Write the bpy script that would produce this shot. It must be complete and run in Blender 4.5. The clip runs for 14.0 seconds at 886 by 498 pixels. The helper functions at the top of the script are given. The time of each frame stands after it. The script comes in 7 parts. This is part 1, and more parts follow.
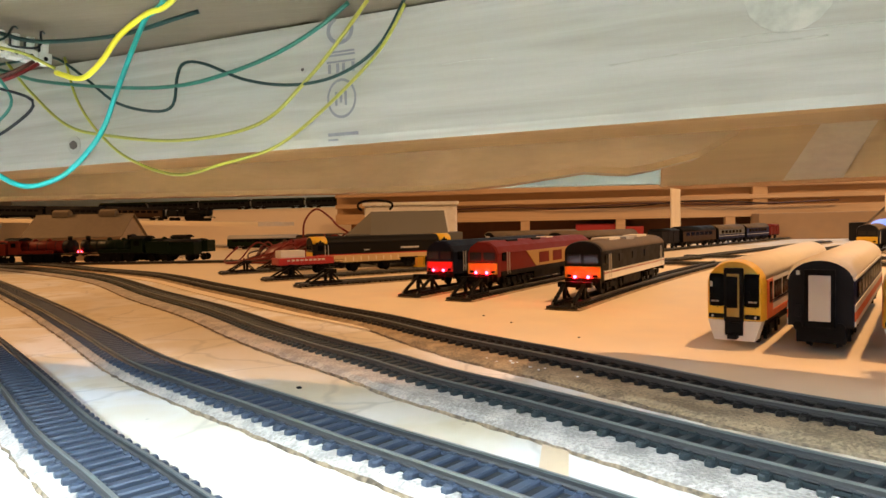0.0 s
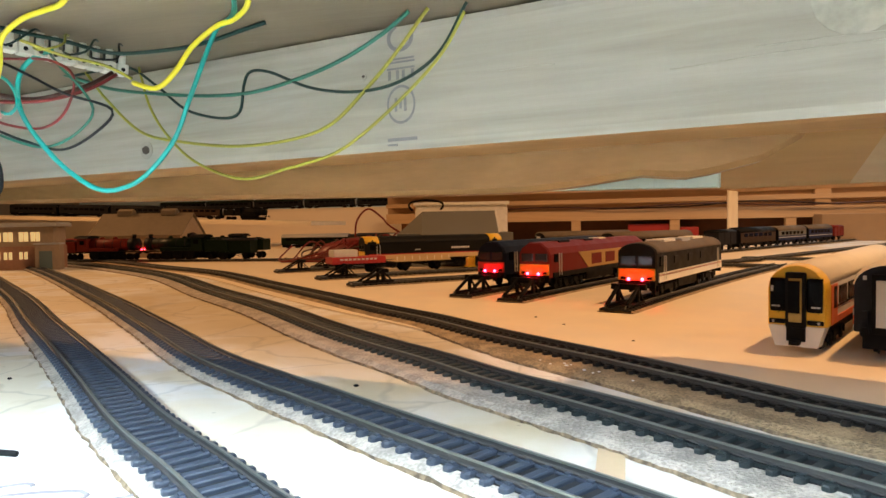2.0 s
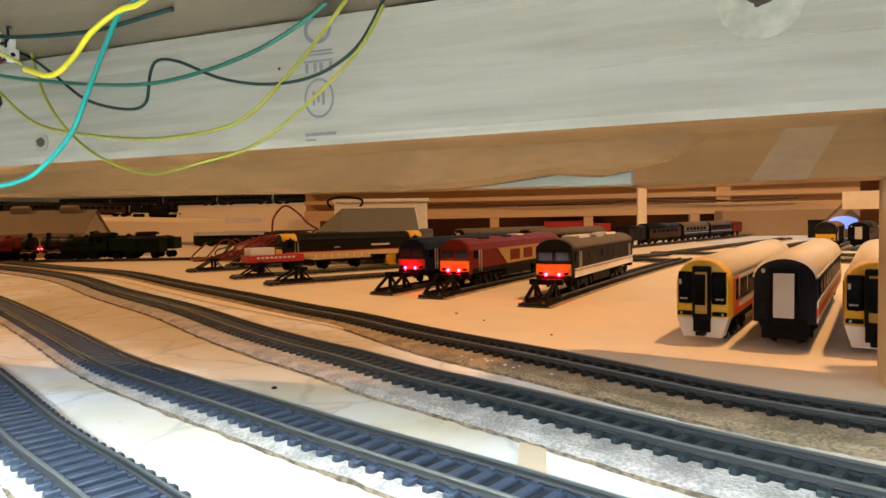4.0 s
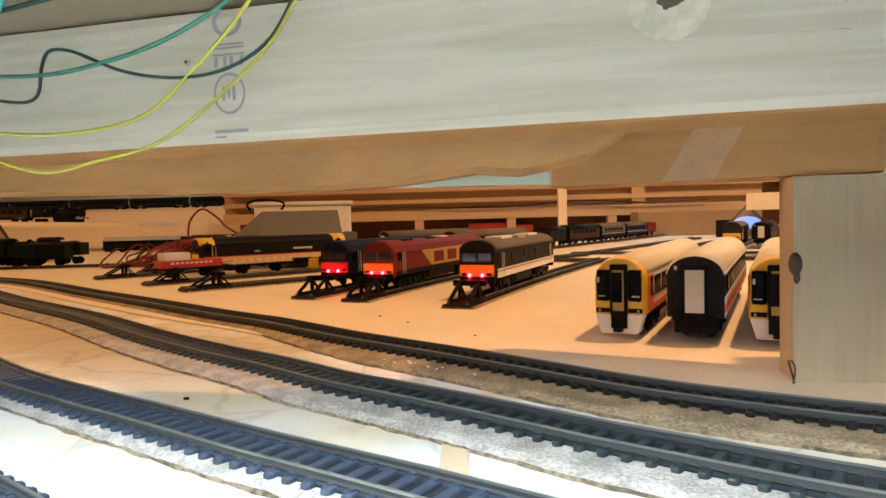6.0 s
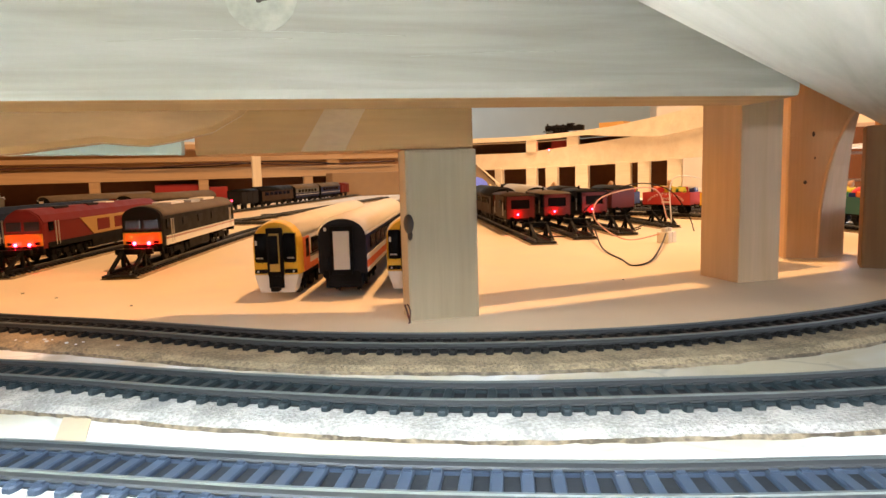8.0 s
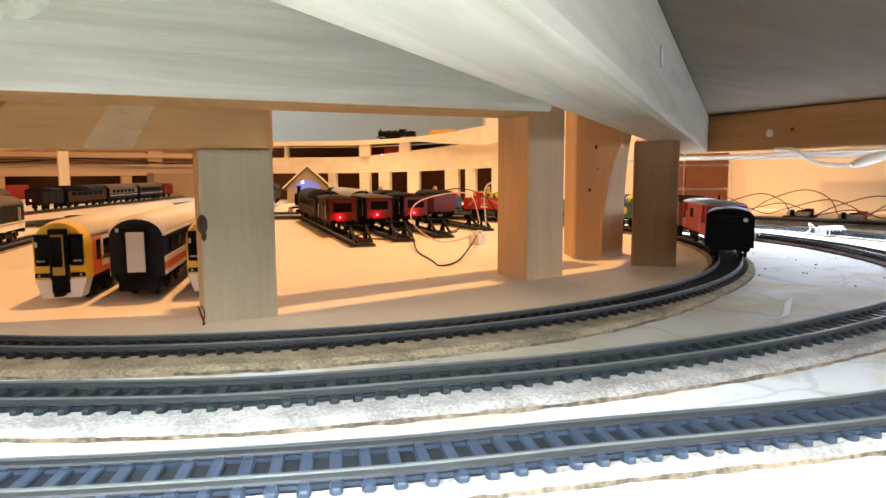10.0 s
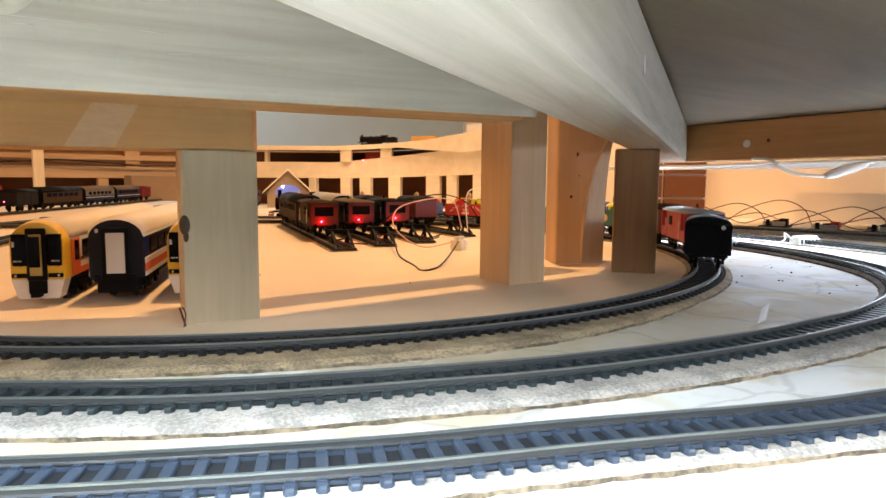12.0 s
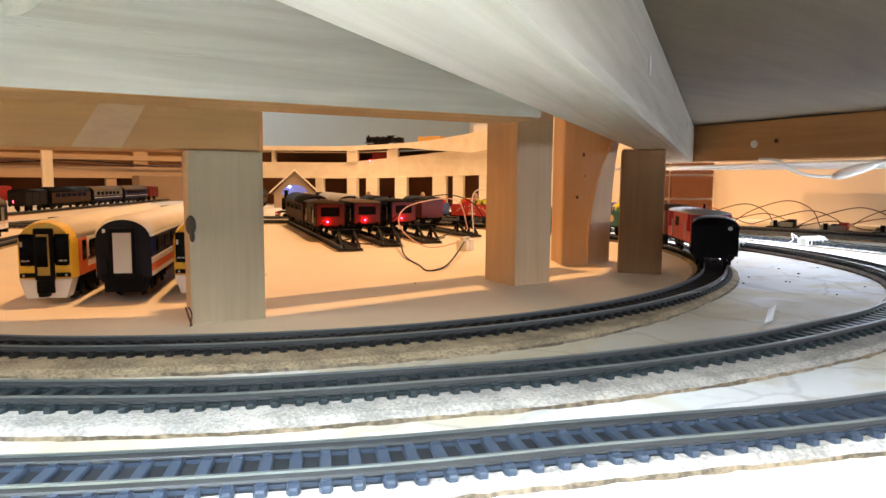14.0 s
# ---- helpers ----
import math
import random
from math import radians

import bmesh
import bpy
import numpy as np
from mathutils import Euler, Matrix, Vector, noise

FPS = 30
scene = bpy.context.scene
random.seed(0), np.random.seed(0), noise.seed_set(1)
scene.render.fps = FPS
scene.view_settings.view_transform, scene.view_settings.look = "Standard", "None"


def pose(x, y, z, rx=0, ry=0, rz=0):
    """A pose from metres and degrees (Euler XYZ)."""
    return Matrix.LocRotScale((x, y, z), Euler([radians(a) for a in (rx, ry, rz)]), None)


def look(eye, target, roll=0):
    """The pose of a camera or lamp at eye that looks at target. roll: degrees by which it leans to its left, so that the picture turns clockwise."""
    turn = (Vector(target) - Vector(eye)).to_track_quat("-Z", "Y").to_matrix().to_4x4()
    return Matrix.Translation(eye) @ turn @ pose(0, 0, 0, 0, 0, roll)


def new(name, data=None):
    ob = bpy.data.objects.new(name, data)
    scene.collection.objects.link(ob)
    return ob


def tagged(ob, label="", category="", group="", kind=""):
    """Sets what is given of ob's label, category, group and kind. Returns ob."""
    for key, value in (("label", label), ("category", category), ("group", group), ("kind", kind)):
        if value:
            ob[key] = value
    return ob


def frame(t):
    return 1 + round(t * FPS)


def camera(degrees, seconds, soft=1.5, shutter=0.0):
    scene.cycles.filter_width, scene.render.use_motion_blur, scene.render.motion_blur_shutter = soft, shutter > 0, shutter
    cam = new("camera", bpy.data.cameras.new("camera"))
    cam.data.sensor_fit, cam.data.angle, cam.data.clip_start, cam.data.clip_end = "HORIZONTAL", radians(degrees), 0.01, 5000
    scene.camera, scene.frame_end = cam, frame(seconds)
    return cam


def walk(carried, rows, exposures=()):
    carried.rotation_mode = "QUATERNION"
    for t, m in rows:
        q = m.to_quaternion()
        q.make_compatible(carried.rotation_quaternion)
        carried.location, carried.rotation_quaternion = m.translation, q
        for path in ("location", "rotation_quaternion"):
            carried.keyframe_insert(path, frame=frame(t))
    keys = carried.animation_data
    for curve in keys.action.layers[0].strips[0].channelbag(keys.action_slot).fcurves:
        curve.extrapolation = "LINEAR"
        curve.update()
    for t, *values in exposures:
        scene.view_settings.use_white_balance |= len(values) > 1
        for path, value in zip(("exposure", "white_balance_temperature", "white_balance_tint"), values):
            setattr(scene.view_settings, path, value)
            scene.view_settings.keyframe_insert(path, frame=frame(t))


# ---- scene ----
cam = camera(67.91, 14.0)


def stand(x, y, z, yaw, pitch, roll):
    """A camera pose from a place, a heading, a pitch and a roll."""
    d = Vector((-math.sin(radians(yaw)) * math.cos(radians(pitch)), math.cos(radians(yaw)) * math.cos(radians(pitch)), math.sin(radians(pitch))))
    e = Vector((x, y, z))
    return look(e, e + d, roll)


PATH = [
    (0.0, stand(0.1937, -0.0643, 0.0764, 11.29, -2.25, -1.15)),
    (0.5, stand(0.1918, -0.0697, 0.0787, 14.78, -0.99, -1.00)),
    (1.0, stand(0.1921, -0.0699, 0.0780, 15.64, -1.33, -0.98)),
    (1.5, stand(0.1913, -0.0687, 0.0782, 15.60, -2.70, -0.97)),
    (2.0, stand(0.1917, -0.0686, 0.0780, 15.54, -2.24, -0.95)),
    (2.5, stand(0.1909, -0.0689, 0.0785, 15.28, -2.02, -0.87)),
    (3.0, stand(0.1908, -0.0670, 0.0779, 15.14, -3.39, -0.90)),
    (3.5, stand(0.1904, -0.0670, 0.0783, 13.21, -2.93, -0.87)),
    (3.7, stand(0.1905, -0.0668, 0.0782, 10.38, -2.63, -0.92)),
    (5.8, stand(0.1922, -0.0624, 0.0769, 4.71, -2.87, -1.42)),
    (6.0, stand(0.1924, -0.0620, 0.0768, 2.11, -2.52, -1.47)),
    (6.5, stand(0.1926, -0.0591, 0.0759, -1.32, -4.61, -1.31)),
    (7.0, stand(0.1999, -0.0627, 0.0765, -5.74, -5.85, -1.63)),
    (7.5, stand(0.2054, -0.0734, 0.0800, -12.98, -5.77, -2.18)),
    (8.0, stand(0.2182, -0.0917, 0.0800, -23.00, -6.66, -1.60)),
    (8.5, stand(0.2264, -0.1070, 0.0806, -29.26, -6.14, -0.82)),
    (9.0, stand(0.2338, -0.1144, 0.0810, -32.74, -5.26, -1.49)),
    (9.2, stand(0.2340, -0.1146, 0.0806, -33.74, -5.96, -1.20)),
    (11.3, stand(0.2297, -0.1146, 0.0778, -38.88, -6.15, 0.52)),
    (11.5, stand(0.2296, -0.1146, 0.0778, -38.88, -6.05, 0.55)),
    (12.0, stand(0.2301, -0.1145, 0.0772, -38.56, -5.91, 0.45)),
    (12.5, stand(0.2309, -0.1149, 0.0776, -37.70, -5.89, 0.47)),
    (13.0, stand(0.2309, -0.1152, 0.0775, -37.88, -5.89, 0.48)),
    (13.5, stand(0.2307, -0.1151, 0.0772, -38.03, -5.77, 0.43)),
    (14.0, stand(0.2306, -0.1151, 0.0773, -37.99, -5.89, 0.48)),
]
walk(cam, PATH, [(0.0, 0.0), (0.5, -0.03), (1.2, -0.12), (3.5, -0.15), (6.0, 0.02), (7.0, 0.04), (8.0, 0.20), (9.0, 0.20), (11.3, 0.0), (14.0, 0.0)])


# ---------- light ----------
world = bpy.data.worlds.new("room_world")
scene.world = world
world.use_nodes = True
wb = world.node_tree.nodes["Background"]
wb.inputs["Color"].default_value = (1.0, 0.82, 0.62, 1)
wb.inputs["Strength"].default_value = 0.02


def area_lamp(name, eye, target, sx, sy, watts, colour, spread=180):
    lamp = bpy.data.lights.new(name, "AREA")
    lamp.shape, lamp.size, lamp.size_y, lamp.energy, lamp.color = "RECTANGLE", sx, sy, watts, colour
    lamp.spread = radians(spread)
    ob = new(name, lamp)
    ob.matrix_world = look(eye, target)
    return ob


# warm room lamps, out of view, over the open part of the layout
area_lamp("unseen_warm_lamp", (0.80, 0.45, 1.55), (0.45, 0.6, 0.0), 0.06, 0.06, 22.5, (1.0, 0.535, 0.225))
area_lamp("unseen_warm_lamp", (-2.5, 1.0, 1.2), (0.5, 0.3, 0.05), 0.8, 0.5, 34, (1.0, 0.50, 0.20))
# two more lamps added to brighten the curved shelf and cream partition
area_lamp("unseen_warm_lamp", (1.15, 1.30, 1.0), (1.4, 1.6, 0.0), 0.2, 0.2, 10, (1.0, 0.62, 0.35))
area_lamp("unseen_warm_lamp", (1.55, 0.15, 1.1), (1.95, 0.2, 0.1), 0.08, 0.08, 9, (1.0, 0.66, 0.40))
# cool fill added to lift the back wall; no window is built there
area_lamp("wall_fill_light", (1.0, 2.3, 1.3), (1.15, 3.4, 0.35), 0.5, 0.4, 9, (0.72, 0.87, 1.0))
# cool light strips assumed unseen under the upper deck's front edge; a side light
# extra strip added close to the beam to whiten the board between tracks
strip = area_lamp("cool_strip_light", (0.165, 0.040, 0.150), (0.165, 0.040, 0.0), 0.25, 0.012, 1.25, (0.72, 0.87, 1.0))
strip.matrix_world = pose(0.165, 0.040, 0.150, 0, 0, -12.4) @ pose(0, 0, 0, -20, 0, 0)
strip = area_lamp("cool_strip_light", (0.03, -0.075, 0.150), (0.02, -0.1, 0.0), 0.50, 0.020, 4.2, (0.68, 0.85, 1.0), 160)
strip.matrix_world = pose(0.03, -0.075, 0.150, 0, 0, -27) @ pose(0, 0, 0, -8, 0, 0)
strip = area_lamp("cool_strip_light", (0.23, -0.20, 0.150), (0.21, -0.1, 0.0), 0.36, 0.014, 3.4, (0.80, 0.90, 1.0), 150)
strip.matrix_world = pose(0.23, -0.20, 0.150, 0, 0, -6) @ pose(0, 0, 0, 7, 0, 0)
strip = area_lamp("cool_strip_light", (1.135, 0.24, 0.1035), (1.135, 0.24, 0.0), 0.75, 0.020, 2.5, (0.72, 0.83, 1.0), 130)
strip.matrix_world = pose(1.135, 0.24, 0.1035, 0, 0, 90) @ pose(0, 0, 0, 32, 0, 0)
# cool fill added at the open side; no window stands there
area_lamp("side_fill_light", (1.05, -0.62, 0.115), (0.85, 0.2, 0.03), 0.34, 0.07, 2.5, (0.74, 0.83, 1.0))


# ---------- materials ----------
def mat(name, col, rough=0.5, metal=0.0, var=0.12, scale=80.0, bump=0.0, emit=None, estr=0.0, spec=0.5, stain=0.0, coat=0.0, con=1.0):
    """Plain surface with fine grain and larger stains."""
    m = bpy.data.materials.new(name)
    m.use_nodes = True
    n, l = m.node_tree.nodes, m.node_tree.links
    p = n["Principled BSDF"]
    p.inputs["Roughness"].default_value, p.inputs["Metallic"].default_value = rough, metal
    p.inputs["Specular IOR Level"].default_value = spec
    p.inputs["Coat Weight"].default_value = coat
    tc = n.new("ShaderNodeTexCoord")
    nz = n.new("ShaderNodeTexNoise")
    nz.inputs["Scale"].default_value, nz.inputs["Detail"].default_value = scale, 6
    l.new(tc.outputs["Object"], nz.inputs["Vector"])
    nb = n.new("ShaderNodeTexNoise")
    nb.inputs["Scale"].default_value, nb.inputs["Detail"].default_value = scale / 9, 3
    l.new(tc.outputs["Object"], nb.inputs["Vector"])
    add = n.new("ShaderNodeMath")
    add.operation = "ADD"
    l.new(nz.outputs["Fac"], add.inputs[0])
    l.new(nb.outputs["Fac"], add.inputs[1])
    mr = n.new("ShaderNodeMapRange")
    mr.inputs["From Min"].default_value, mr.inputs["From Max"].default_value = 1 - 0.4 / con, 1 + 0.4 / con
    mr.inputs["To Min"].default_value, mr.inputs["To Max"].default_value = 1 - var, 1 + var
    l.new(add.outputs[0], mr.inputs["Value"])
    mul = n.new("ShaderNodeVectorMath")
    mul.operation = "SCALE"
    mul.inputs[0].default_value = col[:3]
    l.new(mr.outputs[0], mul.inputs["Scale"])
    l.new(mul.outputs[0], p.inputs["Base Color"])
    rr = n.new("ShaderNodeMapRange")
    rr.inputs["From Min"].default_value, rr.inputs["From Max"].default_value = 0.3, 0.7
    rr.inputs["To Min"].default_value, rr.inputs["To Max"].default_value = max(0.03, rough - 0.08), min(1, rough + 0.08)
    l.new(nz.outputs["Fac"], rr.inputs["Value"])
    l.new(rr.outputs[0], p.inputs["Roughness"])
    if bump:
        b = n.new("ShaderNodeBump")
        b.inputs["Strength"].default_value, b.inputs["Distance"].default_value = bump, 0.002
        l.new(nz.outputs["Fac"], b.inputs["Height"])
        l.new(b.outputs[0], p.inputs["Normal"])
    if emit:
        p.inputs["Emission Color"].default_value = (*emit, 1)
        p.inputs["Emission Strength"].default_value = estr
    return m


def wood(name, light, dark, ring=34.0, stretch=0.06, rough=0.62, grey=0.0, knots=0.5):
    """Planed softwood: grain along local x, with rings, a few knots and dirt."""
    m = bpy.data.materials.new(name)
    m.use_nodes = True
    n, l = m.node_tree.nodes, m.node_tree.links
    p = n["Principled BSDF"]
    p.inputs["Roughness"].default_value = rough
    tc = n.new("ShaderNodeTexCoord")
    info = n.new("ShaderNodeObjectInfo")
    mp = n.new("ShaderNodeMapping")
    mp.inputs["Scale"].default_value = (stretch, 1.0, 1.0)
    l.new(tc.outputs["Object"], mp.inputs["Vector"])
    off = n.new("ShaderNodeVectorMath")
    off.operation = "ADD"
    l.new(mp.outputs[0], off.inputs[0])
    l.new(info.outputs["Random"], off.inputs[1])
    warp = n.new("ShaderNodeTexNoise")
    warp.inputs["Scale"].default_value, warp.inputs["Detail"].default_value = 22, 2
    l.new(off.outputs[0], warp.inputs["Vector"])
    wave = n.new("ShaderNodeTexNoise")
    wave.inputs["Scale"].default_value, wave.inputs["Detail"].default_value, wave.inputs["Distortion"].default_value = ring * 3.2, 4, 1.2
    l.new(off.outputs[0], wave.inputs["Vector"])
    fine = n.new("ShaderNodeTexNoise")
    fine.inputs["Scale"].default_value, fine.inputs["Detail"].default_value = 420, 4
    l.new(off.outputs[0], fine.inputs["Vector"])
    ramp = n.new("ShaderNodeValToRGB")
    ramp.color_ramp.elements[0].position, ramp.color_ramp.elements[1].position = 0.30, 0.62
    ramp.color_ramp.elements[0].color, ramp.color_ramp.elements[1].color = (*dark, 1), (*light, 1)
    l.new(wave.outputs["Fac"], ramp.inputs["Fac"])
    mix = n.new("ShaderNodeMix")
    mix.data_type, mix.blend_type = "RGBA", "MULTIPLY"
    mix.inputs["Factor"].default_value = 0.35
    l.new(ramp.outputs["Color"], mix.inputs["A"])
    fr = n.new("ShaderNodeMapRange")
    fr.inputs["From Min"].default_value, fr.inputs["From Max"].default_value = 0.3, 0.7
    fr.inputs["To Min"].default_value, fr.inputs["To Max"].default_value = 0.82, 1.08
    l.new(fine.outputs["Fac"], fr.inputs["Value"])
    l.new(fr.outputs[0], mix.inputs["B"])
    mix2 = n.new("ShaderNodeMix")
    mix2.data_type, mix2.blend_type = "RGBA", "MULTIPLY"
    mix2.inputs["Factor"].default_value = 0.5
    l.new(mix.outputs["Result"], mix2.inputs["A"])
    wr = n.new("ShaderNodeMapRange")
    wr.inputs["From Min"].default_value, wr.inputs["From Max"].default_value = 0.3, 0.7
    wr.inputs["To Min"].default_value, wr.inputs["To Max"].default_value = 0.84, 1.08
    l.new(warp.outputs["Fac"], wr.inputs["Value"])
    l.new(wr.outputs[0], mix2.inputs["B"])
    l.new(mix2.outputs["Result"], p.inputs["Base Color"])
    b = n.new("ShaderNodeBump")
    b.inputs["Strength"].default_value, b.inputs["Distance"].default_value = 0.25, 0.0006
    l.new(fine.outputs["Fac"], b.inputs["Height"])
    l.new(b.outputs[0], p.inputs["Normal"])
    return m


STAINS_AND_SHADE = (((0.09, 0.345, 0.0), (0.27, 0.075, 1.0), -42), ((-0.15, 0.52, 0.0), (0.28, 0.09, 1.0), -42), ((0.52, 0.125, 0.0), (0.36, 0.060, 1.0), -6))


def board_mat(name, col, patch, patch2):
    """Old painted sheet with plaster patches, scuffs and specks."""
    m = bpy.data.materials.new(name)
    m.use_nodes = True
    n, l = m.node_tree.nodes, m.node_tree.links
    p = n["Principled BSDF"]
    p.inputs["Roughness"].default_value = 0.62
    tc = n.new("ShaderNodeTexCoord")
    soft_ = n.new("ShaderNodeTexNoise")
    soft_.inputs["Scale"].default_value, soft_.inputs["Detail"].default_value = 17, 5
    l.new(tc.outputs["Object"], soft_.inputs["Vector"])
    wobble = n.new("ShaderNodeVectorMath")
    wobble.operation = "MULTIPLY_ADD"
    l.new(soft_.outputs["Color"], wobble.inputs[0])
    wobble.inputs[1].default_value = (0.10, 0.10, 0.0)
    l.new(tc.outputs["Object"], wobble.inputs[2])
    big = n.new("ShaderNodeTexNoise")
    big.inputs["Scale"].default_value, big.inputs["Detail"].default_value, big.inputs["Distortion"].default_value = 11, 5, 0.8
    l.new(tc.outputs["Object"], big.inputs["Vector"])
    r1 = n.new("ShaderNodeValToRGB")
    r1.color_ramp.elements[0].position, r1.color_ramp.elements[1].position = 0.47, 0.56
    r1.color_ramp.elements[0].color, r1.color_ramp.elements[1].color = (*patch, 1), (*col, 1)
    l.new(big.outputs["Fac"], r1.inputs["Fac"])
    mid = n.new("ShaderNodeTexNoise")
    mid.inputs["Scale"].default_value, mid.inputs["Detail"].default_value = 38, 7
    l.new(tc.outputs["Object"], mid.inputs["Vector"])
    r2 = n.new("ShaderNodeMapRange")
    r2.inputs["From Min"].default_value, r2.inputs["From Max"].default_value = 0.56, 0.68
    r2.inputs["To Min"].default_value, r2.inputs["To Max"].default_value = 0.0, 0.42
    l.new(mid.outputs["Fac"], r2.inputs["Value"])
    mx = n.new("ShaderNodeMix")
    mx.data_type = "RGBA"
    l.new(r2.outputs[0], mx.inputs["Factor"])
    l.new(r1.outputs["Color"], mx.inputs["A"])
    mx.inputs["B"].default_value = (*patch2, 1)
    # broad brown stains, with part of the board's shade in their colour
    last = mx.outputs["Result"]
    for place, size, turn in STAINS_AND_SHADE:
        mp = n.new("ShaderNodeMapping")
        mp.vector_type = "TEXTURE"
        mp.inputs["Location"].default_value, mp.inputs["Rotation"].default_value, mp.inputs["Scale"].default_value = place, (0, 0, radians(turn)), size
        l.new(wobble.outputs[0], mp.inputs["Vector"])
        gr = n.new("ShaderNodeTexGradient")
        gr.gradient_type = "SPHERICAL"
        l.new(mp.outputs[0], gr.inputs["Vector"])
        rs = n.new("ShaderNodeMapRange")
        rs.inputs["From Min"].default_value, rs.inputs["From Max"].default_value = 0.04, 0.34
        rs.inputs["To Min"].default_value, rs.inputs["To Max"].default_value = 0.0, 0.55
        l.new(gr.outputs["Fac"], rs.inputs["Value"])
        ms = n.new("ShaderNodeMix")
        ms.data_type = "RGBA"
        l.new(rs.outputs[0], ms.inputs["Factor"])
        l.new(last, ms.inputs["A"])
        ms.inputs["B"].default_value = (0.46, 0.375, 0.215, 1)
        last = ms.outputs["Result"]
    sp = n.new("ShaderNodeTexVoronoi")
    sp.inputs["Scale"].default_value = 55
    l.new(tc.outputs["Object"], sp.inputs["Vector"])
    r3 = n.new("ShaderNodeMapRange")
    r3.inputs["From Min"].default_value, r3.inputs["From Max"].default_value = 0.03, 0.06
    r3.inputs["To Min"].default_value, r3.inputs["To Max"].default_value = 0.75, 1.0
    l.new(sp.outputs["Distance"], r3.inputs["Value"])
    # hairline cracks and the edges of plaster skims
    bend = n.new("ShaderNodeTexNoise")
    bend.inputs["Scale"].default_value, bend.inputs["Detail"].default_value = 26, 3
    l.new(tc.outputs["Object"], bend.inputs["Vector"])
    wob = n.new("ShaderNodeVectorMath")
    wob.operation = "MULTIPLY_ADD"
    l.new(bend.outputs["Color"], wob.inputs[0])
    wob.inputs[1].default_value = (0.03, 0.03, 0.0)
    l.new(tc.outputs["Object"], wob.inputs[2])
    ck = n.new("ShaderNodeTexVoronoi")
    ck.feature = "DISTANCE_TO_EDGE"
    ck.inputs["Scale"].default_value = 13
    l.new(wob.outputs[0], ck.inputs["Vector"])
    r4 = n.new("ShaderNodeMapRange")
    r4.inputs["From Min"].default_value, r4.inputs["From Max"].default_value = 0.004, 0.022
    r4.inputs["To Min"].default_value, r4.inputs["To Max"].default_value = 0.80, 1.0
    l.new(ck.outputs["Distance"], r4.inputs["Value"])
    both = n.new("ShaderNodeMath")
    both.operation = "MULTIPLY"
    l.new(r3.outputs[0], both.inputs[0])
    l.new(r4.outputs[0], both.inputs[1])
    sc = n.new("ShaderNodeVectorMath")
    sc.operation = "SCALE"
    l.new(last, sc.inputs[0])
    l.new(both.outputs[0], sc.inputs["Scale"])
    l.new(sc.outputs[0], p.inputs["Base Color"])
    b = n.new("ShaderNodeBump")
    b.inputs["Strength"].default_value, b.inputs["Distance"].default_value = 0.3, 0.001
    l.new(mid.outputs["Fac"], b.inputs["Height"])
    l.new(b.outputs[0], p.inputs["Normal"])
    return m


M_BOARD = board_mat("painted_board", (0.82, 0.815, 0.80), (0.74, 0.68, 0.55), (0.50, 0.42, 0.27))
M_YARD = mat("smooth_fibreboard", (0.84, 0.73, 0.55), 0.55, var=0.07, scale=30, bump=0.05)
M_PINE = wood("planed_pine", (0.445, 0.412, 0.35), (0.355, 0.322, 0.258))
# same pine with the warm brown shade put into its colour
M_PINE_SHADE = wood("warm_shade_pine", (0.40, 0.20, 0.065), (0.31, 0.15, 0.045), ring=20)
M_PALE_BATTEN = mat("pale_grey_batten", (0.48, 0.52, 0.42), 0.6, var=0.06)
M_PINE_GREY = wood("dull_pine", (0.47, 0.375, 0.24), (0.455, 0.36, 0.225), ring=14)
# warm bounce light from the yard is put into this yellower pine
M_PINE_WARM = wood("warm_lit_pine", (0.62, 0.42, 0.235), (0.57, 0.38, 0.20), ring=20)
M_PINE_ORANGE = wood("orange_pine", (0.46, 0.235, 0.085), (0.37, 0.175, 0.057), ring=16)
# brown copy for the back beam, its warm shade put into the colour
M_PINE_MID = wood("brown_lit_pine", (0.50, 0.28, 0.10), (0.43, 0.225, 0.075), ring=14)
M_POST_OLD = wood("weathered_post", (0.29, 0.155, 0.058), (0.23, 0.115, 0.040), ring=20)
# plywood darkened so the shade under the deck sits in its colour
M_PLY = wood("shaded_plywood", (0.165, 0.126, 0.078), (0.132, 0.098, 0.06), ring=10, stretch=0.15)
M_SHELF = wood("shelf_pine", (0.84, 0.76, 0.61), (0.80, 0.70, 0.54), ring=12)
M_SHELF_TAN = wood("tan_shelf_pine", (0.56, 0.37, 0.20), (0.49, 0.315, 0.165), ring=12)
M_BROWNCARD = mat("brown_cardboard", (0.30, 0.20, 0.115), 0.8, var=0.12, scale=40)
M_KNOT = mat("knot_wood", (0.045, 0.028, 0.018), 0.6, var=0.35, scale=240)
M_KNOT_RIM = mat("knot_rim", (0.35, 0.32, 0.27), 0.6, var=0.2, scale=200)
M_KNOT_PALE = mat("pale_knot_rim", (0.405, 0.38, 0.31), 0.6, var=0.2, con=1.6, scale=260)
M_INK = mat("stamp_ink", (0.20, 0.19, 0.20), 0.7, var=0.25, scale=300)
M_CORK_EDGE = mat("cork_edge", (0.20, 0.15, 0.095), 0.95, con=2.4, var=0.55, scale=420, bump=0.8)
M_CORK = mat("cork_roadbed", (0.33, 0.25, 0.15), 0.9, var=0.36, con=2.4, scale=700, bump=0.7)
M_CORK_GREY = mat("painted_cork", (0.42, 0.385, 0.34), 0.85, var=0.30, con=2.4, scale=700, bump=0.7)
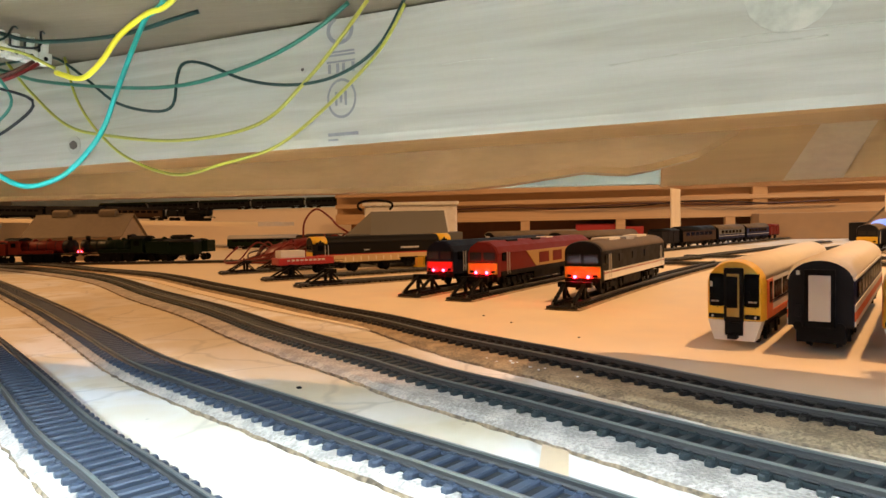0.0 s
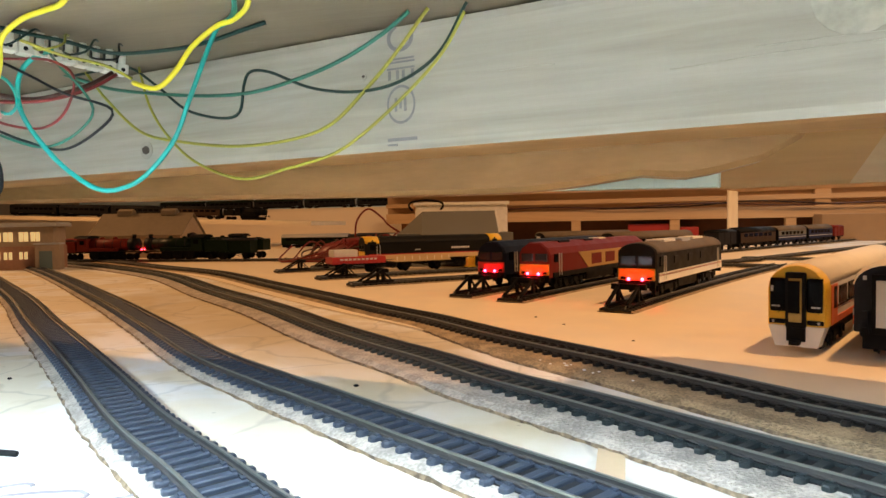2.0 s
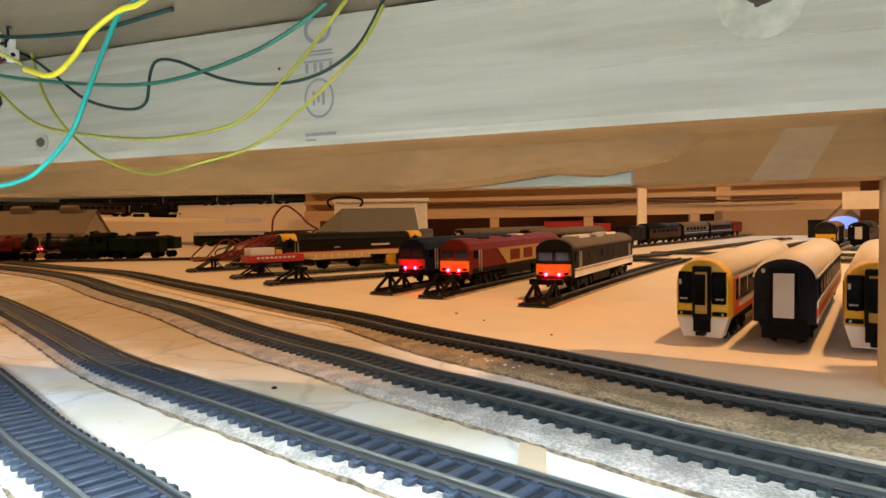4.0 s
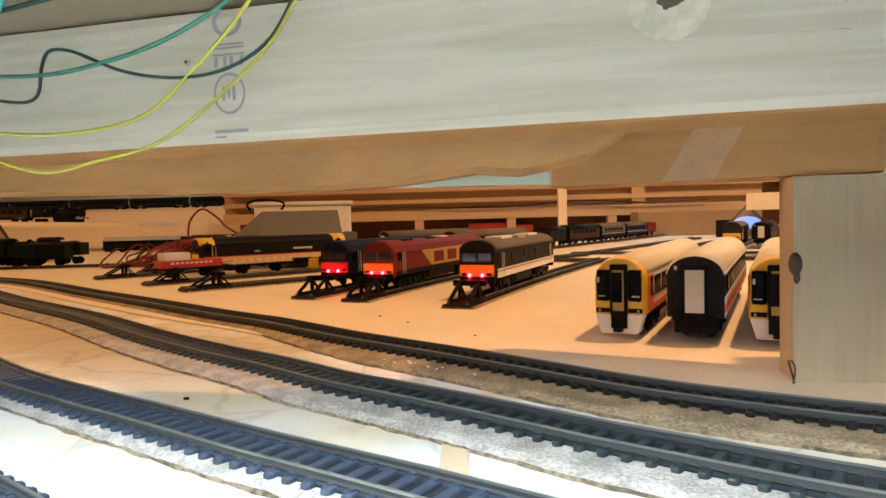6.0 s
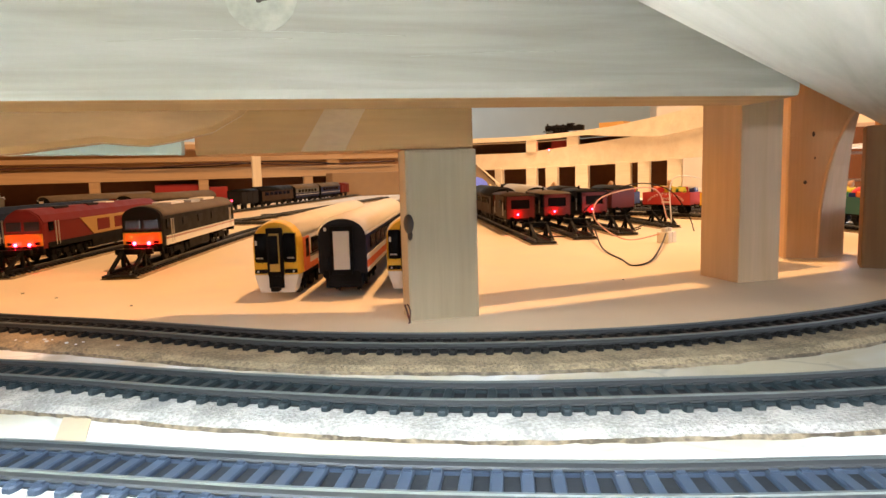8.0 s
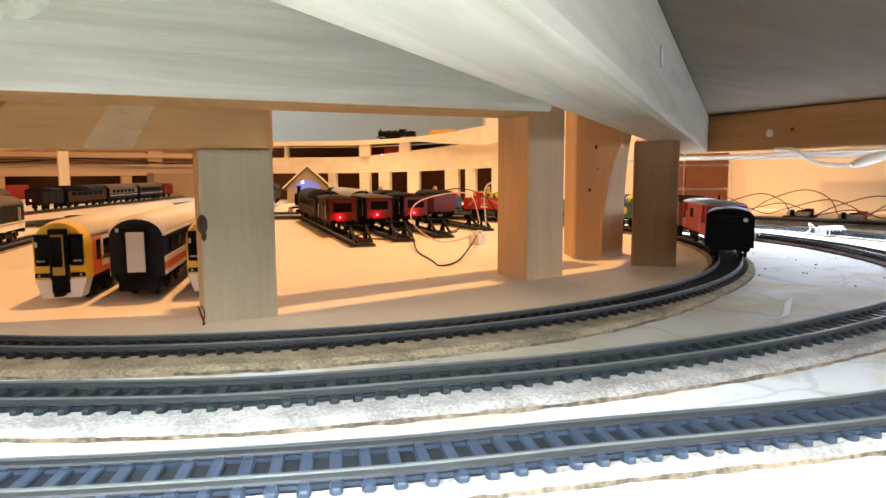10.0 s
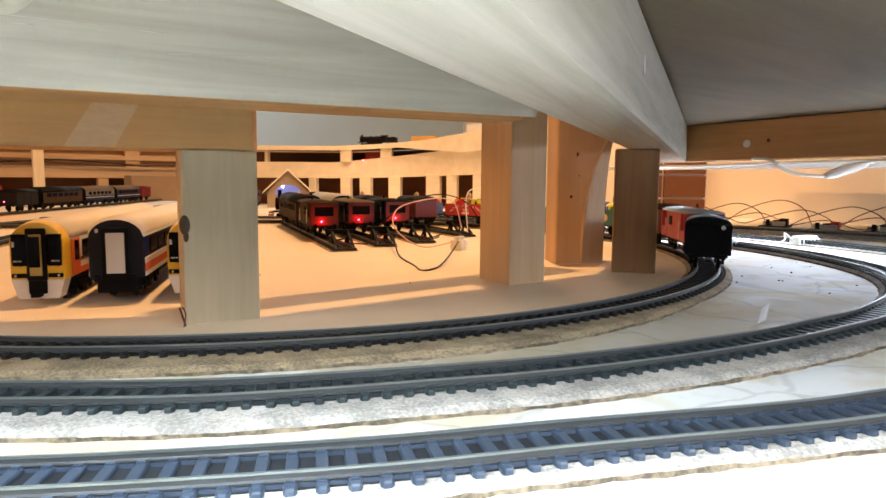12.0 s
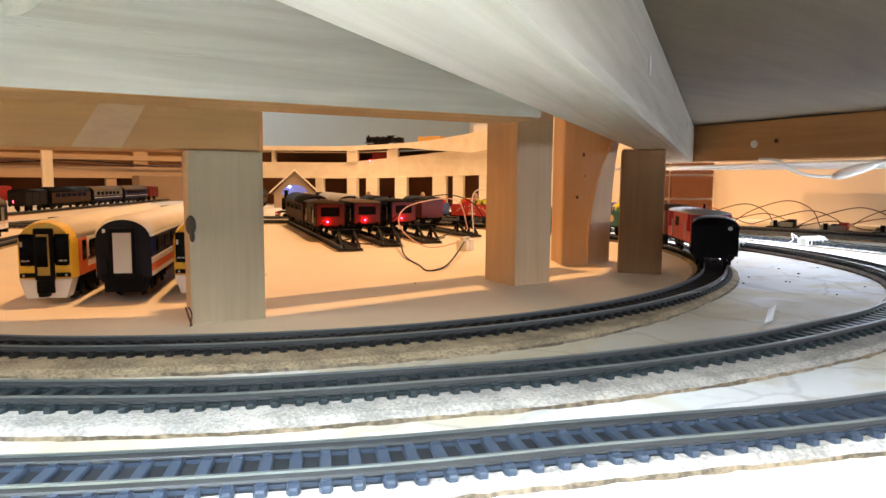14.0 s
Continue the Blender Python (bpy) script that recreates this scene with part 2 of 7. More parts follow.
# blue of the cool light is put into these near sleepers' colour
M_SLEEPER = mat("cool_lit_sleeper", (0.042, 0.056, 0.082), 0.40, var=0.25, scale=120, spec=0.35)
M_SLEEPER_MID = mat("sleeper_grey_green", (0.022, 0.031, 0.034), 0.45, var=0.2, scale=120, spec=0.35)
M_SLEEPER_DARK = mat("sleeper_black", (0.014, 0.013, 0.012), 0.5, var=0.15, scale=120, spec=0.2)
M_RAIL = mat("nickel_rail", (0.23, 0.25, 0.235), 0.36, metal=0.65, var=0.10, scale=60)
M_GAP_SHADE = mat("gap_shade", (0.009, 0.010, 0.013), 0.8, var=0.5, con=2.0, scale=500)
M_RAILWEB = mat("dark_rail_web", (0.055, 0.055, 0.055), 0.5, metal=0.3, var=0.1)
M_BLACK = mat("black_plastic", (0.007, 0.007, 0.008), 0.5, var=0.2, spec=0.06)
M_DARK = mat("dark_grey_plastic", (0.017, 0.017, 0.020), 0.5, var=0.2, spec=0.06)
M_GLASS = mat("dark_glazing", (0.004, 0.004, 0.005), 0.22, var=0.05, spec=0.04)
M_CABGLASS = mat("cab_glazing", (0.030, 0.028, 0.028), 0.12, var=0.1, spec=0.5)
M_YELLOW = mat("yellow_paint", (0.80, 0.50, 0.04), 0.35, var=0.06)
M_ORANGEY = mat("orange_yellow_paint", (0.86, 0.47, 0.07), 0.4, var=0.06)
M_WHITE = mat("white_paint", (0.82, 0.81, 0.79), 0.4, var=0.05)
M_CREAM = mat("cream_roof", (0.82, 0.77, 0.66), 0.5, var=0.06, scale=60)
M_GREYP = mat("grey_paint", (0.42, 0.43, 0.44), 0.5, var=0.08)
M_LGREY = mat("light_grey_plastic", (0.62, 0.62, 0.60), 0.5, var=0.07)
M_RED = mat("red_paint", (0.42, 0.022, 0.022), 0.4, var=0.1)
M_REDO = mat("orange_red_stripe", (0.75, 0.16, 0.05), 0.4, var=0.05)
M_MAROON = mat("maroon_paint", (0.17, 0.025, 0.022), 0.42, var=0.1, spec=0.06)
M_GOLD = mat("gold_band", (0.46, 0.27, 0.08), 0.45, var=0.08)
M_NAVY = mat("navy_paint", (0.009, 0.012, 0.025), 0.45, var=0.12, spec=0.06)
M_COACHBLUE = mat("coach_blue", (0.010, 0.016, 0.060), 0.4, var=0.1, spec=0.06)
M_ENGRED = mat("dull_engine_red", (0.13, 0.018, 0.012), 0.45, var=0.2, spec=0.06)
M_CHAR = mat("charcoal_paint", (0.013, 0.0125, 0.012), 0.5, var=0.12, spec=0.06)
M_BROWNR = mat("weathered_roof", (0.15, 0.12, 0.09), 0.6, var=0.25, scale=140, spec=0.06)
M_VANBR = mat("van_brown", (0.048, 0.030, 0.020), 0.55, var=0.15, spec=0.06)
M_BRGREEN = mat("loco_green", (0.007, 0.014, 0.008), 0.4, var=0.12, spec=0.06)
M_BLUE = mat("blue_paint", (0.03, 0.10, 0.42), 0.42, var=0.08)
M_WGREEN = mat("wagon_green", (0.02, 0.20, 0.08), 0.45, var=0.08)
M_WTEAL = mat("wagon_dark_teal", (0.02, 0.12, 0.11), 0.45, var=0.08)
M_WYEL = mat("wagon_yellow", (0.85, 0.50, 0.03), 0.45, var=0.06)
M_WRED = mat("wagon_red", (0.48, 0.04, 0.04), 0.45, var=0.08)
M_WCREAM = mat("wagon_tan", (0.62, 0.45, 0.24), 0.5, var=0.08)
M_WBROWN = mat("wagon_brown", (0.22, 0.09, 0.05), 0.5, var=0.1)
M_BEAR = mat("plush_tan", (0.55, 0.36, 0.20), 0.9, var=0.2, scale=200)
M_BRASS = mat("brass_trim", (0.72, 0.55, 0.20), 0.3, metal=0.9, var=0.1)
M_STEEL = mat("dull_steel", (0.35, 0.35, 0.36), 0.35, metal=0.9, var=0.15)
M_ROOFTILE = mat("shed_roof", (0.17, 0.14, 0.10), 0.8, var=0.2, scale=90)
M_BRICK = mat("card_brick", (0.36, 0.20, 0.13), 0.85, var=0.25, scale=160)
M_STONE = mat("card_stone", (0.34, 0.26, 0.18), 0.85, var=0.2, scale=120)
M_SHEDGREY = mat("grey_shed_card", (0.13, 0.13, 0.115), 0.7, var=0.1)
M_DOORGR = mat("grey_green_door", (0.12, 0.17, 0.17), 0.6, var=0.1)
M_WALLG = mat("grey_blue_wall", (0.62, 0.78, 0.86), 0.85, var=0.04, scale=12)
M_WALLC = mat("cream_wall", (0.84, 0.74, 0.60), 0.85, var=0.04, scale=10)
# dark tone on mostly unseen walls and ceiling, to cut bounced light
M_DIM = mat("low_bounce_brown", (0.30, 0.25, 0.19), 0.9, var=0.06, scale=8)
M_CUPB = mat("brown_cupboard", (0.16, 0.07, 0.035), 0.6, var=0.15, scale=40, spec=0.06)
M_STRIP = mat("pale_strip", (0.70, 0.55, 0.40), 0.6, var=0.1)
M_REDBOX = mat("red_box", (0.36, 0.02, 0.015), 0.5, var=0.1)
M_CARD = mat("card_box", (0.60, 0.46, 0.30), 0.8, var=0.12)
M_CLEARP = mat("cloudy_plastic", (0.80, 0.78, 0.72), 0.3, var=0.06)
M_W_GREEN = mat("wire_green", (0.008, 0.115, 0.075), 0.4, var=0.05)
M_W_TURQ = mat("wire_turquoise", (0.005, 0.27, 0.235), 0.35, var=0.05)
M_W_YEL = mat("wire_yellow", (0.85, 0.75, 0.03), 0.4, var=0.05)
M_VANRED = mat("van_end_red", (0.16, 0.014, 0.014), 0.45, var=0.12)
M_W_OLIVE = mat("wire_olive_yellow", (0.32, 0.30, 0.03), 0.4, var=0.05)
M_W_BLACK = mat("wire_black", (0.004, 0.005, 0.006), 0.45, var=0.05, spec=0.2)
M_W_DGREEN = mat("wire_dark_green", (0.004, 0.026, 0.021), 0.45, var=0.05, spec=0.25)
M_W_RED = mat("wire_red", (0.17, 0.010, 0.008), 0.45, var=0.08)
M_W_PINK = mat("wire_pink", (0.75, 0.45, 0.40), 0.45, var=0.05)
M_W_WHITE = mat("wire_white", (0.82, 0.82, 0.80), 0.35, var=0.04)
M_W_BROWN = mat("wire_brown", (0.060, 0.020, 0.012), 0.45, var=0.08)
M_TERM = mat("terminal_nylon", (0.80, 0.79, 0.72), 0.45, var=0.06)
M_TAIL = mat("red_tail_light", (0.8, 0.02, 0.03), 0.3, emit=(1.0, 0.005, 0.014), estr=200)
M_WARMWIN = mat("lit_window", (0.9, 0.8, 0.5), 0.5, emit=(1.0, 0.72, 0.30), estr=0.45)
M_BLUELED = mat("blue_lamp", (0.2, 0.3, 0.9), 0.4, emit=(0.04, 0.07, 0.7), estr=0.28)
M_BLUEGLOW = mat("blue_glow", (0.3, 0.4, 0.9), 0.4, emit=(0.22, 0.38, 1.0), estr=1.1)
M_WHITELED = mat("white_lamp", (1.0, 1.0, 1.0), 0.4, emit=(1.0, 0.95, 0.85), estr=7)
GIFTS = [mat("gift_red", (0.60, 0.03, 0.03), 0.35), mat("gift_green", (0.02, 0.28, 0.10), 0.35), mat("gift_blue", (0.04, 0.08, 0.40), 0.35),
         mat("gift_yellow", (0.75, 0.70, 0.05), 0.35), mat("gift_orange", (0.75, 0.22, 0.04), 0.4), mat("gift_purple", (0.16, 0.06, 0.26), 0.4)]


# ---------- mesh helpers ----------
def part(name, bm, material, parent=None, label="", smooth=False):
    me = bpy.data.meshes.new(name)
    if smooth:
        for f in bm.faces:
            f.smooth = True
    bm.to_mesh(me)
    bm.free()
    me.materials.append(material)
    ob = new(name, me)
    if parent:
        ob.parent = parent
    if label:
        ob["label"] = label
    return ob


def thing(name, label, category, group="", m=None, kind=""):
    ob = tagged(new(name), label, category, group, kind)
    if m is not None:
        ob.matrix_world = m
    return ob


def box(bm, x0, x1, y0, y1, z0, z1, bev=0.0):
    r = bmesh.ops.create_cube(bm, size=1.0, matrix=Matrix.Translation(((x0 + x1) / 2, (y0 + y1) / 2, (z0 + z1) / 2)) @ Matrix.Diagonal((x1 - x0, y1 - y0, z1 - z0, 1)))
    if bev:
        edges = list({e for v in r["verts"] for e in v.link_edges})
        bmesh.ops.bevel(bm, geom=edges, offset=bev, segments=2, affect="EDGES", profile=0.7)
    return bm


def B(*a, bev=0.0):
    return box(bmesh.new(), *a, bev=bev)


def cyl(bm, r, p, q, seg=12, r2=None):
    p, q = Vector(p), Vector(q)
    d = q - p
    bmesh.ops.create_cone(bm, cap_ends=True, segments=seg, radius1=r, radius2=r if r2 is None else r2, depth=d.length,
                          matrix=Matrix.Translation((p + q) / 2) @ d.to_track_quat("Z", "Y").to_matrix().to_4x4())
    return bm


def ball(bm, r, c, s=(1, 1, 1), seg=10):
    bmesh.ops.create_uvsphere(bm, u_segments=seg, v_segments=max(5, seg // 2 + 1), radius=r, matrix=Matrix.Translation(c) @ Matrix.Diagonal((*s, 1)))
    return bm


def loft(bm, prof, xs, scales=None):
    """Sweep a closed outline of (y, z) along x, capped; scales: (sy, sz, dz) for each x."""
    rings = []
    for i, x in enumerate(xs):
        sy, sz, dz = scales[i] if scales else (1, 1, 0)
        rings.append([bm.verts.new((x, y * sy, z * sz + dz)) for y, z in prof])
    for a, b in zip(rings, rings[1:]):
        for i in range(len(prof)):
            j = (i + 1) % len(prof)
            bm.faces.new((a[i], a[j], b[j], b[i]))
    bm.faces.new(list(reversed(rings[0])))
    bm.faces.new(rings[-1])
    bmesh.ops.recalc_face_normals(bm, faces=bm.faces)
    return bm


def arch(w, z0, z1, rise, n=9):
    """Outline with straight sides from z0 to z1 and an elliptic top of that rise."""
    out = [(-w / 2, z0), (w / 2, z0)]
    for i in range(n + 1):
        a = math.pi * i / n
        out.append((w / 2 * math.cos(a), z1 + rise * math.sin(a)))
    return out


def spline(pts, step):
    """Evenly spaced points along a smooth line through pts, with their directions."""
    ps = [Vector(p if len(p) == 3 else (*p, 0)) for p in pts]
    ps = [2 * ps[0] - ps[1]] + ps + [2 * ps[-1] - ps[-2]]
    dense = []
    for i in range(1, len(ps) - 2):
        a, b, c, d = ps[i - 1:i + 3]
        n = max(4, int((c - b).length / step * 3))
        for k in range(n):
            t = k / n
            dense.append(0.5 * (2 * b + (c - a) * t + (2 * a - 5 * b + 4 * c - d) * t * t + (3 * b - a - 3 * c + d) * t ** 3))
    dense.append(ps[-2])
    out, run, nxt = [], 0.0, 0.0
    for p, q in zip(dense, dense[1:]):
        L = (q - p).length
        while nxt <= run + L and L > 0:
            out.append((p + (q - p) * ((nxt - run) / L), (q - p).normalized()))
            nxt += step
        run += L
    return out


def wire(name, pts, r, material, label="", parent=None, category="wire", group=""):
    """A round flexible cable through pts."""
    r *= 0.86 if group == "deck wiring" else 1.0
    line = spline(pts, max(r * 2.2, 0.002))
    bm = bmesh.new()
    rings, up = [], Vector((0.13, 0.21, 0.97)).normalized()
    for p, d in line:
        a = d.cross(up).normalized()
        b = a.cross(d).normalized()
        rings.append([bm.verts.new(p + r * (math.cos(k * math.pi / 4) * a + math.sin(k * math.pi / 4) * b)) for k in range(8)])
    for s, t in zip(rings, rings[1:]):
        for i in range(8):
            bm.faces.new((s[i], s[(i + 1) % 8], t[(i + 1) % 8], t[i]))
    bm.faces.new(rings[0])
    bm.faces.new(rings[-1])
    bmesh.ops.recalc_face_normals(bm, faces=bm.faces)
    ob = part(name, bm, material, parent, "", True)
    if not parent:
        tagged(ob, label, category, group)
    return ob


def strip_mesh(name, line, outline, material, parent, jitter=0.0, seed=1, edge=None, edge_of=(), grow=None):
    """Sweep an outline of (across, up) along a line on the board."""
    rnd = random.Random(seed)
    verts, faces, n = [], [], len(outline)
    for p, d in line:
        a = Vector((d.y, -d.x, 0)).normalized()
        for k, (u, v) in enumerate(outline):
            u2 = u + (noise.noise((p.x * 160, p.y * 160, k * 3.1 + seed)) * jitter + rnd.uniform(-0.4, 0.4) * jitter if jitter else 0)
            if grow and u > 0.01:
                u2 += grow(p)
            verts.append(p + a * u2 + Vector((0, 0, v)))
    for i in range(len(line) - 1):
        for k in range(n):
            j = (k + 1) % n
            faces.append((i * n + k, i * n + j, (i + 1) * n + j, (i + 1) * n + k))
    faces.append(tuple(range(n)))
    faces.append(tuple(reversed(range((len(line) - 1) * n, len(line) * n))))
    me = bpy.data.meshes.new(name)
    me.from_pydata([tuple(v) for v in verts], [], faces)
    me.update()
    bm = bmesh.new()
    bm.from_mesh(me)
    bmesh.ops.recalc_face_normals(bm, faces=bm.faces)
    bm.to_mesh(me)
    bm.free()
    me.materials.append(material)
    if edge:
        me.materials.append(edge)
        for f in me.polygons:
            if f.index < (len(line) - 1) * n and f.index % n in edge_of:
                f.material_index = 1
    ob = new(name, me)
    ob.parent = parent
    return ob


# ---------- the layout's boards and timber ----------
board = part("baseboard", B(-3.2, 3.2, -0.35, 3.4, -0.018, 0.0), M_BOARD)
tagged(board, "broad baseboard painted off-white with scuffs and plaster patches", "baseboard", kind="structure")

YARD = [(-0.95, 1.22), (-0.66, 0.955), (-0.43, 0.80), (-0.23, 0.62), (-0.10, 0.505), (0.0, 0.425), (0.06, 0.375), (0.12, 0.315), (0.19, 0.25), (0.25, 0.205), (0.33, 0.16), (0.44, 0.128), (0.54, 0.122), (0.66, 0.14),
        (0.78, 0.20), (0.87, 0.30), (0.92, 0.42), (0.93, 0.6), (0.86, 0.86), (0.6, 0.99)]
bm = bmesh.new()
edge = [p for p, d in spline(YARD, 0.012)]
low = [bm.verts.new((p.x, p.y, 0.0002)) for p in edge] + [bm.verts.new((0.6, 3.3, 0.0002)), bm.verts.new((-2.6, 3.3, 0.0002)), bm.verts.new((-2.6, 1.3, 0.0002))]
bm.faces.new(low)
r = bmesh.ops.extrude_face_region(bm, geom=list(bm.faces))
bmesh.ops.translate(bm, vec=(0, 0, 0.0012), verts=[v for v in r["geom"] if isinstance(v, bmesh.types.BMVert)])
bmesh.ops.recalc_face_normals(bm, faces=bm.faces)
yard = part("yard_board", bm, M_YARD)
tagged(yard, "smooth tan fibreboard of the storage yard inside the running loop", "baseboard", kind="structure")


def timber(name, p, q, across, z0, z1, material, label, bev=0.0022, side=1):
    """A sawn length from p to q along its face; across: its thickness to the left of the run."""
    p, q = Vector((*p, 0)), Vector((*q, 0))
    d = q - p
    ob = part(name, B(0, d.length, 0, across, z0, z1, bev=bev), material)
    ob.matrix_world = Matrix.Translation(p) @ pose(0, 0, 0, 0, 0, math.degrees(math.atan2(d.y, d.x)))
    return tagged(ob, label, "timber beam")


def upright(name, a, b, depth, h, material, label):
    """A post whose near face runs from a to b, depth to the left of it; grain upright."""
    a, b = Vector((*a, 0)), Vector((*b, 0))
    w = (b - a).length
    ob = part(name, B(0, h, -w / 2, w / 2, -depth, 0, bev=0.0018), material)
    ang = math.atan2((b - a).y, (b - a).x)
    x, z = Vector((math.cos(ang), math.sin(ang), 0)), Vector((0, 0, 1))
    m = Matrix((z, x, z.cross(x))).transposed().to_4x4()
    # local x up, local y along the face, local z towards the viewer
    m.translation = (a + b) / 2
    if m.to_3x3().determinant() < 0:
        m = m @ Matrix.Diagonal((1, 1, -1, 1))
    t = z.cross(x)
    if t.dot(Vector((math.sin(ang), -math.cos(ang), 0))) < 0:
        ob.data.transform(Matrix.Translation((0, 0, depth)))
    ob.matrix_world = m
    return tagged(ob, label, "wooden post")


FB = lambda x: 0.19 - 0.22 * x
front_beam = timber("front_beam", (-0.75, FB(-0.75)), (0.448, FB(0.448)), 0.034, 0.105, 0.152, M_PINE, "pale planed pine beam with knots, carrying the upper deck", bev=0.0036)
diag = Vector((0.870, 0.493, 0)).normalized()
dp = Vector((0.336, -0.020, 0))
d0, d1 = dp - diag * 0.30, dp + diag * 0.80
# down-facing faces get the shade-coloured copy of the pine
front_beam.data.materials.append(M_PINE_SHADE)
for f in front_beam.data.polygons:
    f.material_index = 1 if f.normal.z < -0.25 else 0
side_beam = timber("side_beam", d0[:2], d1[:2], 0.036, 0.105, 0.1515, M_PINE, "pale pine beam with worn rounded edges, running off under the deck", bev=0.004)
back_beam = timber("back_beam", (0.2366, 0.2919), (0.372, 0.2265), 0.038, 0.0925, 0.139, M_PINE_MID, "pine beam resting on the square post, warm light put into its colour")
# long rail close behind the front beam, with a waney lower edge and a ragged end
WANEY = [(-0.40, 0.1005), (-0.15, 0.0957), (0.0, 0.0929), (0.08, 0.0914), (0.13, 0.0908), (0.15, 0.0909), (0.168, 0.0921), (0.184, 0.0940), (0.198, 0.0956), (0.207, 0.0946), (0.2151, 0.0940), (0.224, 0.0953), (0.240, 0.0990), (0.252, 0.1060), (0.262, 0.1200), (0.268, 0.1500)]
bm = bmesh.new()
rows = []
for x, z in WANEY:
    y = FB(x) + 0.055
    rows.append([bm.verts.new(v) for v in ((x, y + 0.0025, z), (x, y, z + 0.0022 if z < 0.12 else z), (x, y, 0.1505), (x, y + 0.018, 0.1505), (x, y + 0.018, z))])
for r0, r1 in zip(rows, rows[1:]):
    for i in range(5):
        bm.faces.new((r0[i], r0[(i + 1) % 5], r1[(i + 1) % 5], r1[i]))
bm.faces.new(rows[0])
bm.faces.new(rows[-1])
bmesh.ops.remove_doubles(bm, verts=bm.verts, dist=0.00005)
bmesh.ops.recalc_face_normals(bm, faces=bm.faces)
long_beam = tagged(part("long_beam", bm, M_PINE_SHADE), "long pine rail with a waney edge close behind the front beam", "timber beam")
pale = part("pale_batten", B(0, 0.145, 0, 0.008, 0.0, 0.030, bev=0.0008), M_PALE_BATTEN)
pale.matrix_world = Matrix.Translation((0.086, FB(0.086) + 0.0745, 0.0930)) @ pose(0, 0, 0, 0, 1.0, -12.4)
tagged(pale, "pale blue-grey batten behind the waney rail", "timber beam")
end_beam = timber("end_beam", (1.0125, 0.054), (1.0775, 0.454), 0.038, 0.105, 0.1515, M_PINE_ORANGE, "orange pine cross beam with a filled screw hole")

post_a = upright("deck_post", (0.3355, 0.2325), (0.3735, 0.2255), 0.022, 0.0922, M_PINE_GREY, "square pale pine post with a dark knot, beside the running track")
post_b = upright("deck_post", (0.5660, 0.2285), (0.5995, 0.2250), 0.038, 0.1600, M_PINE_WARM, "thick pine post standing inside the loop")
# knotty post: its near corner is waney, so the face narrows downwards and a cheek turns away
pa, pb = Vector((0.6885, 0.2945, 0)), Vector((0.7330, 0.2645, 0))
pu = (pb - pa).normalized()
pw = (pb - pa).length
CHEEK = [(0.0, 0.0262), (0.020, 0.0264), (0.040, 0.0272), (0.058, 0.0290), (0.076, 0.0322), (0.094, 0.0375), (0.108, 0.0440), (0.118, 0.0505), (0.124, pw - 0.001), (0.160, pw - 0.001)]
bm = bmesh.new()
rows = []
for z, c in CHEEK:
    cut = (pw - c) * 0.85
    rows.append([bm.verts.new((z, y - pw / 2, d)) for y, d in ((0, 0.0015), (0.0015, 0), (c - 0.003, 0), (c, 0.0006), (c + 0.001, 0.002), (pw, 0.0015 + cut), (pw, 0.038), (0, 0.038))])
for r0, r1 in zip(rows, rows[1:]):
    for i in range(8):
        bm.faces.new((r0[i], r0[(i + 1) % 8], r1[(i + 1) % 8], r1[i]))
bm.faces.new(rows[0])
bm.faces.new(rows[-1])
bmesh.ops.recalc_face_normals(bm, faces=bm.faces)
post_c = part("deck_post", bm, M_PINE_WARM)
m = Matrix((Vector((0, 0, 1)), pu, Vector((0, 0, 1)).cross(pu))).transposed().to_4x4()
m.translation = (pa + pb) / 2
post_c.matrix_world = m
tagged(post_c, "knotty orange pine post with a curved pale edge", "wooden post")
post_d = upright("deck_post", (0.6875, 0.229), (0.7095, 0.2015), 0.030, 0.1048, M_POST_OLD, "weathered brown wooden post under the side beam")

# batten added out of view; its shadow leaves a lit stripe on the yard
tagged(part("deck_batten", B(0.376, 0.684, 0.268, 0.300, 0.1525, 0.1645, bev=0.002), M_PINE_WARM), "unseen pine batten added by the deck edge to shade the yard", "timber beam")
# underside of the upper deck over the camera's side
bm = bmesh.new()
# outline beyond view is set so the deck shades board and rails
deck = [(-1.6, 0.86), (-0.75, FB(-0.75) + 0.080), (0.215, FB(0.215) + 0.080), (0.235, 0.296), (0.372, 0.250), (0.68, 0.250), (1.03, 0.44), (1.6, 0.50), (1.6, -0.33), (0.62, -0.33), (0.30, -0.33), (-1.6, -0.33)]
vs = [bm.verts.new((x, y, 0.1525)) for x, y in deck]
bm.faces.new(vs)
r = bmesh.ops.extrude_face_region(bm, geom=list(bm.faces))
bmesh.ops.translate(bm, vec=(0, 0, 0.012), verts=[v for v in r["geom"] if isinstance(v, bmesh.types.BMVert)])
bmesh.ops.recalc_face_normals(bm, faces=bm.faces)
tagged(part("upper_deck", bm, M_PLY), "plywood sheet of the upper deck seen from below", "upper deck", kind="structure")


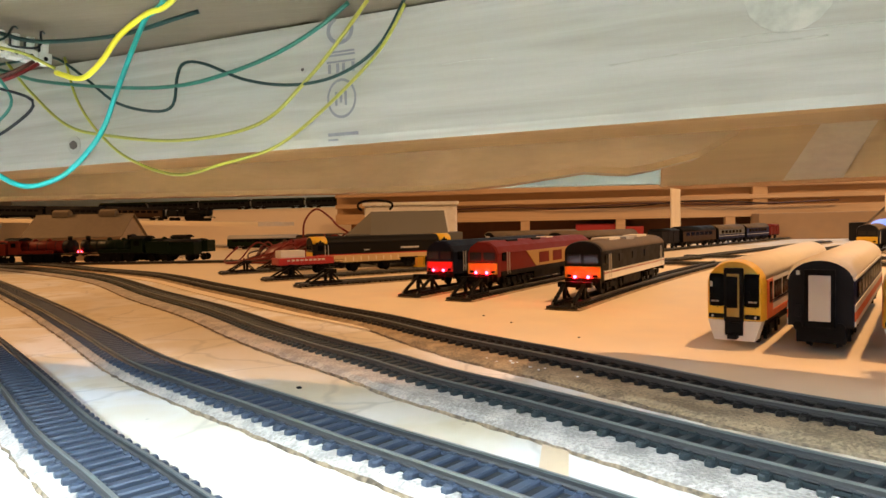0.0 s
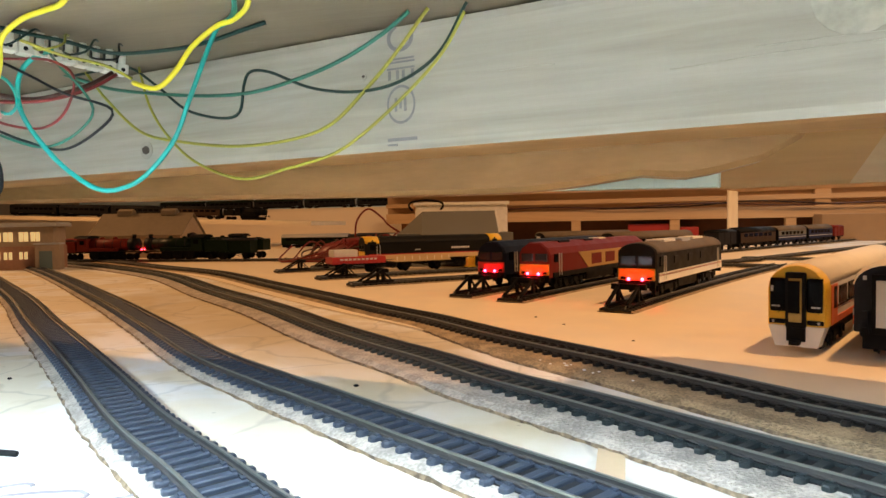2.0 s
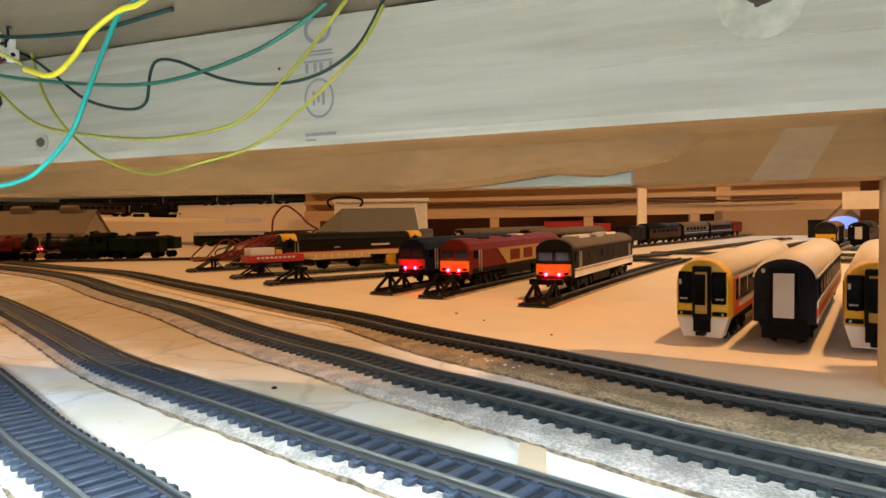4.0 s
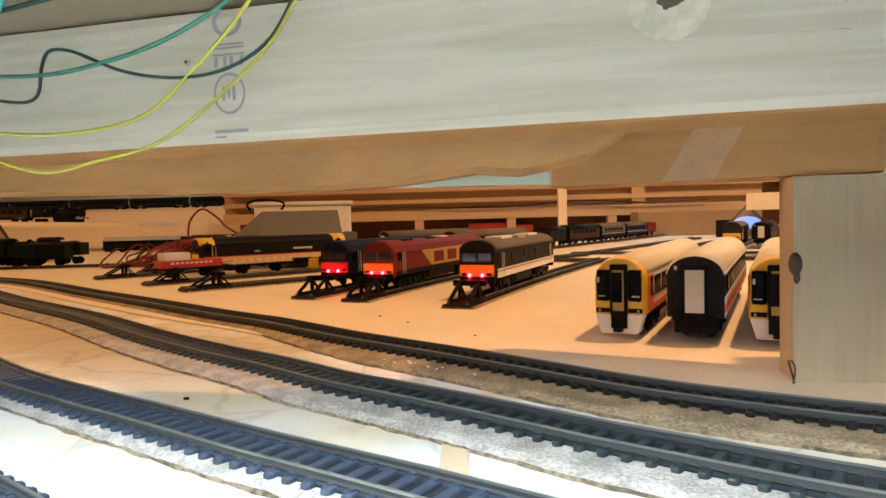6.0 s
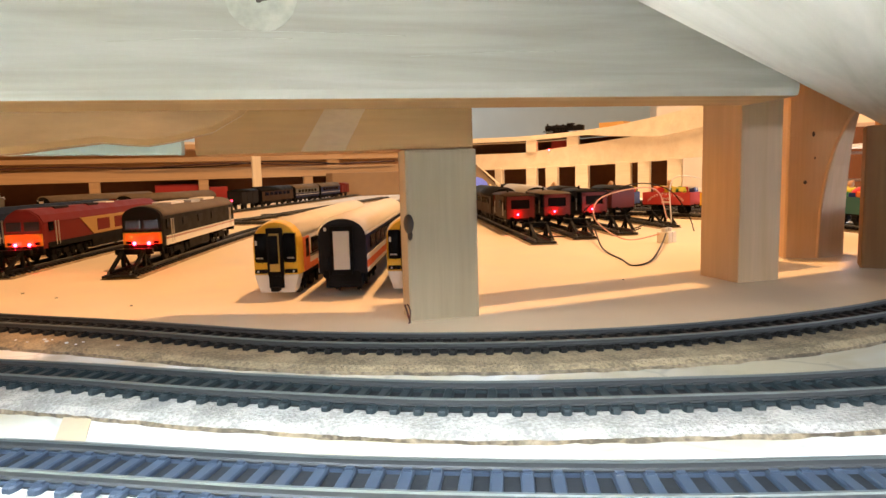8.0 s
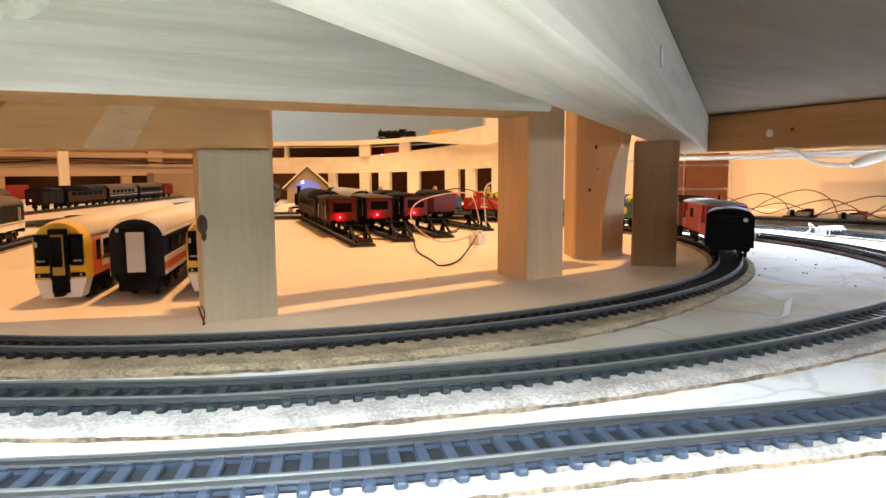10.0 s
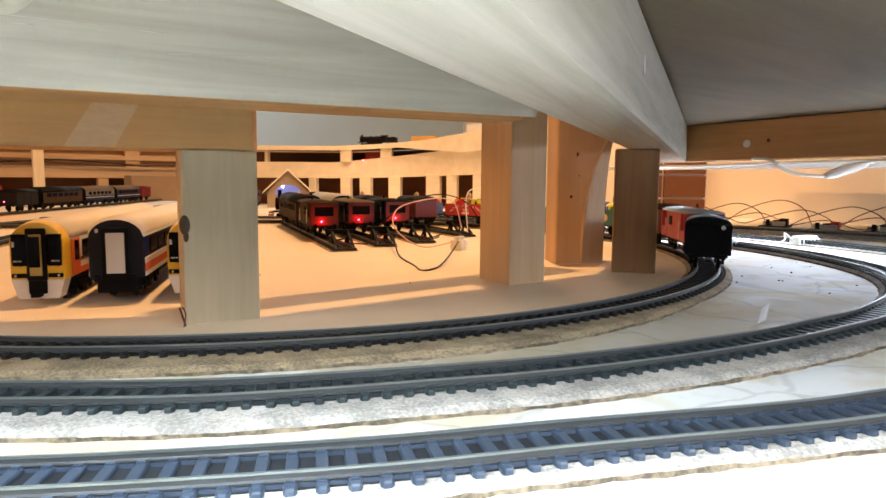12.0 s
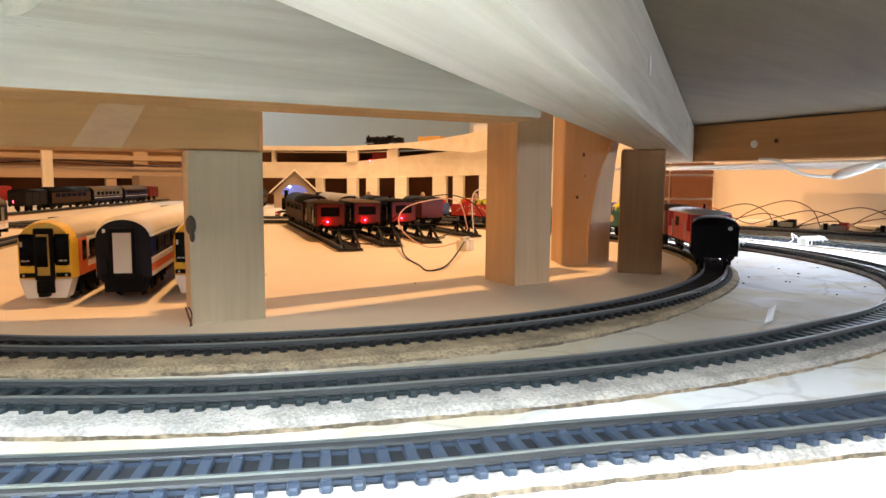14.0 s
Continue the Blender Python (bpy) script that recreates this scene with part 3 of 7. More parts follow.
def knot(name, parent_beam, p, face_dir, r, core=0.62, rim=None):
    """A flat oval knot let into a timber face."""
    bm = bmesh.new()
    cyl(bm, r, Vector(p) - face_dir * 0.0005, Vector(p) + face_dir * 0.00025, 18)
    k = part("knot", bm, rim or M_KNOT_RIM, None)
    k.parent = parent_beam
    k.matrix_parent_inverse = parent_beam.matrix_world.inverted()
    bm = bmesh.new()
    side = face_dir.cross(Vector((0, 0, 1)))
    ring = []
    for i in range(18):
        a = 2 * math.pi * i / 18
        q = r * core * (0.8 + 0.35 * noise.noise((math.cos(a) * 1.3 + r * 900, math.sin(a) * 1.3, 0.4)))
        ring.append(bm.verts.new(Vector(p) + face_dir * 0.0005 + side * q * math.cos(a) * 1.15 + Vector((0, 0, q * math.sin(a)))))
    mid = bm.verts.new(Vector(p) + face_dir * 0.0005)
    for i in range(18):
        bm.faces.new((mid, ring[i], ring[(i + 1) % 18]))
    c = part("knot_core", bm, M_KNOT, None)
    c.parent = k
    return k


fdir = Vector((-0.215, -0.977, 0))
knot("knot", front_beam, (0.2525, FB(0.2525), 0.1385), fdir, 0.0115, 0.26, M_KNOT_PALE)
knot("knot", front_beam, (0.2560, FB(0.2560), 0.1395), fdir, 0.0028, 0.8, M_KNOT_RIM)
knot("knot", front_beam, (-0.0266, FB(-0.0266), 0.1148), fdir, 0.0042)
knot("knot", front_beam, (0.0954, FB(0.0954), 0.1345), fdir, 0.0012)
for b_, p_, r_ in ((post_a, (0.3366, 0.2326, 0.0535), (0.0026, 0.0036, 0.0052)), (post_a, (0.3372, 0.2330, 0.0475), (0.0014, 0.0024, 0.0030)),
                   (post_c, (0.7045, 0.2840, 0.1022), (0.0013, 0.0009, 0.0022)), (post_c, (0.7003, 0.2868, 0.0636), (0.0017, 0.0010, 0.0016)), (post_c, (0.7060, 0.2830, 0.0830), (0.0008, 0.0006, 0.0011))):
    k = part("knot", ball(bmesh.new(), 1.0, p_, r_, 12), M_KNOT, None, "dark wood knot", True)
    k.parent = b_
    k.matrix_parent_inverse = b_.matrix_world.inverted()
# waney edge of the knotty post: a pale curved strip and the lighter cheek beside it
bm = bmesh.new()
a_, b_ = Vector((0.6885, 0.2945, 0)), Vector((0.7330, 0.2645, 0))
u_ = (b_ - a_).normalized()
n_ = Vector((u_.y, -u_.x, 0))
curve = [(0.0255, 0.0005), (0.0258, 0.020), (0.0266, 0.040), (0.0285, 0.058), (0.0318, 0.076), (0.0370, 0.094), (0.0450, 0.1120), (0.0520, 0.1220)]
rows = []
for s_, z_ in curve:
    rows.append([bm.verts.new(a_ + u_ * min(s_ + w_, 0.0536) + n_ * d_ + Vector((0, 0, z_))) for w_, d_ in ((-0.0022, -0.0004), (-0.0012, 0.0010), (0.0008, 0.0008), (0.0022, -0.0022))])
for r0, r1 in zip(rows, rows[1:]):
    for i in range(3):
        bm.faces.new((r0[i], r0[i + 1], r1[i + 1], r1[i]))
bmesh.ops.recalc_face_normals(bm, faces=bm.faces)
we = part("waney_edge", bm, M_PINE_WARM, None, "pale curved waney edge", True)
we.parent = post_c
we.matrix_parent_inverse = post_c.matrix_world.inverted()
# timber stamp: ring and unreadable bars
stamp = thing("timber_stamp", "faint grey ink stamp on the pine beam", "stamp", m=Matrix.Translation((0.1115, FB(0.1115), 0)) @ pose(0, 0, 0, 0, 0, -12.4))
bm = bmesh.new()
for i in range(40):
    a0, a1 = 2 * math.pi * i / 40, 2 * math.pi * (i + 1) / 40
    q = [bm.verts.new((0.0062 * s * math.cos(a), -0.0003, 0.1225 + 0.0072 * s * math.sin(a))) for s, a in ((1, a0), (1, a1), (0.86, a1), (0.86, a0))]
    bm.faces.new(q)
part("ring", bm, M_INK, stamp)
part("bar", B(-0.0062, 0.0066, -0.0003, -0.0001, 0.1090, 0.1102), M_INK, stamp)
part("bar", B(-0.0062, -0.002, -0.0003, -0.0001, 0.1073, 0.1080), M_INK, stamp)
for z, w in ((0.1355, 0.006), (0.1378, 0.006), (0.1390, 0.0058)):
    part("bar", B(-w, w, -0.0003, -0.0001, z, z + 0.0007), M_INK, stamp)
for i, x in enumerate((-0.0055, -0.002, 0.0005, 0.0045)):
    part("bar", B(x, x + 0.0012, -0.0003, -0.0001, 0.1318, 0.1352), M_INK, stamp)
bm = bmesh.new()
for i in range(14):
    a0, a1 = math.pi * (0.1 + 1.5 * i / 14) + 1.6, math.pi * (0.1 + 1.5 * (i + 1) / 14) + 1.6
    q = [bm.verts.new((0.0058 * s * math.cos(a), -0.0003, 0.1470 + 0.0052 * s * math.sin(a))) for s, a in ((1, a0), (1, a1), (0.72, a1), (0.72, a0))]
    bm.faces.new(q)
part("arc", bm, M_INK, stamp)
for i in range(3):
    part("mark", B(-0.0028 + i * 0.002, -0.0018 + i * 0.002, -0.0003, -0.0001, 0.1200 + 0.001 * (i % 2), 0.1250), M_INK, stamp)
bm = B(0.1822, 0.1912, 0.128, 0.168, 0.0001, 0.0005)
tagged(part("tape_strip", bm, M_CARD), "flat beige strip across the white board between tracks", "tape")
# pale patch of light on the back beam, modelled as a thin strip
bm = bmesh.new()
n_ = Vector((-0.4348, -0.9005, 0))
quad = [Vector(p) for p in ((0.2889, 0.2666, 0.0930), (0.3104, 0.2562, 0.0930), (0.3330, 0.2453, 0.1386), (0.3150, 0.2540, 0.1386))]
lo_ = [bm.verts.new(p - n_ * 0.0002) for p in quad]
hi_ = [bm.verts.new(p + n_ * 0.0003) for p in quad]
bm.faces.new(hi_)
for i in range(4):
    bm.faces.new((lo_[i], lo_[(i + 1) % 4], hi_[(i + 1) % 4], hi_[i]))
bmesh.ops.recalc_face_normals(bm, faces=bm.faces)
tagged(part("tape_strip", bm, M_SHELF_TAN), "slanting pale patch of light, made as a thin strip on the beam", "tape")
# screw heads in the side and end beams
for nm, p, d in (("screw", (0.49, 0.0675, 0.130), Vector((0.493, -0.870, 0))), ("screw", (1.0104, 0.2823, 0.1243), Vector((-0.987, 0.16, 0)))):
    bm = bmesh.new()
    cyl(bm, 0.0046, Vector(p) - d * 0.001, Vector(p) + d * 0.0008, 14)
    sc = tagged(part(nm, bm, M_LGREY), "pale filled screw head in the beam", "screw")
bm = bmesh.new()
cyl(bm, 0.0022, (1.0087, 0.2545, 0.127), (1.0060, 0.2550, 0.127), 12)
tagged(part("screw_hole", bm, M_KNOT), "dark screw hole in the orange cross beam", "screw hole")

# ---------- room ----------
tagged(part("wall_north", B(-3.3, 3.6, 3.4, 3.5, -0.9, 2.2), M_WALLG), "plain grey-blue wall behind the layout", "wall", kind="structure")
tagged(part("wall_west", B(-3.3, -3.2, -2.2, 3.4, -0.9, 2.2), M_DIM), "plain dim brown wall", "wall", kind="structure")
tagged(part("wall_east", B(3.2, 3.3, -2.2, 3.4, -0.9, 2.2), M_WALLC), "plain cream wall beyond the loop", "wall", kind="structure")
tagged(part("wall_south", B(-3.3, 3.3, -2.4, -2.2, -0.9, 2.2), M_DIM), "plain dim wall behind the viewer", "wall", kind="structure")
tagged(part("ceiling", B(-3.3, 3.3, -2.4, 3.5, 2.2, 2.3), M_DIM), "plain dim ceiling", "ceiling", kind="structure")
tagged(part("floor", B(-3.3, 3.3, -2.4, 3.5, -1.0, -0.9), M_CUPB), "brown floor under the layout", "floor", kind="structure")


# ---------- track ----------
def track(name, pts, label, cork_out=0.024, cork_in=0.024, base=0.003, parts_from=None, cork=M_CORK, seed=1, pitch=0.0076, group="running tracks", cork_edge=0.0011, tie=None, grow=None):
    """Flexible model track: roadbed, sleepers with chairs and two rails. parts_from: test of the stretch whose sleepers stand alone."""
    tr = thing(name, label, "model track", group)
    line = spline(pts, 0.004)
    if cork:
        lip = base * 0.45
        out = [(-cork_in, 0.0), (-cork_in + 0.0003, lip), (-cork_in + 0.0034, base), (cork_out - 0.0040, base), (cork_out - 0.0003, lip), (cork_out, 0.0)]
        strip_mesh("roadbed", line, out, cork, tr, jitter=cork_edge, seed=seed, edge=M_CORK_EDGE, edge_of=(0, 4), grow=grow)
    zs = base + 0.0018
    # dark strip puts the shade between the sleepers into colour
    strip_mesh("gap_strip", line, [(-0.0104, base - 0.0004), (0.0104, base - 0.0004), (0.0104, base + 0.0003), (-0.0104, base + 0.0003)], M_GAP_SHADE if tie else M_SLEEPER_DARK, tr, jitter=0.0005, seed=seed)
    for s in (-1, 1):
        c = s * 0.00875
        prof = [(c - 0.0010, zs), (c + 0.0010, zs), (c + 0.0010, zs + 0.0004), (c + 0.0004, zs + 0.0008), (c + 0.0004, zs + 0.0017), (c + 0.00048, zs + 0.0020), (c + 0.00048, zs + 0.0026),
                (c - 0.00048, zs + 0.0026), (c - 0.00048, zs + 0.0020), (c - 0.0004, zs + 0.0017), (c - 0.0004, zs + 0.0008), (c - 0.0010, zs + 0.0003)]
        strip_mesh("rail", line, prof, M_RAIL, tr, edge=M_RAILWEB, edge_of=(0, 1, 2, 3, 4, 8, 9, 10, 11))
        strip_mesh("web", line, [(c - 0.0011, base), (c + 0.0011, base), (c + 0.0011, base + 0.0014), (c - 0.0011, base + 0.0014)], tie or M_SLEEPER_DARK, tr)
    bm = bmesh.new()
    plan = [(-0.0017, -0.0124), (-0.0010, -0.0137), (0.0010, -0.0137), (0.0017, -0.0124), (0.0017, 0.0124), (0.0010, 0.0137), (-0.0010, 0.0137), (-0.0017, 0.0124)]
    tiers = [[bm.verts.new((x * k, y * (1 - (1 - k) * 0.12), z)) for x, y in plan] for k, z in ((1.0, 0.0), (1.0, 0.0013), (0.80, 0.0018))]
    for r0, r1 in zip(tiers, tiers[1:]):
        for i in range(8):
            bm.faces.new((r0[i], r0[(i + 1) % 8], r1[(i + 1) % 8], r1[i]))
    bm.faces.new(tiers[-1])
    for s in (-1, 1):
        for e in (-0.0019, 0.0019):
            c = s * 0.00875 + e
            box(bm, -0.0011, 0.0011, c - 0.0007, c + 0.0007, 0.0016, 0.0024)
    bmesh.ops.recalc_face_normals(bm, faces=bm.faces)
    me = bpy.data.meshes.new("sleeper")
    bm.to_mesh(me)
    bm.free()
    me.materials.append(tie or M_SLEEPER_DARK)
    rest = bmesh.new()
    count = 0
    for p, d in spline(pts, pitch):
        m = Matrix.Translation((p.x, p.y, base)) @ pose(0, 0, 0, 0, 0, math.degrees(math.atan2(d.y, d.x)))
        if parts_from and parts_from(p) and count < 300:
            s = new("sleeper", me)
            s.parent = tr
            s.matrix_world = m
            count += 1
        else:
            k = len(rest.verts)
            rest.from_mesh(me)
            rest.verts.ensure_lookup_table()
            for v in rest.verts[k:]:
                v.co = m @ v.co
    if len(rest.verts):
        tagged(part("sleeper_run", rest, tie or M_SLEEPER_DARK, tr), kind="stuff")
    else:
        rest.free()
    return tr


C1, R1 = Vector((0.533, 0.558, 0)), 0.438
arc1 = [(C1.x + R1 * math.cos(radians(a)), C1.y + R1 * math.sin(radians(a))) for a in range(-128, 82, 6)]
near = lambda p: (p - Vector((0.2, 0.0, 0))).length < 0.62
T1 = [(-1.6, 1.50), (-1.2, 1.28), (-0.90, 1.14), (-0.65, 0.98), (-0.435, 0.846), (-0.231, 0.663), (-0.10, 0.546), (-0.009, 0.463), (0.05, 0.413), (0.11, 0.352), (0.152, 0.314), (0.187, 0.284), (0.222, 0.2515)] + arc1 + [(0.45, 1.01), (0.2, 1.13), (-0.1, 1.35)]
T2 = [(-1.6, 1.40), (-1.2, 1.2), (-0.85, 1.03), (-0.514, 0.815), (-0.262, 0.588), (-0.118, 0.463), (-0.017, 0.364), (0.047, 0.306), (0.090, 0.271), (0.132, 0.233), (0.160, 0.212), (0.185, 0.193), (0.222, 0.163), (0.248, 0.143), (0.307, 0.103), (0.380, 0.070), (0.424, 0.053), (0.477, 0.038), (0.531, 0.027),
      (0.58, 0.0215), (0.65, 0.018), (0.74, 0.030), (0.82, 0.060), (0.885, 0.108), (0.945, 0.18), (0.99, 0.27), (1.03, 0.39), (1.05, 0.55), (1.02, 0.75), (0.92, 0.95), (0.7, 1.12), (0.4, 1.25)]
T3 = [(-1.7, 1.45), (-1.2, 1.15), (-0.76, 0.835), (-0.355, 0.517), (-0.157, 0.354), (-0.040, 0.255), (0.030, 0.206), (0.066, 0.183), (0.101, 0.160), (0.124, 0.145), (0.150, 0.129), (0.185, 0.107), (0.2395, 0.0705), (0.274, 0.050), (0.311, 0.030), (0.336, 0.018), (0.368, 0.004), (0.400, -0.011), (0.434, -0.027), (0.470, -0.041),
      (0.56, -0.068), (0.68, -0.082), (0.82, -0.066), (0.95, -0.005), (1.04, 0.09), (1.09, 0.20), (1.12, 0.33), (1.14, 0.50), (1.11, 0.75), (1.0, 1.0)]
T4 = [(-1.7, 1.32), (-1.1, 0.965), (-0.52, 0.552), (-0.263, 0.353), (-0.134, 0.254), (-0.055, 0.192), (0.012, 0.139), (0.064, 0.103), (0.095, 0.081), (0.130, 0.058), (0.19, 0.020), (0.25, -0.018), (0.32, -0.06), (0.42, -0.11), (0.6, -0.16)]
track("running_track", T1, "dark model railway track curving past the posts on cork roadbed", 0.019, 0.018, parts_from=near, seed=3, grow=lambda p: 0.013 * max(0, min(1, (p.x - 0.05) / 0.1)) * max(0, min(1, (0.62 - p.x) / 0.15)) if p.y < 0.45 else 0.0)
track("running_track", T2, "model railway track with greenish-grey rails on pale cork roadbed", 0.028, 0.017, parts_from=near, cork=M_CORK_GREY, seed=5, tie=M_SLEEPER_MID)
track("running_track", T3, "model railway track with blue-grey sleepers on cork roadbed", 0.0178, 0.0165, parts_from=near, cork=M_CORK_GREY, seed=7, tie=M_SLEEPER)
track("running_track", T4, "brightly lit model railway track with slate-blue sleepers", 0.0178, 0.0165, parts_from=near, cork=M_CORK_GREY, seed=9, tie=M_SLEEPER)
T5 = [(1.10, 1.15), (1.17, 0.85), (1.20, 0.62), (1.225, 0.48), (1.25, 0.36), (1.265, 0.22), (1.26, 0.08), (1.2, -0.1)]
track("running_track", T5, "outer model railway track on a grey strip near the wall", 0.03, 0.09, base=0.006, cork=M_SHEDGREY, seed=11)


# ---------- rolling stock (local x runs from the near end backwards, z from the board or railhead) ----------
def put(x, y, ang, z=0.0):
    return pose(x, y, z, 0, 0, ang)


def wheels(parent, xs, r=0.0062, gauge=0.0078, mat_=None):
    for x in xs:
        for s in (-1, 1):
            bm = bmesh.new()
            cyl(bm, r, (x, s * gauge, r), (x, s * (gauge + 0.0022), r), 16)
            cyl(bm, r + 0.0008, (x, s * (gauge - 0.0007), r), (x, s * gauge, r), 16)
            cyl(bm, r * 0.3, (x, s * (gauge + 0.002), r), (x, s * (gauge + 0.0034), r), 8)
            part("wheel", bm, mat_ or M_DARK, parent)


def bogie(parent, x, w=0.026, wheelbase=0.034, n=2):
    bm = bmesh.new()
    for s in (-1, 1):
        box(bm, x - wheelbase * 0.72, x + wheelbase * 0.72, s * w / 2 - 0.0012, s * w / 2 + 0.0012, 0.0062, 0.0112, bev=0.0006)
        for k in range(n):
            xx = x - wheelbase / 2 + wheelbase * k / (n - 1)
            box(bm, xx - 0.0026, xx + 0.0026, s * (w / 2 + 0.0012) - 0.0006, s * (w / 2 + 0.0012) + 0.0014, 0.0035, 0.0090, bev=0.0005)
            cyl(bm, 0.0014, (xx - 0.006, s * (w / 2 + 0.0010), 0.0064), (xx - 0.006, s * (w / 2 + 0.0010), 0.0112), 6)
            cyl(bm, 0.0014, (xx + 0.006, s * (w / 2 + 0.0010), 0.0064), (xx + 0.006, s * (w / 2 + 0.0010), 0.0112), 6)
    box(bm, x - 0.004, x + 0.004, -w / 2, w / 2, 0.008, 0.012)
    b = part("bogie", bm, M_BLACK, parent)
    wheels(b, [x - wheelbase / 2 + wheelbase * k / (n - 1) for k in range(n)])
    return b


def side_rect(bm, x0, x1, z0, z1, w, s, t=0.0005):
    box(bm, x0, x1, s * w / 2 - t, s * w / 2 + t, z0, z1)


def bar_text(parent, x, w, s, zc, n, width, mat_, h=0.0018):
    """Unreadable lettering as small bars on a side."""
    for k in range(n):
        bm = bmesh.new()
        side_rect(bm, x + k * width / n, x + (k + 0.65) * width / n, zc - h / 2, zc + h / 2, w, s, 0.0007)
        part("marking", bm, mat_, parent)


def buffers(parent, x, d, z=0.0135, mat_=None):
    for s in (-1, 1):
        bm = bmesh.new()
        cyl(bm, 0.0012, (x, s * 0.0115, z), (x + d * 0.004, s * 0.0115, z), 10)
        cyl(bm, 0.0026, (x + d * 0.004, s * 0.0115, z), (x + d * 0.0048, s * 0.0115, z), 14)
        part("buffer", bm, mat_ or M_BLACK, parent)


def railcar(m, label, far_cab=True):
    """Yellow-nosed multiple unit car with a gangway door."""
    L, w = 0.300, 0.0365
    t = thing("railcar", label, "model train", "yard multiple units", m)
    prof = arch(w, 0.0165, 0.0375, 0.0125, 12)
    part("body", loft(bmesh.new(), prof, [0.011, L]), M_WHITE, t)
    part("roof", loft(bmesh.new(), [(w * 0.495 * math.cos(math.pi * i / 12) * 1.01, 0.0392 + 0.0113 * math.sin(math.pi * i / 12)) for i in range(13)], [0.0105, L + 0.0004]), M_CREAM, t, "cream domed roof", True)
    nose = loft(bmesh.new(), arch(w, 0.0168, 0.0372, 0.0128, 12), [0.0, 0.0015, 0.005, 0.0112], [(0.93, 0.97, 0.0006), (0.97, 0.985, 0.0003), (0.995, 0.997, 0), (1.004, 1.004, 0)])
    part("cab_front", nose, M_YELLOW, t, "yellow cab end")
    part("skirt", loft(bmesh.new(), [(-0.0130, 0.0055), (0.0130, 0.0055), (0.0172, 0.0166), (-0.0172, 0.0166)], [0.0002, 0.006, 0.013]), M_WHITE, t, "white front valance")
    for s in (-1, 1):
        part("lamp_strip", B(-0.0008, 0.003, s * 0.0116 - 0.0050, s * 0.0116 + 0.0050, 0.0176, 0.0202, bev=0.0009), M_BLACK, t)
        part("lamp", cyl(bmesh.new(), 0.0008, (-0.0012, s * 0.0138, 0.0189), (-0.0006, s * 0.0138, 0.0189), 10), M_GREYP, t)
        wn = part("windscreen", B(-0.0010, 0.004, s * 0.0112 - 0.0051, s * 0.0112 + 0.0051, 0.0240, 0.0428, bev=0.0024), M_GLASS, t, "black windscreen")
        part("marking", B(-0.0013, 0.0, s * 0.0121 - 0.0026, s * 0.0121 + 0.0026, 0.0268, 0.0277), M_GREYP, wn)
        part("wiper", cyl(bmesh.new(), 0.0002, (-0.0013, s * 0.0121 - 0.002, 0.0238), (-0.0013, s * 0.0121 + 0.0022, 0.0330), 5), M_BLACK, wn)
    part("marking", B(-0.0013, 0.0, 0.0137, 0.0153, 0.0352, 0.0382), M_LGREY, t)
    part("gangway", B(-0.0024, 0.004, -0.0063, 0.0063, 0.0160, 0.0458, bev=0.0014), M_BLACK, t)
    part("coupler_box", B(-0.0012, 0.004, -0.0058, 0.0058, 0.0085, 0.0162, bev=0.0006), M_BLACK, t)
    part("gangway_door", B(-0.0029, 0.0, -0.0040, 0.0040, 0.0190, 0.0425, bev=0.0005), mat("door_olive", (0.42, 0.30, 0.07), 0.5), t, "dull yellow gangway door")
    part("door_recess", B(-0.0032, 0.0, -0.0030, 0.0040, 0.0238, 0.0412, bev=0.0004), M_GLASS, t)
    for s in (-1, 1):
        bm = bmesh.new()
        side_rect(bm, 0.0112, L - 0.001, 0.0168, 0.0205, w, s)
        side_rect(bm, 0.0112, 0.028, 0.0205, 0.0385, w, s)
        part("stripe", bm, M_REDO, t, "orange-red side stripe")
        bm = bmesh.new()
        side_rect(bm, 0.030, L - 0.002, 0.0256, 0.0262, w, s, 0.0006)
        part("lining", bm, M_NAVY, t)
        for k in range(9):
            x = 0.034 + k * 0.029
            bm = bmesh.new()
            side_rect(bm, x, x + 0.022, 0.0268, 0.0366, w, s, 0.0007)
            part("window", bm, M_GLASS, t)
        bm = bmesh.new()
        side_rect(bm, 0.0175, 0.0255, 0.0255, 0.0372, w, s, 0.0007)
        part("cab_window", bm, M_GLASS, t)
    part("underframe", B(0.014, L - 0.012, -0.013, 0.013, 0.0085, 0.0166, bev=0.001), M_BLACK, t)
    bogie(t, 0.045)
    bogie(t, L - 0.045)
    part("coupling", B(-0.006, 0.004, -0.003, 0.003, 0.0070, 0.0095, bev=0.0005), M_BLACK, t)
    return t


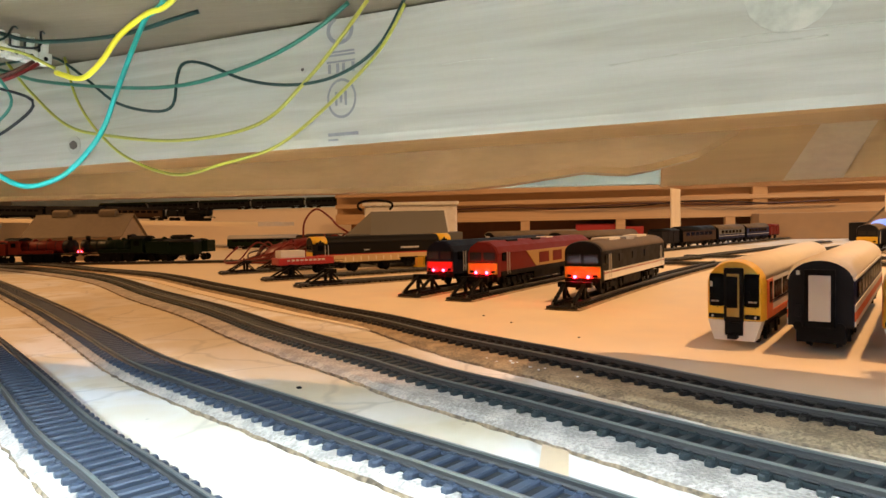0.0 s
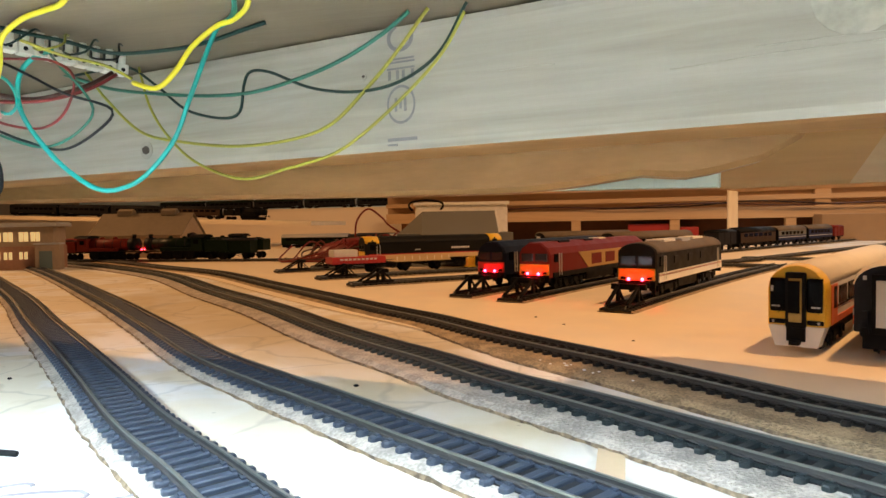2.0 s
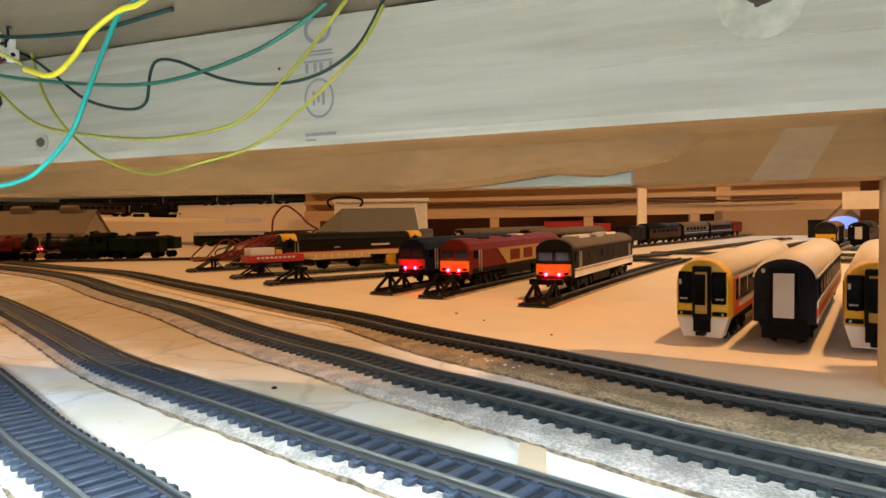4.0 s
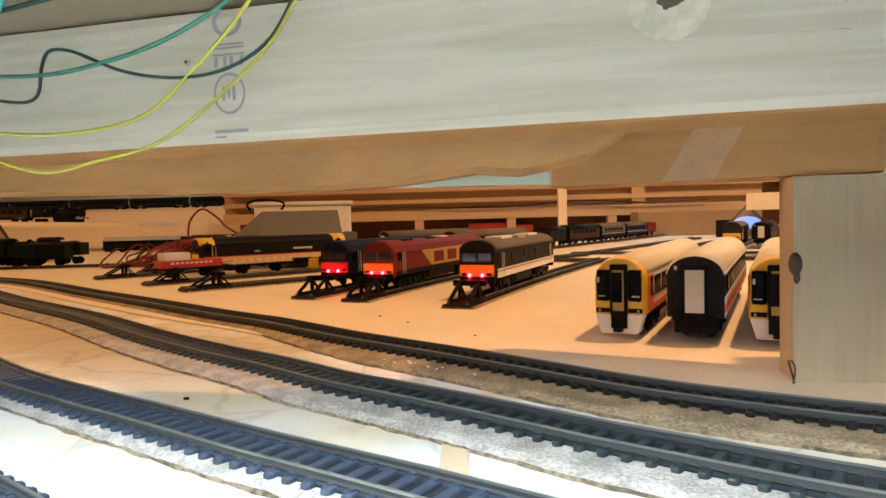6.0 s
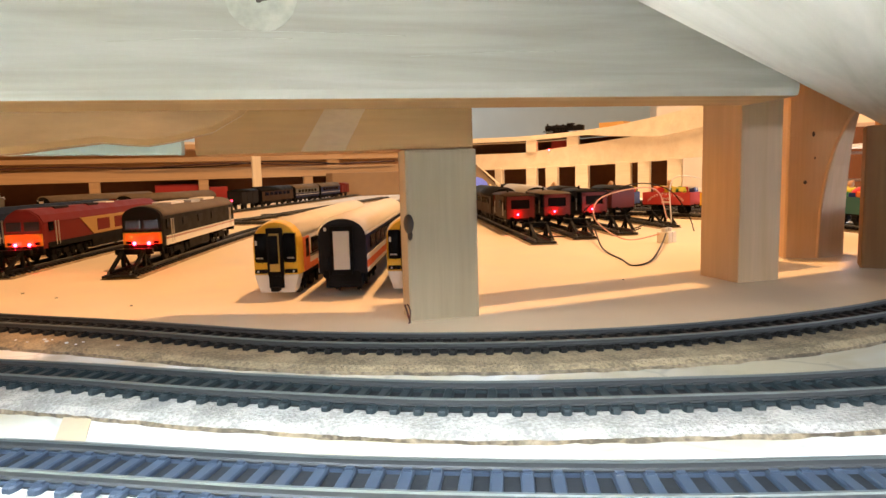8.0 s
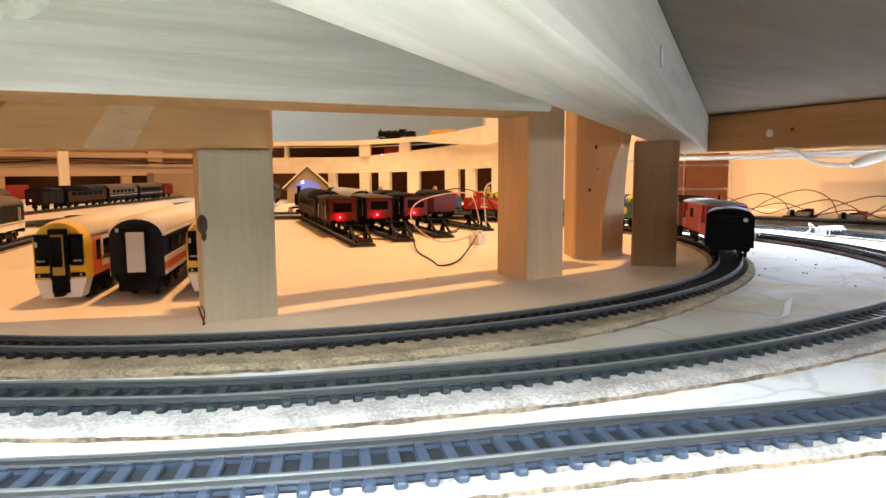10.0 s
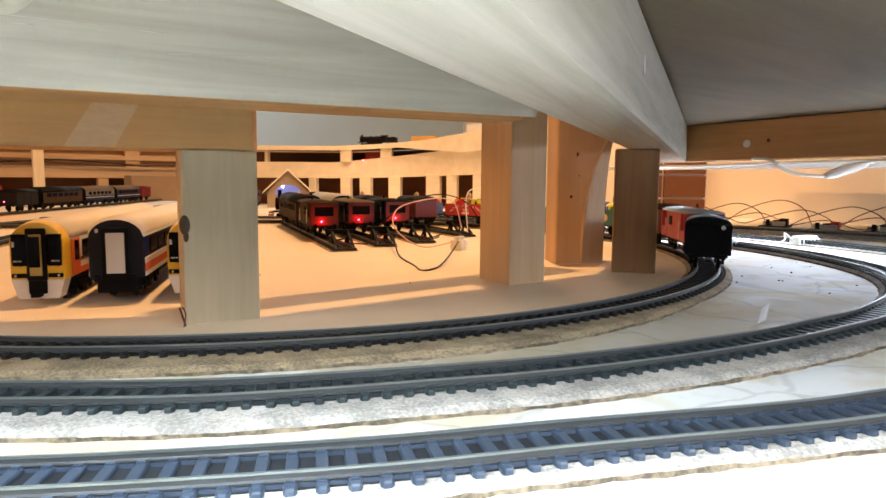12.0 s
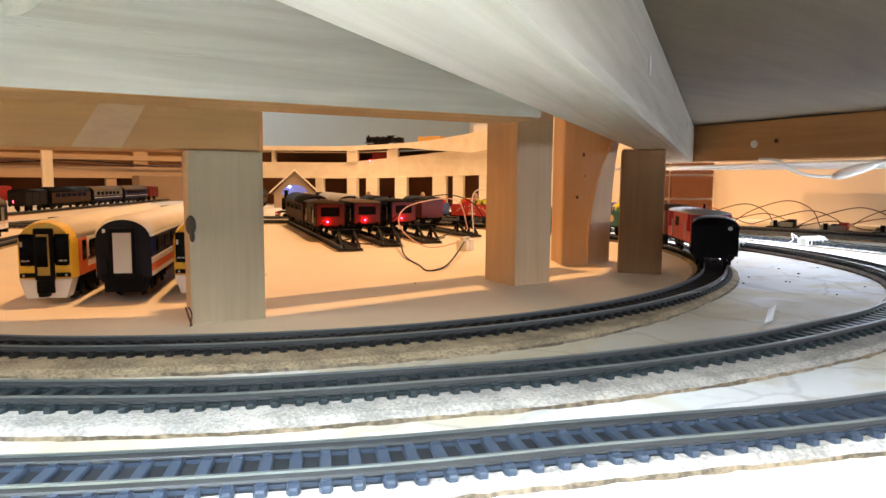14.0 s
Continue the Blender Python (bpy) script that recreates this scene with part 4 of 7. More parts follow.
def coach(m, label, body, roof, upper=None, stripe=None, L=0.262, end=None, name="coach", group="", door=True, nwin=8):
    """Passenger coach with a corridor connection at each end."""
    w = 0.0362
    t = thing(name, label, "model coach", group, m)
    part("body", loft(bmesh.new(), arch(w, 0.0135, 0.0365, 0.0118, 12), [0.0006, L]), body, t)
    part("roof", loft(bmesh.new(), [(w * 0.505 * math.cos(math.pi * i / 12), 0.0372 + 0.0125 * math.sin(math.pi * i / 12)) for i in range(13)], [-0.0003, L + 0.0009]), roof, t, "", True)
    for x, d in ((0.0, -1), (L + 0.0006, 1)):
        e = part("end_panel", loft(bmesh.new(), arch(w * 0.985, 0.0130, 0.0362, 0.0112, 12), sorted([x + d * 0.0008, x - d * 0.001])), end or M_BLACK, t)
        x1 = x + d * 0.0008
        part("corridor_frame", B(*sorted((x1, x1 + d * 0.0022)), -0.0085, 0.0085, 0.0125, 0.0428, bev=0.0008), M_BLACK, e)
        if door:
            part("corridor_door", B(*sorted((x1, x1 + d * 0.0029)), -0.0060, 0.0060, 0.0160, 0.0398, bev=0.0004), M_LGREY, e, "pale grey corridor door")
        part("marking", B(*sorted((x1 + d * 0.0001, x1 + d * 0.0004)), 0.0112, 0.0132, 0.0398, 0.0420), M_LGREY, e)
        part("end_skirt", B(*sorted((x, x - d * 0.012)), -0.0135, 0.0135, 0.0042, 0.0136, bev=0.0008), M_BLACK, t)
        part("jumper_box", B(*sorted((x1, x1 + d * 0.0012)), 0.0105, 0.0140, 0.0178, 0.0240, bev=0.0003), M_DARK, e)
        buffers(e, x1, d)
    for s in (-1, 1):
        if upper:
            bm = bmesh.new()
            side_rect(bm, 0.001, L - 0.001, 0.0250, 0.0372, w, s)
            part("window_band", bm, upper, t)
        for k, (z0, z1, mm) in enumerate(stripe or ()):
            bm = bmesh.new()
            side_rect(bm, 0.001, L - 0.001, z0, z1, w, s, 0.0006)
            part("stripe", bm, mm, t)
        for k in range(nwin):
            x = 0.018 + k * (L - 0.036) / nwin
            bm = bmesh.new()
            side_rect(bm, x, x + (L - 0.036) / nwin * 0.72, 0.0272, 0.0352, w, s, 0.0008)
            part("window", bm, M_GLASS, t)
    part("underframe", B(0.06, L - 0.06, -0.011, 0.011, 0.0060, 0.0136, bev=0.001), M_BLACK, t)
    bogie(t, 0.036)
    bogie(t, L - 0.036)
    return t


def diesel(m, label, L, body, roof, front, bands=(), w=0.0362, tail=True, ends_yellow=False, roof_h=0.0115, shoulder=0.0395, axles=3, windows=0, gear=(), group="yard locomotives", base=0.0125, name="diesel_locomotive", angular=False):
    """Boxy main-line locomotive with a cab at each end."""
    t = thing(name, label, "model locomotive", group, m)
    prof = arch(w, base, shoulder, roof_h, 10)
    if angular:
        prof = [(-w / 2, base), (w / 2, base), (w / 2, shoulder - 0.0015), (w * 0.40, shoulder + roof_h * 0.42), (w * 0.16, shoulder + roof_h * 0.86), (-w * 0.16, shoulder + roof_h * 0.86), (-w * 0.40, shoulder + roof_h * 0.42), (-w / 2, shoulder - 0.0015)]
    n = [0.0, 0.0025, 0.012, L - 0.012, L - 0.0025, L]
    part("body", loft(bmesh.new(), prof, n, [(0.93, 0.985, 0), (0.97, 0.995, 0), (1, 1, 0), (1, 1, 0), (0.97, 0.995, 0), (0.93, 0.985, 0)]), body, t)
    rp = [(w * 0.5 * math.cos(math.pi * i / 12) * 1.012, shoulder + roof_h * 1.03 * math.sin(math.pi * i / 12)) for i in range(13)]
    if angular:
        rp = [(w * 0.508, shoulder - 0.0010), (w * 0.41, shoulder + roof_h * 0.45), (w * 0.165, shoulder + roof_h * 0.90), (-w * 0.165, shoulder + roof_h * 0.90), (-w * 0.41, shoulder + roof_h * 0.45), (-w * 0.508, shoulder - 0.0010)]
    part("roof", loft(bmesh.new(), rp, [0.0015 if angular else 0.0035, 0.013, L - 0.013, L - 0.0035], [(0.97, 0.995, 0), (1, 1, 0), (1, 1, 0), (0.96, 0.99, 0)]), roof, t, "", not angular)
    if ends_yellow:
        for a, b in ((0.0005, 0.024), (L - 0.024, L - 0.0005)):
            part("cab_roof", loft(bmesh.new(), [(y * 1.006, z + 0.0003) for y, z in rp], [a, b], [(0.955, 1.0, 0), (1, 1.0, 0)] if a < 0.01 else [(1, 1.0, 0), (0.955, 1.0, 0)]), M_YELLOW, t, "yellow cab roof", True)
    for x, d in ((0.0, -1), (L, 1)):
        x1 = x + d * 0.0007
        f = part("front_panel", B(*sorted((x1, x - d * 0.003)), -w * 0.465, w * 0.465, base + 0.0025, 0.0275, bev=0.0009), front, t, "bright warning panel")
        for s in (-1, 1):
            part("windscreen", B(*sorted((x1, x - d * 0.002)), s * 0.0079 - 0.0066, s * 0.0079 + 0.0066, 0.0300, 0.0385, bev=0.0009), M_CABGLASS, t)
            part("lamp_housing", B(*sorted((x1 + d * 0.0006, x)), s * 0.0118 - 0.0024, s * 0.0118 + 0.0024, 0.0175, 0.0200, bev=0.0004), M_BLACK, f)
        part("buffer_beam", B(*sorted((x1, x - d * 0.003)), -w * 0.46, w * 0.46, 0.0100, base + 0.0025, bev=0.0006), M_BLACK, t)
        buffers(t, x1, d)
        part("coupling", B(*sorted((x1 + d * 0.006, x1)), -0.0012, 0.0012, 0.0090, 0.0110), M_BLACK, t)
    if tail:
        for s in (-1, 1):
            part("tail_light", ball(bmesh.new(), 0.0015, (-0.0032, s * 0.0062, 0.0180)), M_TAIL, t, "glowing red tail light")
    for s in (-1, 1):
        for z0, z1, mm in bands:
            bm = bmesh.new()
            side_rect(bm, 0.006, L - 0.006, z0, z1, w, s, 0.0006)
            part("band", bm, mm, t)
        for xx in (0.0085, L - 0.0165):
            bm = bmesh.new()
            side_rect(bm, xx, xx + 0.008, 0.0295, 0.0378, w, s, 0.0008)
            part("cab_window", bm, M_GLASS, t)
        for xx in (0.0195, L - 0.0245):
            bm = bmesh.new()
            side_rect(bm, xx, xx + 0.0007, base + 0.002, 0.0380, w, s, 0.0009)
            side_rect(bm, xx + 0.0050, xx + 0.0057, base + 0.002, 0.0380, w, s, 0.0009)
            part("handrail", bm, M_LGREY, t)
        for k in range(windows):
            x = 0.05 + k * (L - 0.1) / windows
            bm = bmesh.new()
            side_rect(bm, x, x + 0.014, 0.0300, 0.0368, w, s, 0.0008)
            part("grille", bm, M_DARK, t)
    for x0, x1, y, h, mm in gear:
        part("roof_gear", B(x0, x1, -y, y, shoulder + roof_h * 0.72, shoulder + roof_h + h, bev=0.0008), mm, t)
    part("underframe", B(L * 0.36, L * 0.64, -0.012, 0.012, 0.0045, base, bev=0.001), M_BLACK, t)
    bogie(t, L * 0.2, wheelbase=0.052 if axles == 3 else 0.042, n=axles)
    bogie(t, L * 0.8, wheelbase=0.052 if axles == 3 else 0.042, n=axles)
    return t


def chassis(t, L, w=0.030):
    part("underframe", B(0.0, L, -w / 2, w / 2, 0.0118, 0.0142, bev=0.0004), M_BLACK, t)
    for x in (L * 0.22, L * 0.78):
        for s in (-1, 1):
            bm = bmesh.new()
            box(bm, x - 0.0048, x + 0.0048, s * 0.0118 - 0.0006, s * 0.0118 + 0.0006, 0.0045, 0.0120)
            box(bm, x - 0.0022, x + 0.0022, s * 0.0126 - 0.0008, s * 0.0126 + 0.0008, 0.0042, 0.0082, bev=0.0004)
            part("axleguard", bm, M_BLACK, t)
    bm = bmesh.new()
    for s in (-1, 1):
        cyl(bm, 0.0005, (L * 0.34, s * 0.0125, 0.0118), (L * 0.66, s * 0.0125, 0.0062), 6)
    part("brake_lever", bm, M_BLACK, t)
    wheels(t, (L * 0.22, L * 0.78), 0.0060, mat_=M_BLACK)
    for x, d in ((0.0, -1), (L, 1)):
        buffers(t, x, d, 0.0130)
        part("coupling", B(*sorted((x, x + d * 0.0075)), -0.0020, 0.0020, 0.0085, 0.0105), M_BLACK, t)


LETTERS = {}


def label_text(parent, words, size, x, y, z, s, material, squash=1.0):
    """Raised lettering on a side; alike words share one mesh."""
    key = (words, size, material.name)
    if key not in LETTERS:
        cu = bpy.data.curves.new("lettering", "FONT")
        cu.body, cu.size, cu.align_x, cu.extrude = words, size, "CENTER", 0.00012
        tmp = bpy.data.objects.new("lettering", cu)
        scene.collection.objects.link(tmp)
        me = bpy.data.meshes.new_from_object(tmp.evaluated_get(bpy.context.evaluated_depsgraph_get()))
        bpy.data.objects.remove(tmp)
        me.materials.clear()
        me.materials.append(material)
        LETTERS[key] = me
    ob = new("lettering", LETTERS[key])
    ob.parent = parent
    ob.matrix_basis = pose(x, y, z, 90, 0, 0 if s < 0 else 180) @ Matrix.Diagonal((squash, 1, 1, 1))
    return ob


def open_wagon(m, label, paint, year=None, seed=1, ink=None, sack=False):
    """Five-plank open wagon heaped with wrapped presents and a plush bear."""
    L, w = 0.078, 0.0335
    t = thing("open_wagon", label, "model wagon", "festive train", m)
    chassis(t, L)
    bm = bmesh.new()
    for s in (-1, 1):
        box(bm, 0.0, L, s * w / 2 - 0.0008, s * w / 2 + 0.0008, 0.0140, 0.0325)
    for x in (0.0008, L - 0.0008):
        box(bm, x - 0.0008, x + 0.0008, -w / 2, w / 2, 0.0141, 0.0324)
    box(bm, 0.0, L, -w / 2, w / 2, 0.0138, 0.0160)
    part("body", bm, paint, t)
    for s in (-1, 1):
        if year:
            n = "MERRY CHRISTMAS"
            for k, ch in enumerate(n):
                a = radians(62 - 124 * k / (len(n) - 1)) * (1 if s < 0 else 1)
                xx = -0.030 * math.sin(a) * 1.02
                zz = 0.0195 + 0.0088 * (math.cos(a) - math.cos(radians(62))) / (1 - math.cos(radians(62)))
                if ch != " ":
                    o = label_text(t, ch, 0.0048, L / 2 + (xx if s < 0 else -xx), s * (w / 2 + 0.0009), zz, s, ink)
                    o.matrix_basis = o.matrix_basis @ pose(0, 0, 0, 0, 0, math.degrees(a) * 0.45)
            label_text(t, year, 0.0058, L / 2, s * (w / 2 + 0.0009), 0.0205, s, ink)
            bm = bmesh.new()
            side_rect(bm, L / 2 - 0.0065, L / 2 + 0.0065, 0.0162, 0.0192, w + 0.0016, s, 0.0003)
            part("marking", bm, ink, t)
        elif ink:
            bm = bmesh.new()
            ball(bm, 0.0052, (L / 2, s * (w / 2 + 0.0006), 0.0235), (1.25, 0.1, 1))
            part("emblem", bm, ink, t)
    rnd = random.Random(seed)
    for k in range(16):
        x, y = rnd.uniform(0.006, L - 0.006), rnd.uniform(-0.011, 0.011)
        g = rnd.uniform(0.0035, 0.0058)
        bm = box(bmesh.new(), -g * rnd.uniform(0.8, 1.4), g, -g, g * rnd.uniform(0.7, 1.2), -g * 0.7, g * 0.8, bev=0.0005)
        bmesh.ops.transform(bm, matrix=pose(x, y, 0.0335 + rnd.uniform(-0.001, 0.0045), rnd.uniform(-25, 25), rnd.uniform(-25, 25), rnd.uniform(0, 180)), verts=bm.verts)
        gf = part("present", bm, GIFTS[rnd.randrange(6)], t, "wrapped toy present" if k == 0 else "")
        if k % 2 == 0:
            bm = bmesh.new()
            box(bm, x - g * 1.2, x + g * 1.2, y - 0.0008, y + 0.0008, 0.0335, 0.0335 + g + 0.0028)
            part("ribbon", bm, GIFTS[3] if k % 4 else M_WHITE, gf)
    if sack:
        for x, mm in ((0.018, GIFTS[2]), (0.033, GIFTS[3]), (0.056, GIFTS[0])):
            part("sack", ball(bmesh.new(), 0.0105, (x, 0, 0.0350), (1.1, 1.1, 0.85), 14), mm, t, "", True)
    bm = bmesh.new()
    bx = L * 0.46
    ball(bm, 0.0050, (bx, 0, 0.0390), (1, 1, 1.1), 12)
    ball(bm, 0.0040, (bx, 0, 0.0462), seg=12)
    for s in (-1, 1):
        ball(bm, 0.0015, (bx, s * 0.0031, 0.0494), seg=8)
        ball(bm, 0.0018, (bx - 0.0035, s * 0.0042, 0.0400), (1.6, 1, 1), 8)
    ball(bm, 0.0016, (bx - 0.0036, 0, 0.0454), seg=8)
    part("plush_toy", bm, M_BEAR, t, "small tan plush toy", True)
    return t


def box_van(m, label, paint, roof, L=0.080, emblem=None, group="festive train", name="goods_van", planks=True, lamp=None):
    """Covered van with planked sides and a curved roof."""
    w = 0.0335
    t = thing(name, label, "model wagon", group, m)
    chassis(t, L)
    part("body", loft(bmesh.new(), arch(w, 0.0140, 0.0400, 0.0050, 8), [0.0, L]), paint, t)
    part("roof", loft(bmesh.new(), [(w * 0.53 * math.cos(math.pi * i / 10), 0.0402 + 0.0062 * math.sin(math.pi * i / 10)) for i in range(11)], [-0.0012, L + 0.0012]), roof, t, "", True)
    for s in (-1, 1):
        if planks:
            for k in range(7):
                bm = bmesh.new()
                side_rect(bm, 0.001, L - 0.001, 0.0150 + k * 0.0036, 0.0182 + k * 0.0036, w, s, 0.0003)
                part("plank", bm, paint, t)
        for x in (0.001, L * 0.34, L * 0.66, L - 0.001):
            bm = bmesh.new()
            side_rect(bm, x - 0.0006, x + 0.0006, 0.0142, 0.0400, w, s, 0.0008)
            part("strap", bm, paint, t)
        if emblem:
            bm = bmesh.new()
            side_rect(bm, L * 0.40, L * 0.58, 0.0200, 0.0300, w + 0.0008, s, 0.0003)
            side_rect(bm, L * 0.44, L * 0.47, 0.0300, 0.0350, w + 0.0008, s, 0.0003)
            part("emblem", bm, emblem, t)
    return t


def brake_van(m, label, paint, end, roof, lamp=True, group="parked brake vans"):
    """Goods brake van with an open veranda and a glowing tail lamp."""
    L, w = 0.100, 0.0345
    t = thing("brake_van", label, "model wagon", group, m)
    chassis(t, L)
    part("body", loft(bmesh.new(), arch(w, 0.0140, 0.0405, 0.0030, 8), [0.020, L - 0.018]), paint, t)
    part("roof", loft(bmesh.new(), [(w * 0.53 * math.cos(math.pi * i / 10), 0.0408 + 0.0040 * math.sin(math.pi * i / 10)) for i in range(11)], [-0.001, L + 0.001]), roof, t, "", True)
    for x, d in ((0.0, 1), (L, -1)):
        f = bmesh.new()
        a, b = sorted((x, x + d * 0.0012))
        box(f, a, b, -w / 2, w / 2, 0.0140, 0.0255)
        for s in (-1, 1):
            box(f, a, b, s * (w / 2 - 0.0028) - 0.0028, s * (w / 2 - 0.0028) + 0.0028, 0.0255, 0.0405)
        box(f, a, b, -w / 2, w / 2, 0.0365, 0.0410)
        e = part("veranda_end", f, end, t, "red veranda end")
        part("opening", B(*sorted((x + d * 0.0014, x + d * 0.0018)), -0.0118, 0.0118, 0.0255, 0.0365), M_BLACK, e)
        buffers(e, x, -d)
        for s in (-1, 1):
            bm = bmesh.new()
            box(bm, *sorted((x, x + d * 0.020)), s * w / 2 - 0.0007, s * w / 2 + 0.0007, 0.0140, 0.0240)
            box(bm, *sorted((x, x + d * 0.0018)), s * w / 2 - 0.0009, s * w / 2 + 0.0009, 0.0240, 0.0408)
            part("veranda_side", bm, paint, t)
    for s in (-1, 1):
        bm = bmesh.new()
        side_rect(bm, 0.034, 0.046, 0.0270, 0.0360, w, s, 0.0007)
        part("window", bm, M_GLASS, t)
        bm = bmesh.new()
        side_rect(bm, 0.001, L - 0.001, 0.0098, 0.0106, w, s, 0.0006)
        part("footboard", bm, M_BLACK, t)
        for x in (0.0195, 0.0225, L - 0.0225, L - 0.0195):
            bm = bmesh.new()
            cyl(bm, 0.0003, (x, s * (w / 2 + 0.0010), 0.0165), (x, s * (w / 2 + 0.0010), 0.0330), 5)
            part("handrail", bm, M_LGREY, t)
    bm = bmesh.new()
    cyl(bm, 0.0012, (0.05, 0.006, 0.0440), (0.05, 0.006, 0.0490), 8)
    part("stove_pipe", bm, M_BLACK, t)
    if lamp:
        bm = bmesh.new()
        ball(bm, 0.0012, (-0.0034, 0.004, 0.0190))
        part("tail_light", bm, M_TAIL, t, "glowing red tail lamp")
    return t


def buffer_stop(m, label="black moulded rail buffer stop with braced uprights"):
    """Moulded stop: two braced frames, a cross beam and two pads, on the rail ends."""
    t = thing("buffer_stop", label, "buffer stop", "buffer stops", m)
    for s in (-1, 1):
        y = s * 0.0088
        bm = bmesh.new()
        box(bm, 0.024, 0.0275, y - 0.0014, y + 0.0014, 0.0, 0.0165, bev=0.0004)
        part("upright", bm, M_BLACK, t)
        bm = bmesh.new()
        loft(bm, [(y - 0.0013, 0.0), (y + 0.0013, 0.0), (y + 0.0013, 0.0026), (y - 0.0013, 0.0026)], [0.0, 0.0255], [(1, 1, 0.0), (1, 1, 0.0135)])
        part("brace", bm, M_BLACK, t)
        bm = bmesh.new()
        loft(bm, [(y - 0.0011, 0.0), (y + 0.0011, 0.0), (y + 0.0011, 0.0022), (y - 0.0011, 0.0022)], [0.026, 0.038], [(1, 1, 0.0125), (1, 1, 0.0)])
        part("rear_brace", bm, M_BLACK, t)
        part("foot", B(-0.002, 0.040, y - 0.0016, y + 0.0016, -0.0002, 0.0018, bev=0.0004), M_BLACK, t)
        bm = bmesh.new()
        cyl(bm, 0.0026, (0.0305, s * 0.0110, 0.0140), (0.0320, s * 0.0110, 0.0140), 14)
        part("pad", bm, M_BLACK, t)
    part("cross_beam", B(0.0262, 0.0305, -0.0155, 0.0155, 0.0118, 0.0168, bev=0.0006), M_BLACK, t)
    return t


def steam_loco(m, label, paint=None, L=0.17, group="steam locomotives", lamp=True):
    """Tender engine: boiler, firebox, cab, chimney, domes and wheels."""
    t = thing("steam_locomotive", label, "model locomotive", group, m)
    bm = bmesh.new()
    cyl(bm, 0.0115, (0.012, 0, 0.030), (0.100, 0, 0.030), 24)
    part("boiler", bm, paint or M_BRGREEN, t, "", True)
    bm = bmesh.new()
    cyl(bm, 0.0122, (0.0, 0, 0.030), (0.016, 0, 0.030), 24)
    part("smokebox", bm, M_BLACK, t, "", True)
    for x in (0.03, 0.048, 0.066, 0.084):
        bm = bmesh.new()
        cyl(bm, 0.0118, (x, 0, 0.030), (x + 0.0012, 0, 0.030), 24)
        part("boiler_band", bm, M_DARK, t)
    bm = bmesh.new()
    cyl(bm, 0.0036, (0.008, 0, 0.040), (0.008, 0, 0.0495), 14, 0.0042)
    part("chimney", bm, M_BLACK, t, "", True)
    for x, h in ((0.050, 0.0045), (0.078, 0.0035)):
        part("dome", ball(bmesh.new(), 0.0048, (x, 0, 0.0415), (1, 1, h / 0.0048), 14), paint or M_BRGREEN, t, "", True)
    part("cab", B(0.100, 0.122, -0.0165, 0.0165, 0.016, 0.0430, bev=0.001), paint or M_BRGREEN, t)
    part("cab_roof", loft(bmesh.new(), [(0.018 * math.cos(math.pi * i / 8), 0.0425 + 0.0055 * math.sin(math.pi * i / 8)) for i in range(9)], [0.098, 0.128]), M_BLACK, t)
    for s in (-1, 1):
        part("cab_window", B(0.106, 0.116, s * 0.0166 - 0.0003, s * 0.0166 + 0.0003, 0.030, 0.038), M_GLASS, t)
        part("splasher", B(0.035, 0.100, s * 0.0125 - 0.003, s * 0.0125 + 0.003, 0.017, 0.0235, bev=0.001), paint or M_BRGREEN, t)
    part("footplate", B(-0.004, 0.125, -0.0165, 0.0165, 0.0150, 0.0170), M_BLACK, t)
    part("tender", B(0.128, L, -0.0165, 0.0165, 0.0150, 0.0370, bev=0.001), paint or M_BRGREEN, t)
    part("coal", ball(bmesh.new(), 0.016, ((L + 0.132) / 2, 0, 0.0340), (1.0, 0.85, 0.42), 10), M_BLACK, t)
    wheels(t, (0.045, 0.068, 0.091), 0.0105, mat_=M_BLACK)
    wheels(t, (0.010, 0.026, 0.135, L - 0.012), 0.0060, mat_=M_BLACK)
    buffers(t, -0.004, -1)
    if lamp:
        part("tail_light", ball(bmesh.new(), 0.0010, (-0.006, -0.010, 0.0200)), M_TAIL, t, "tiny red lamp")
    return t


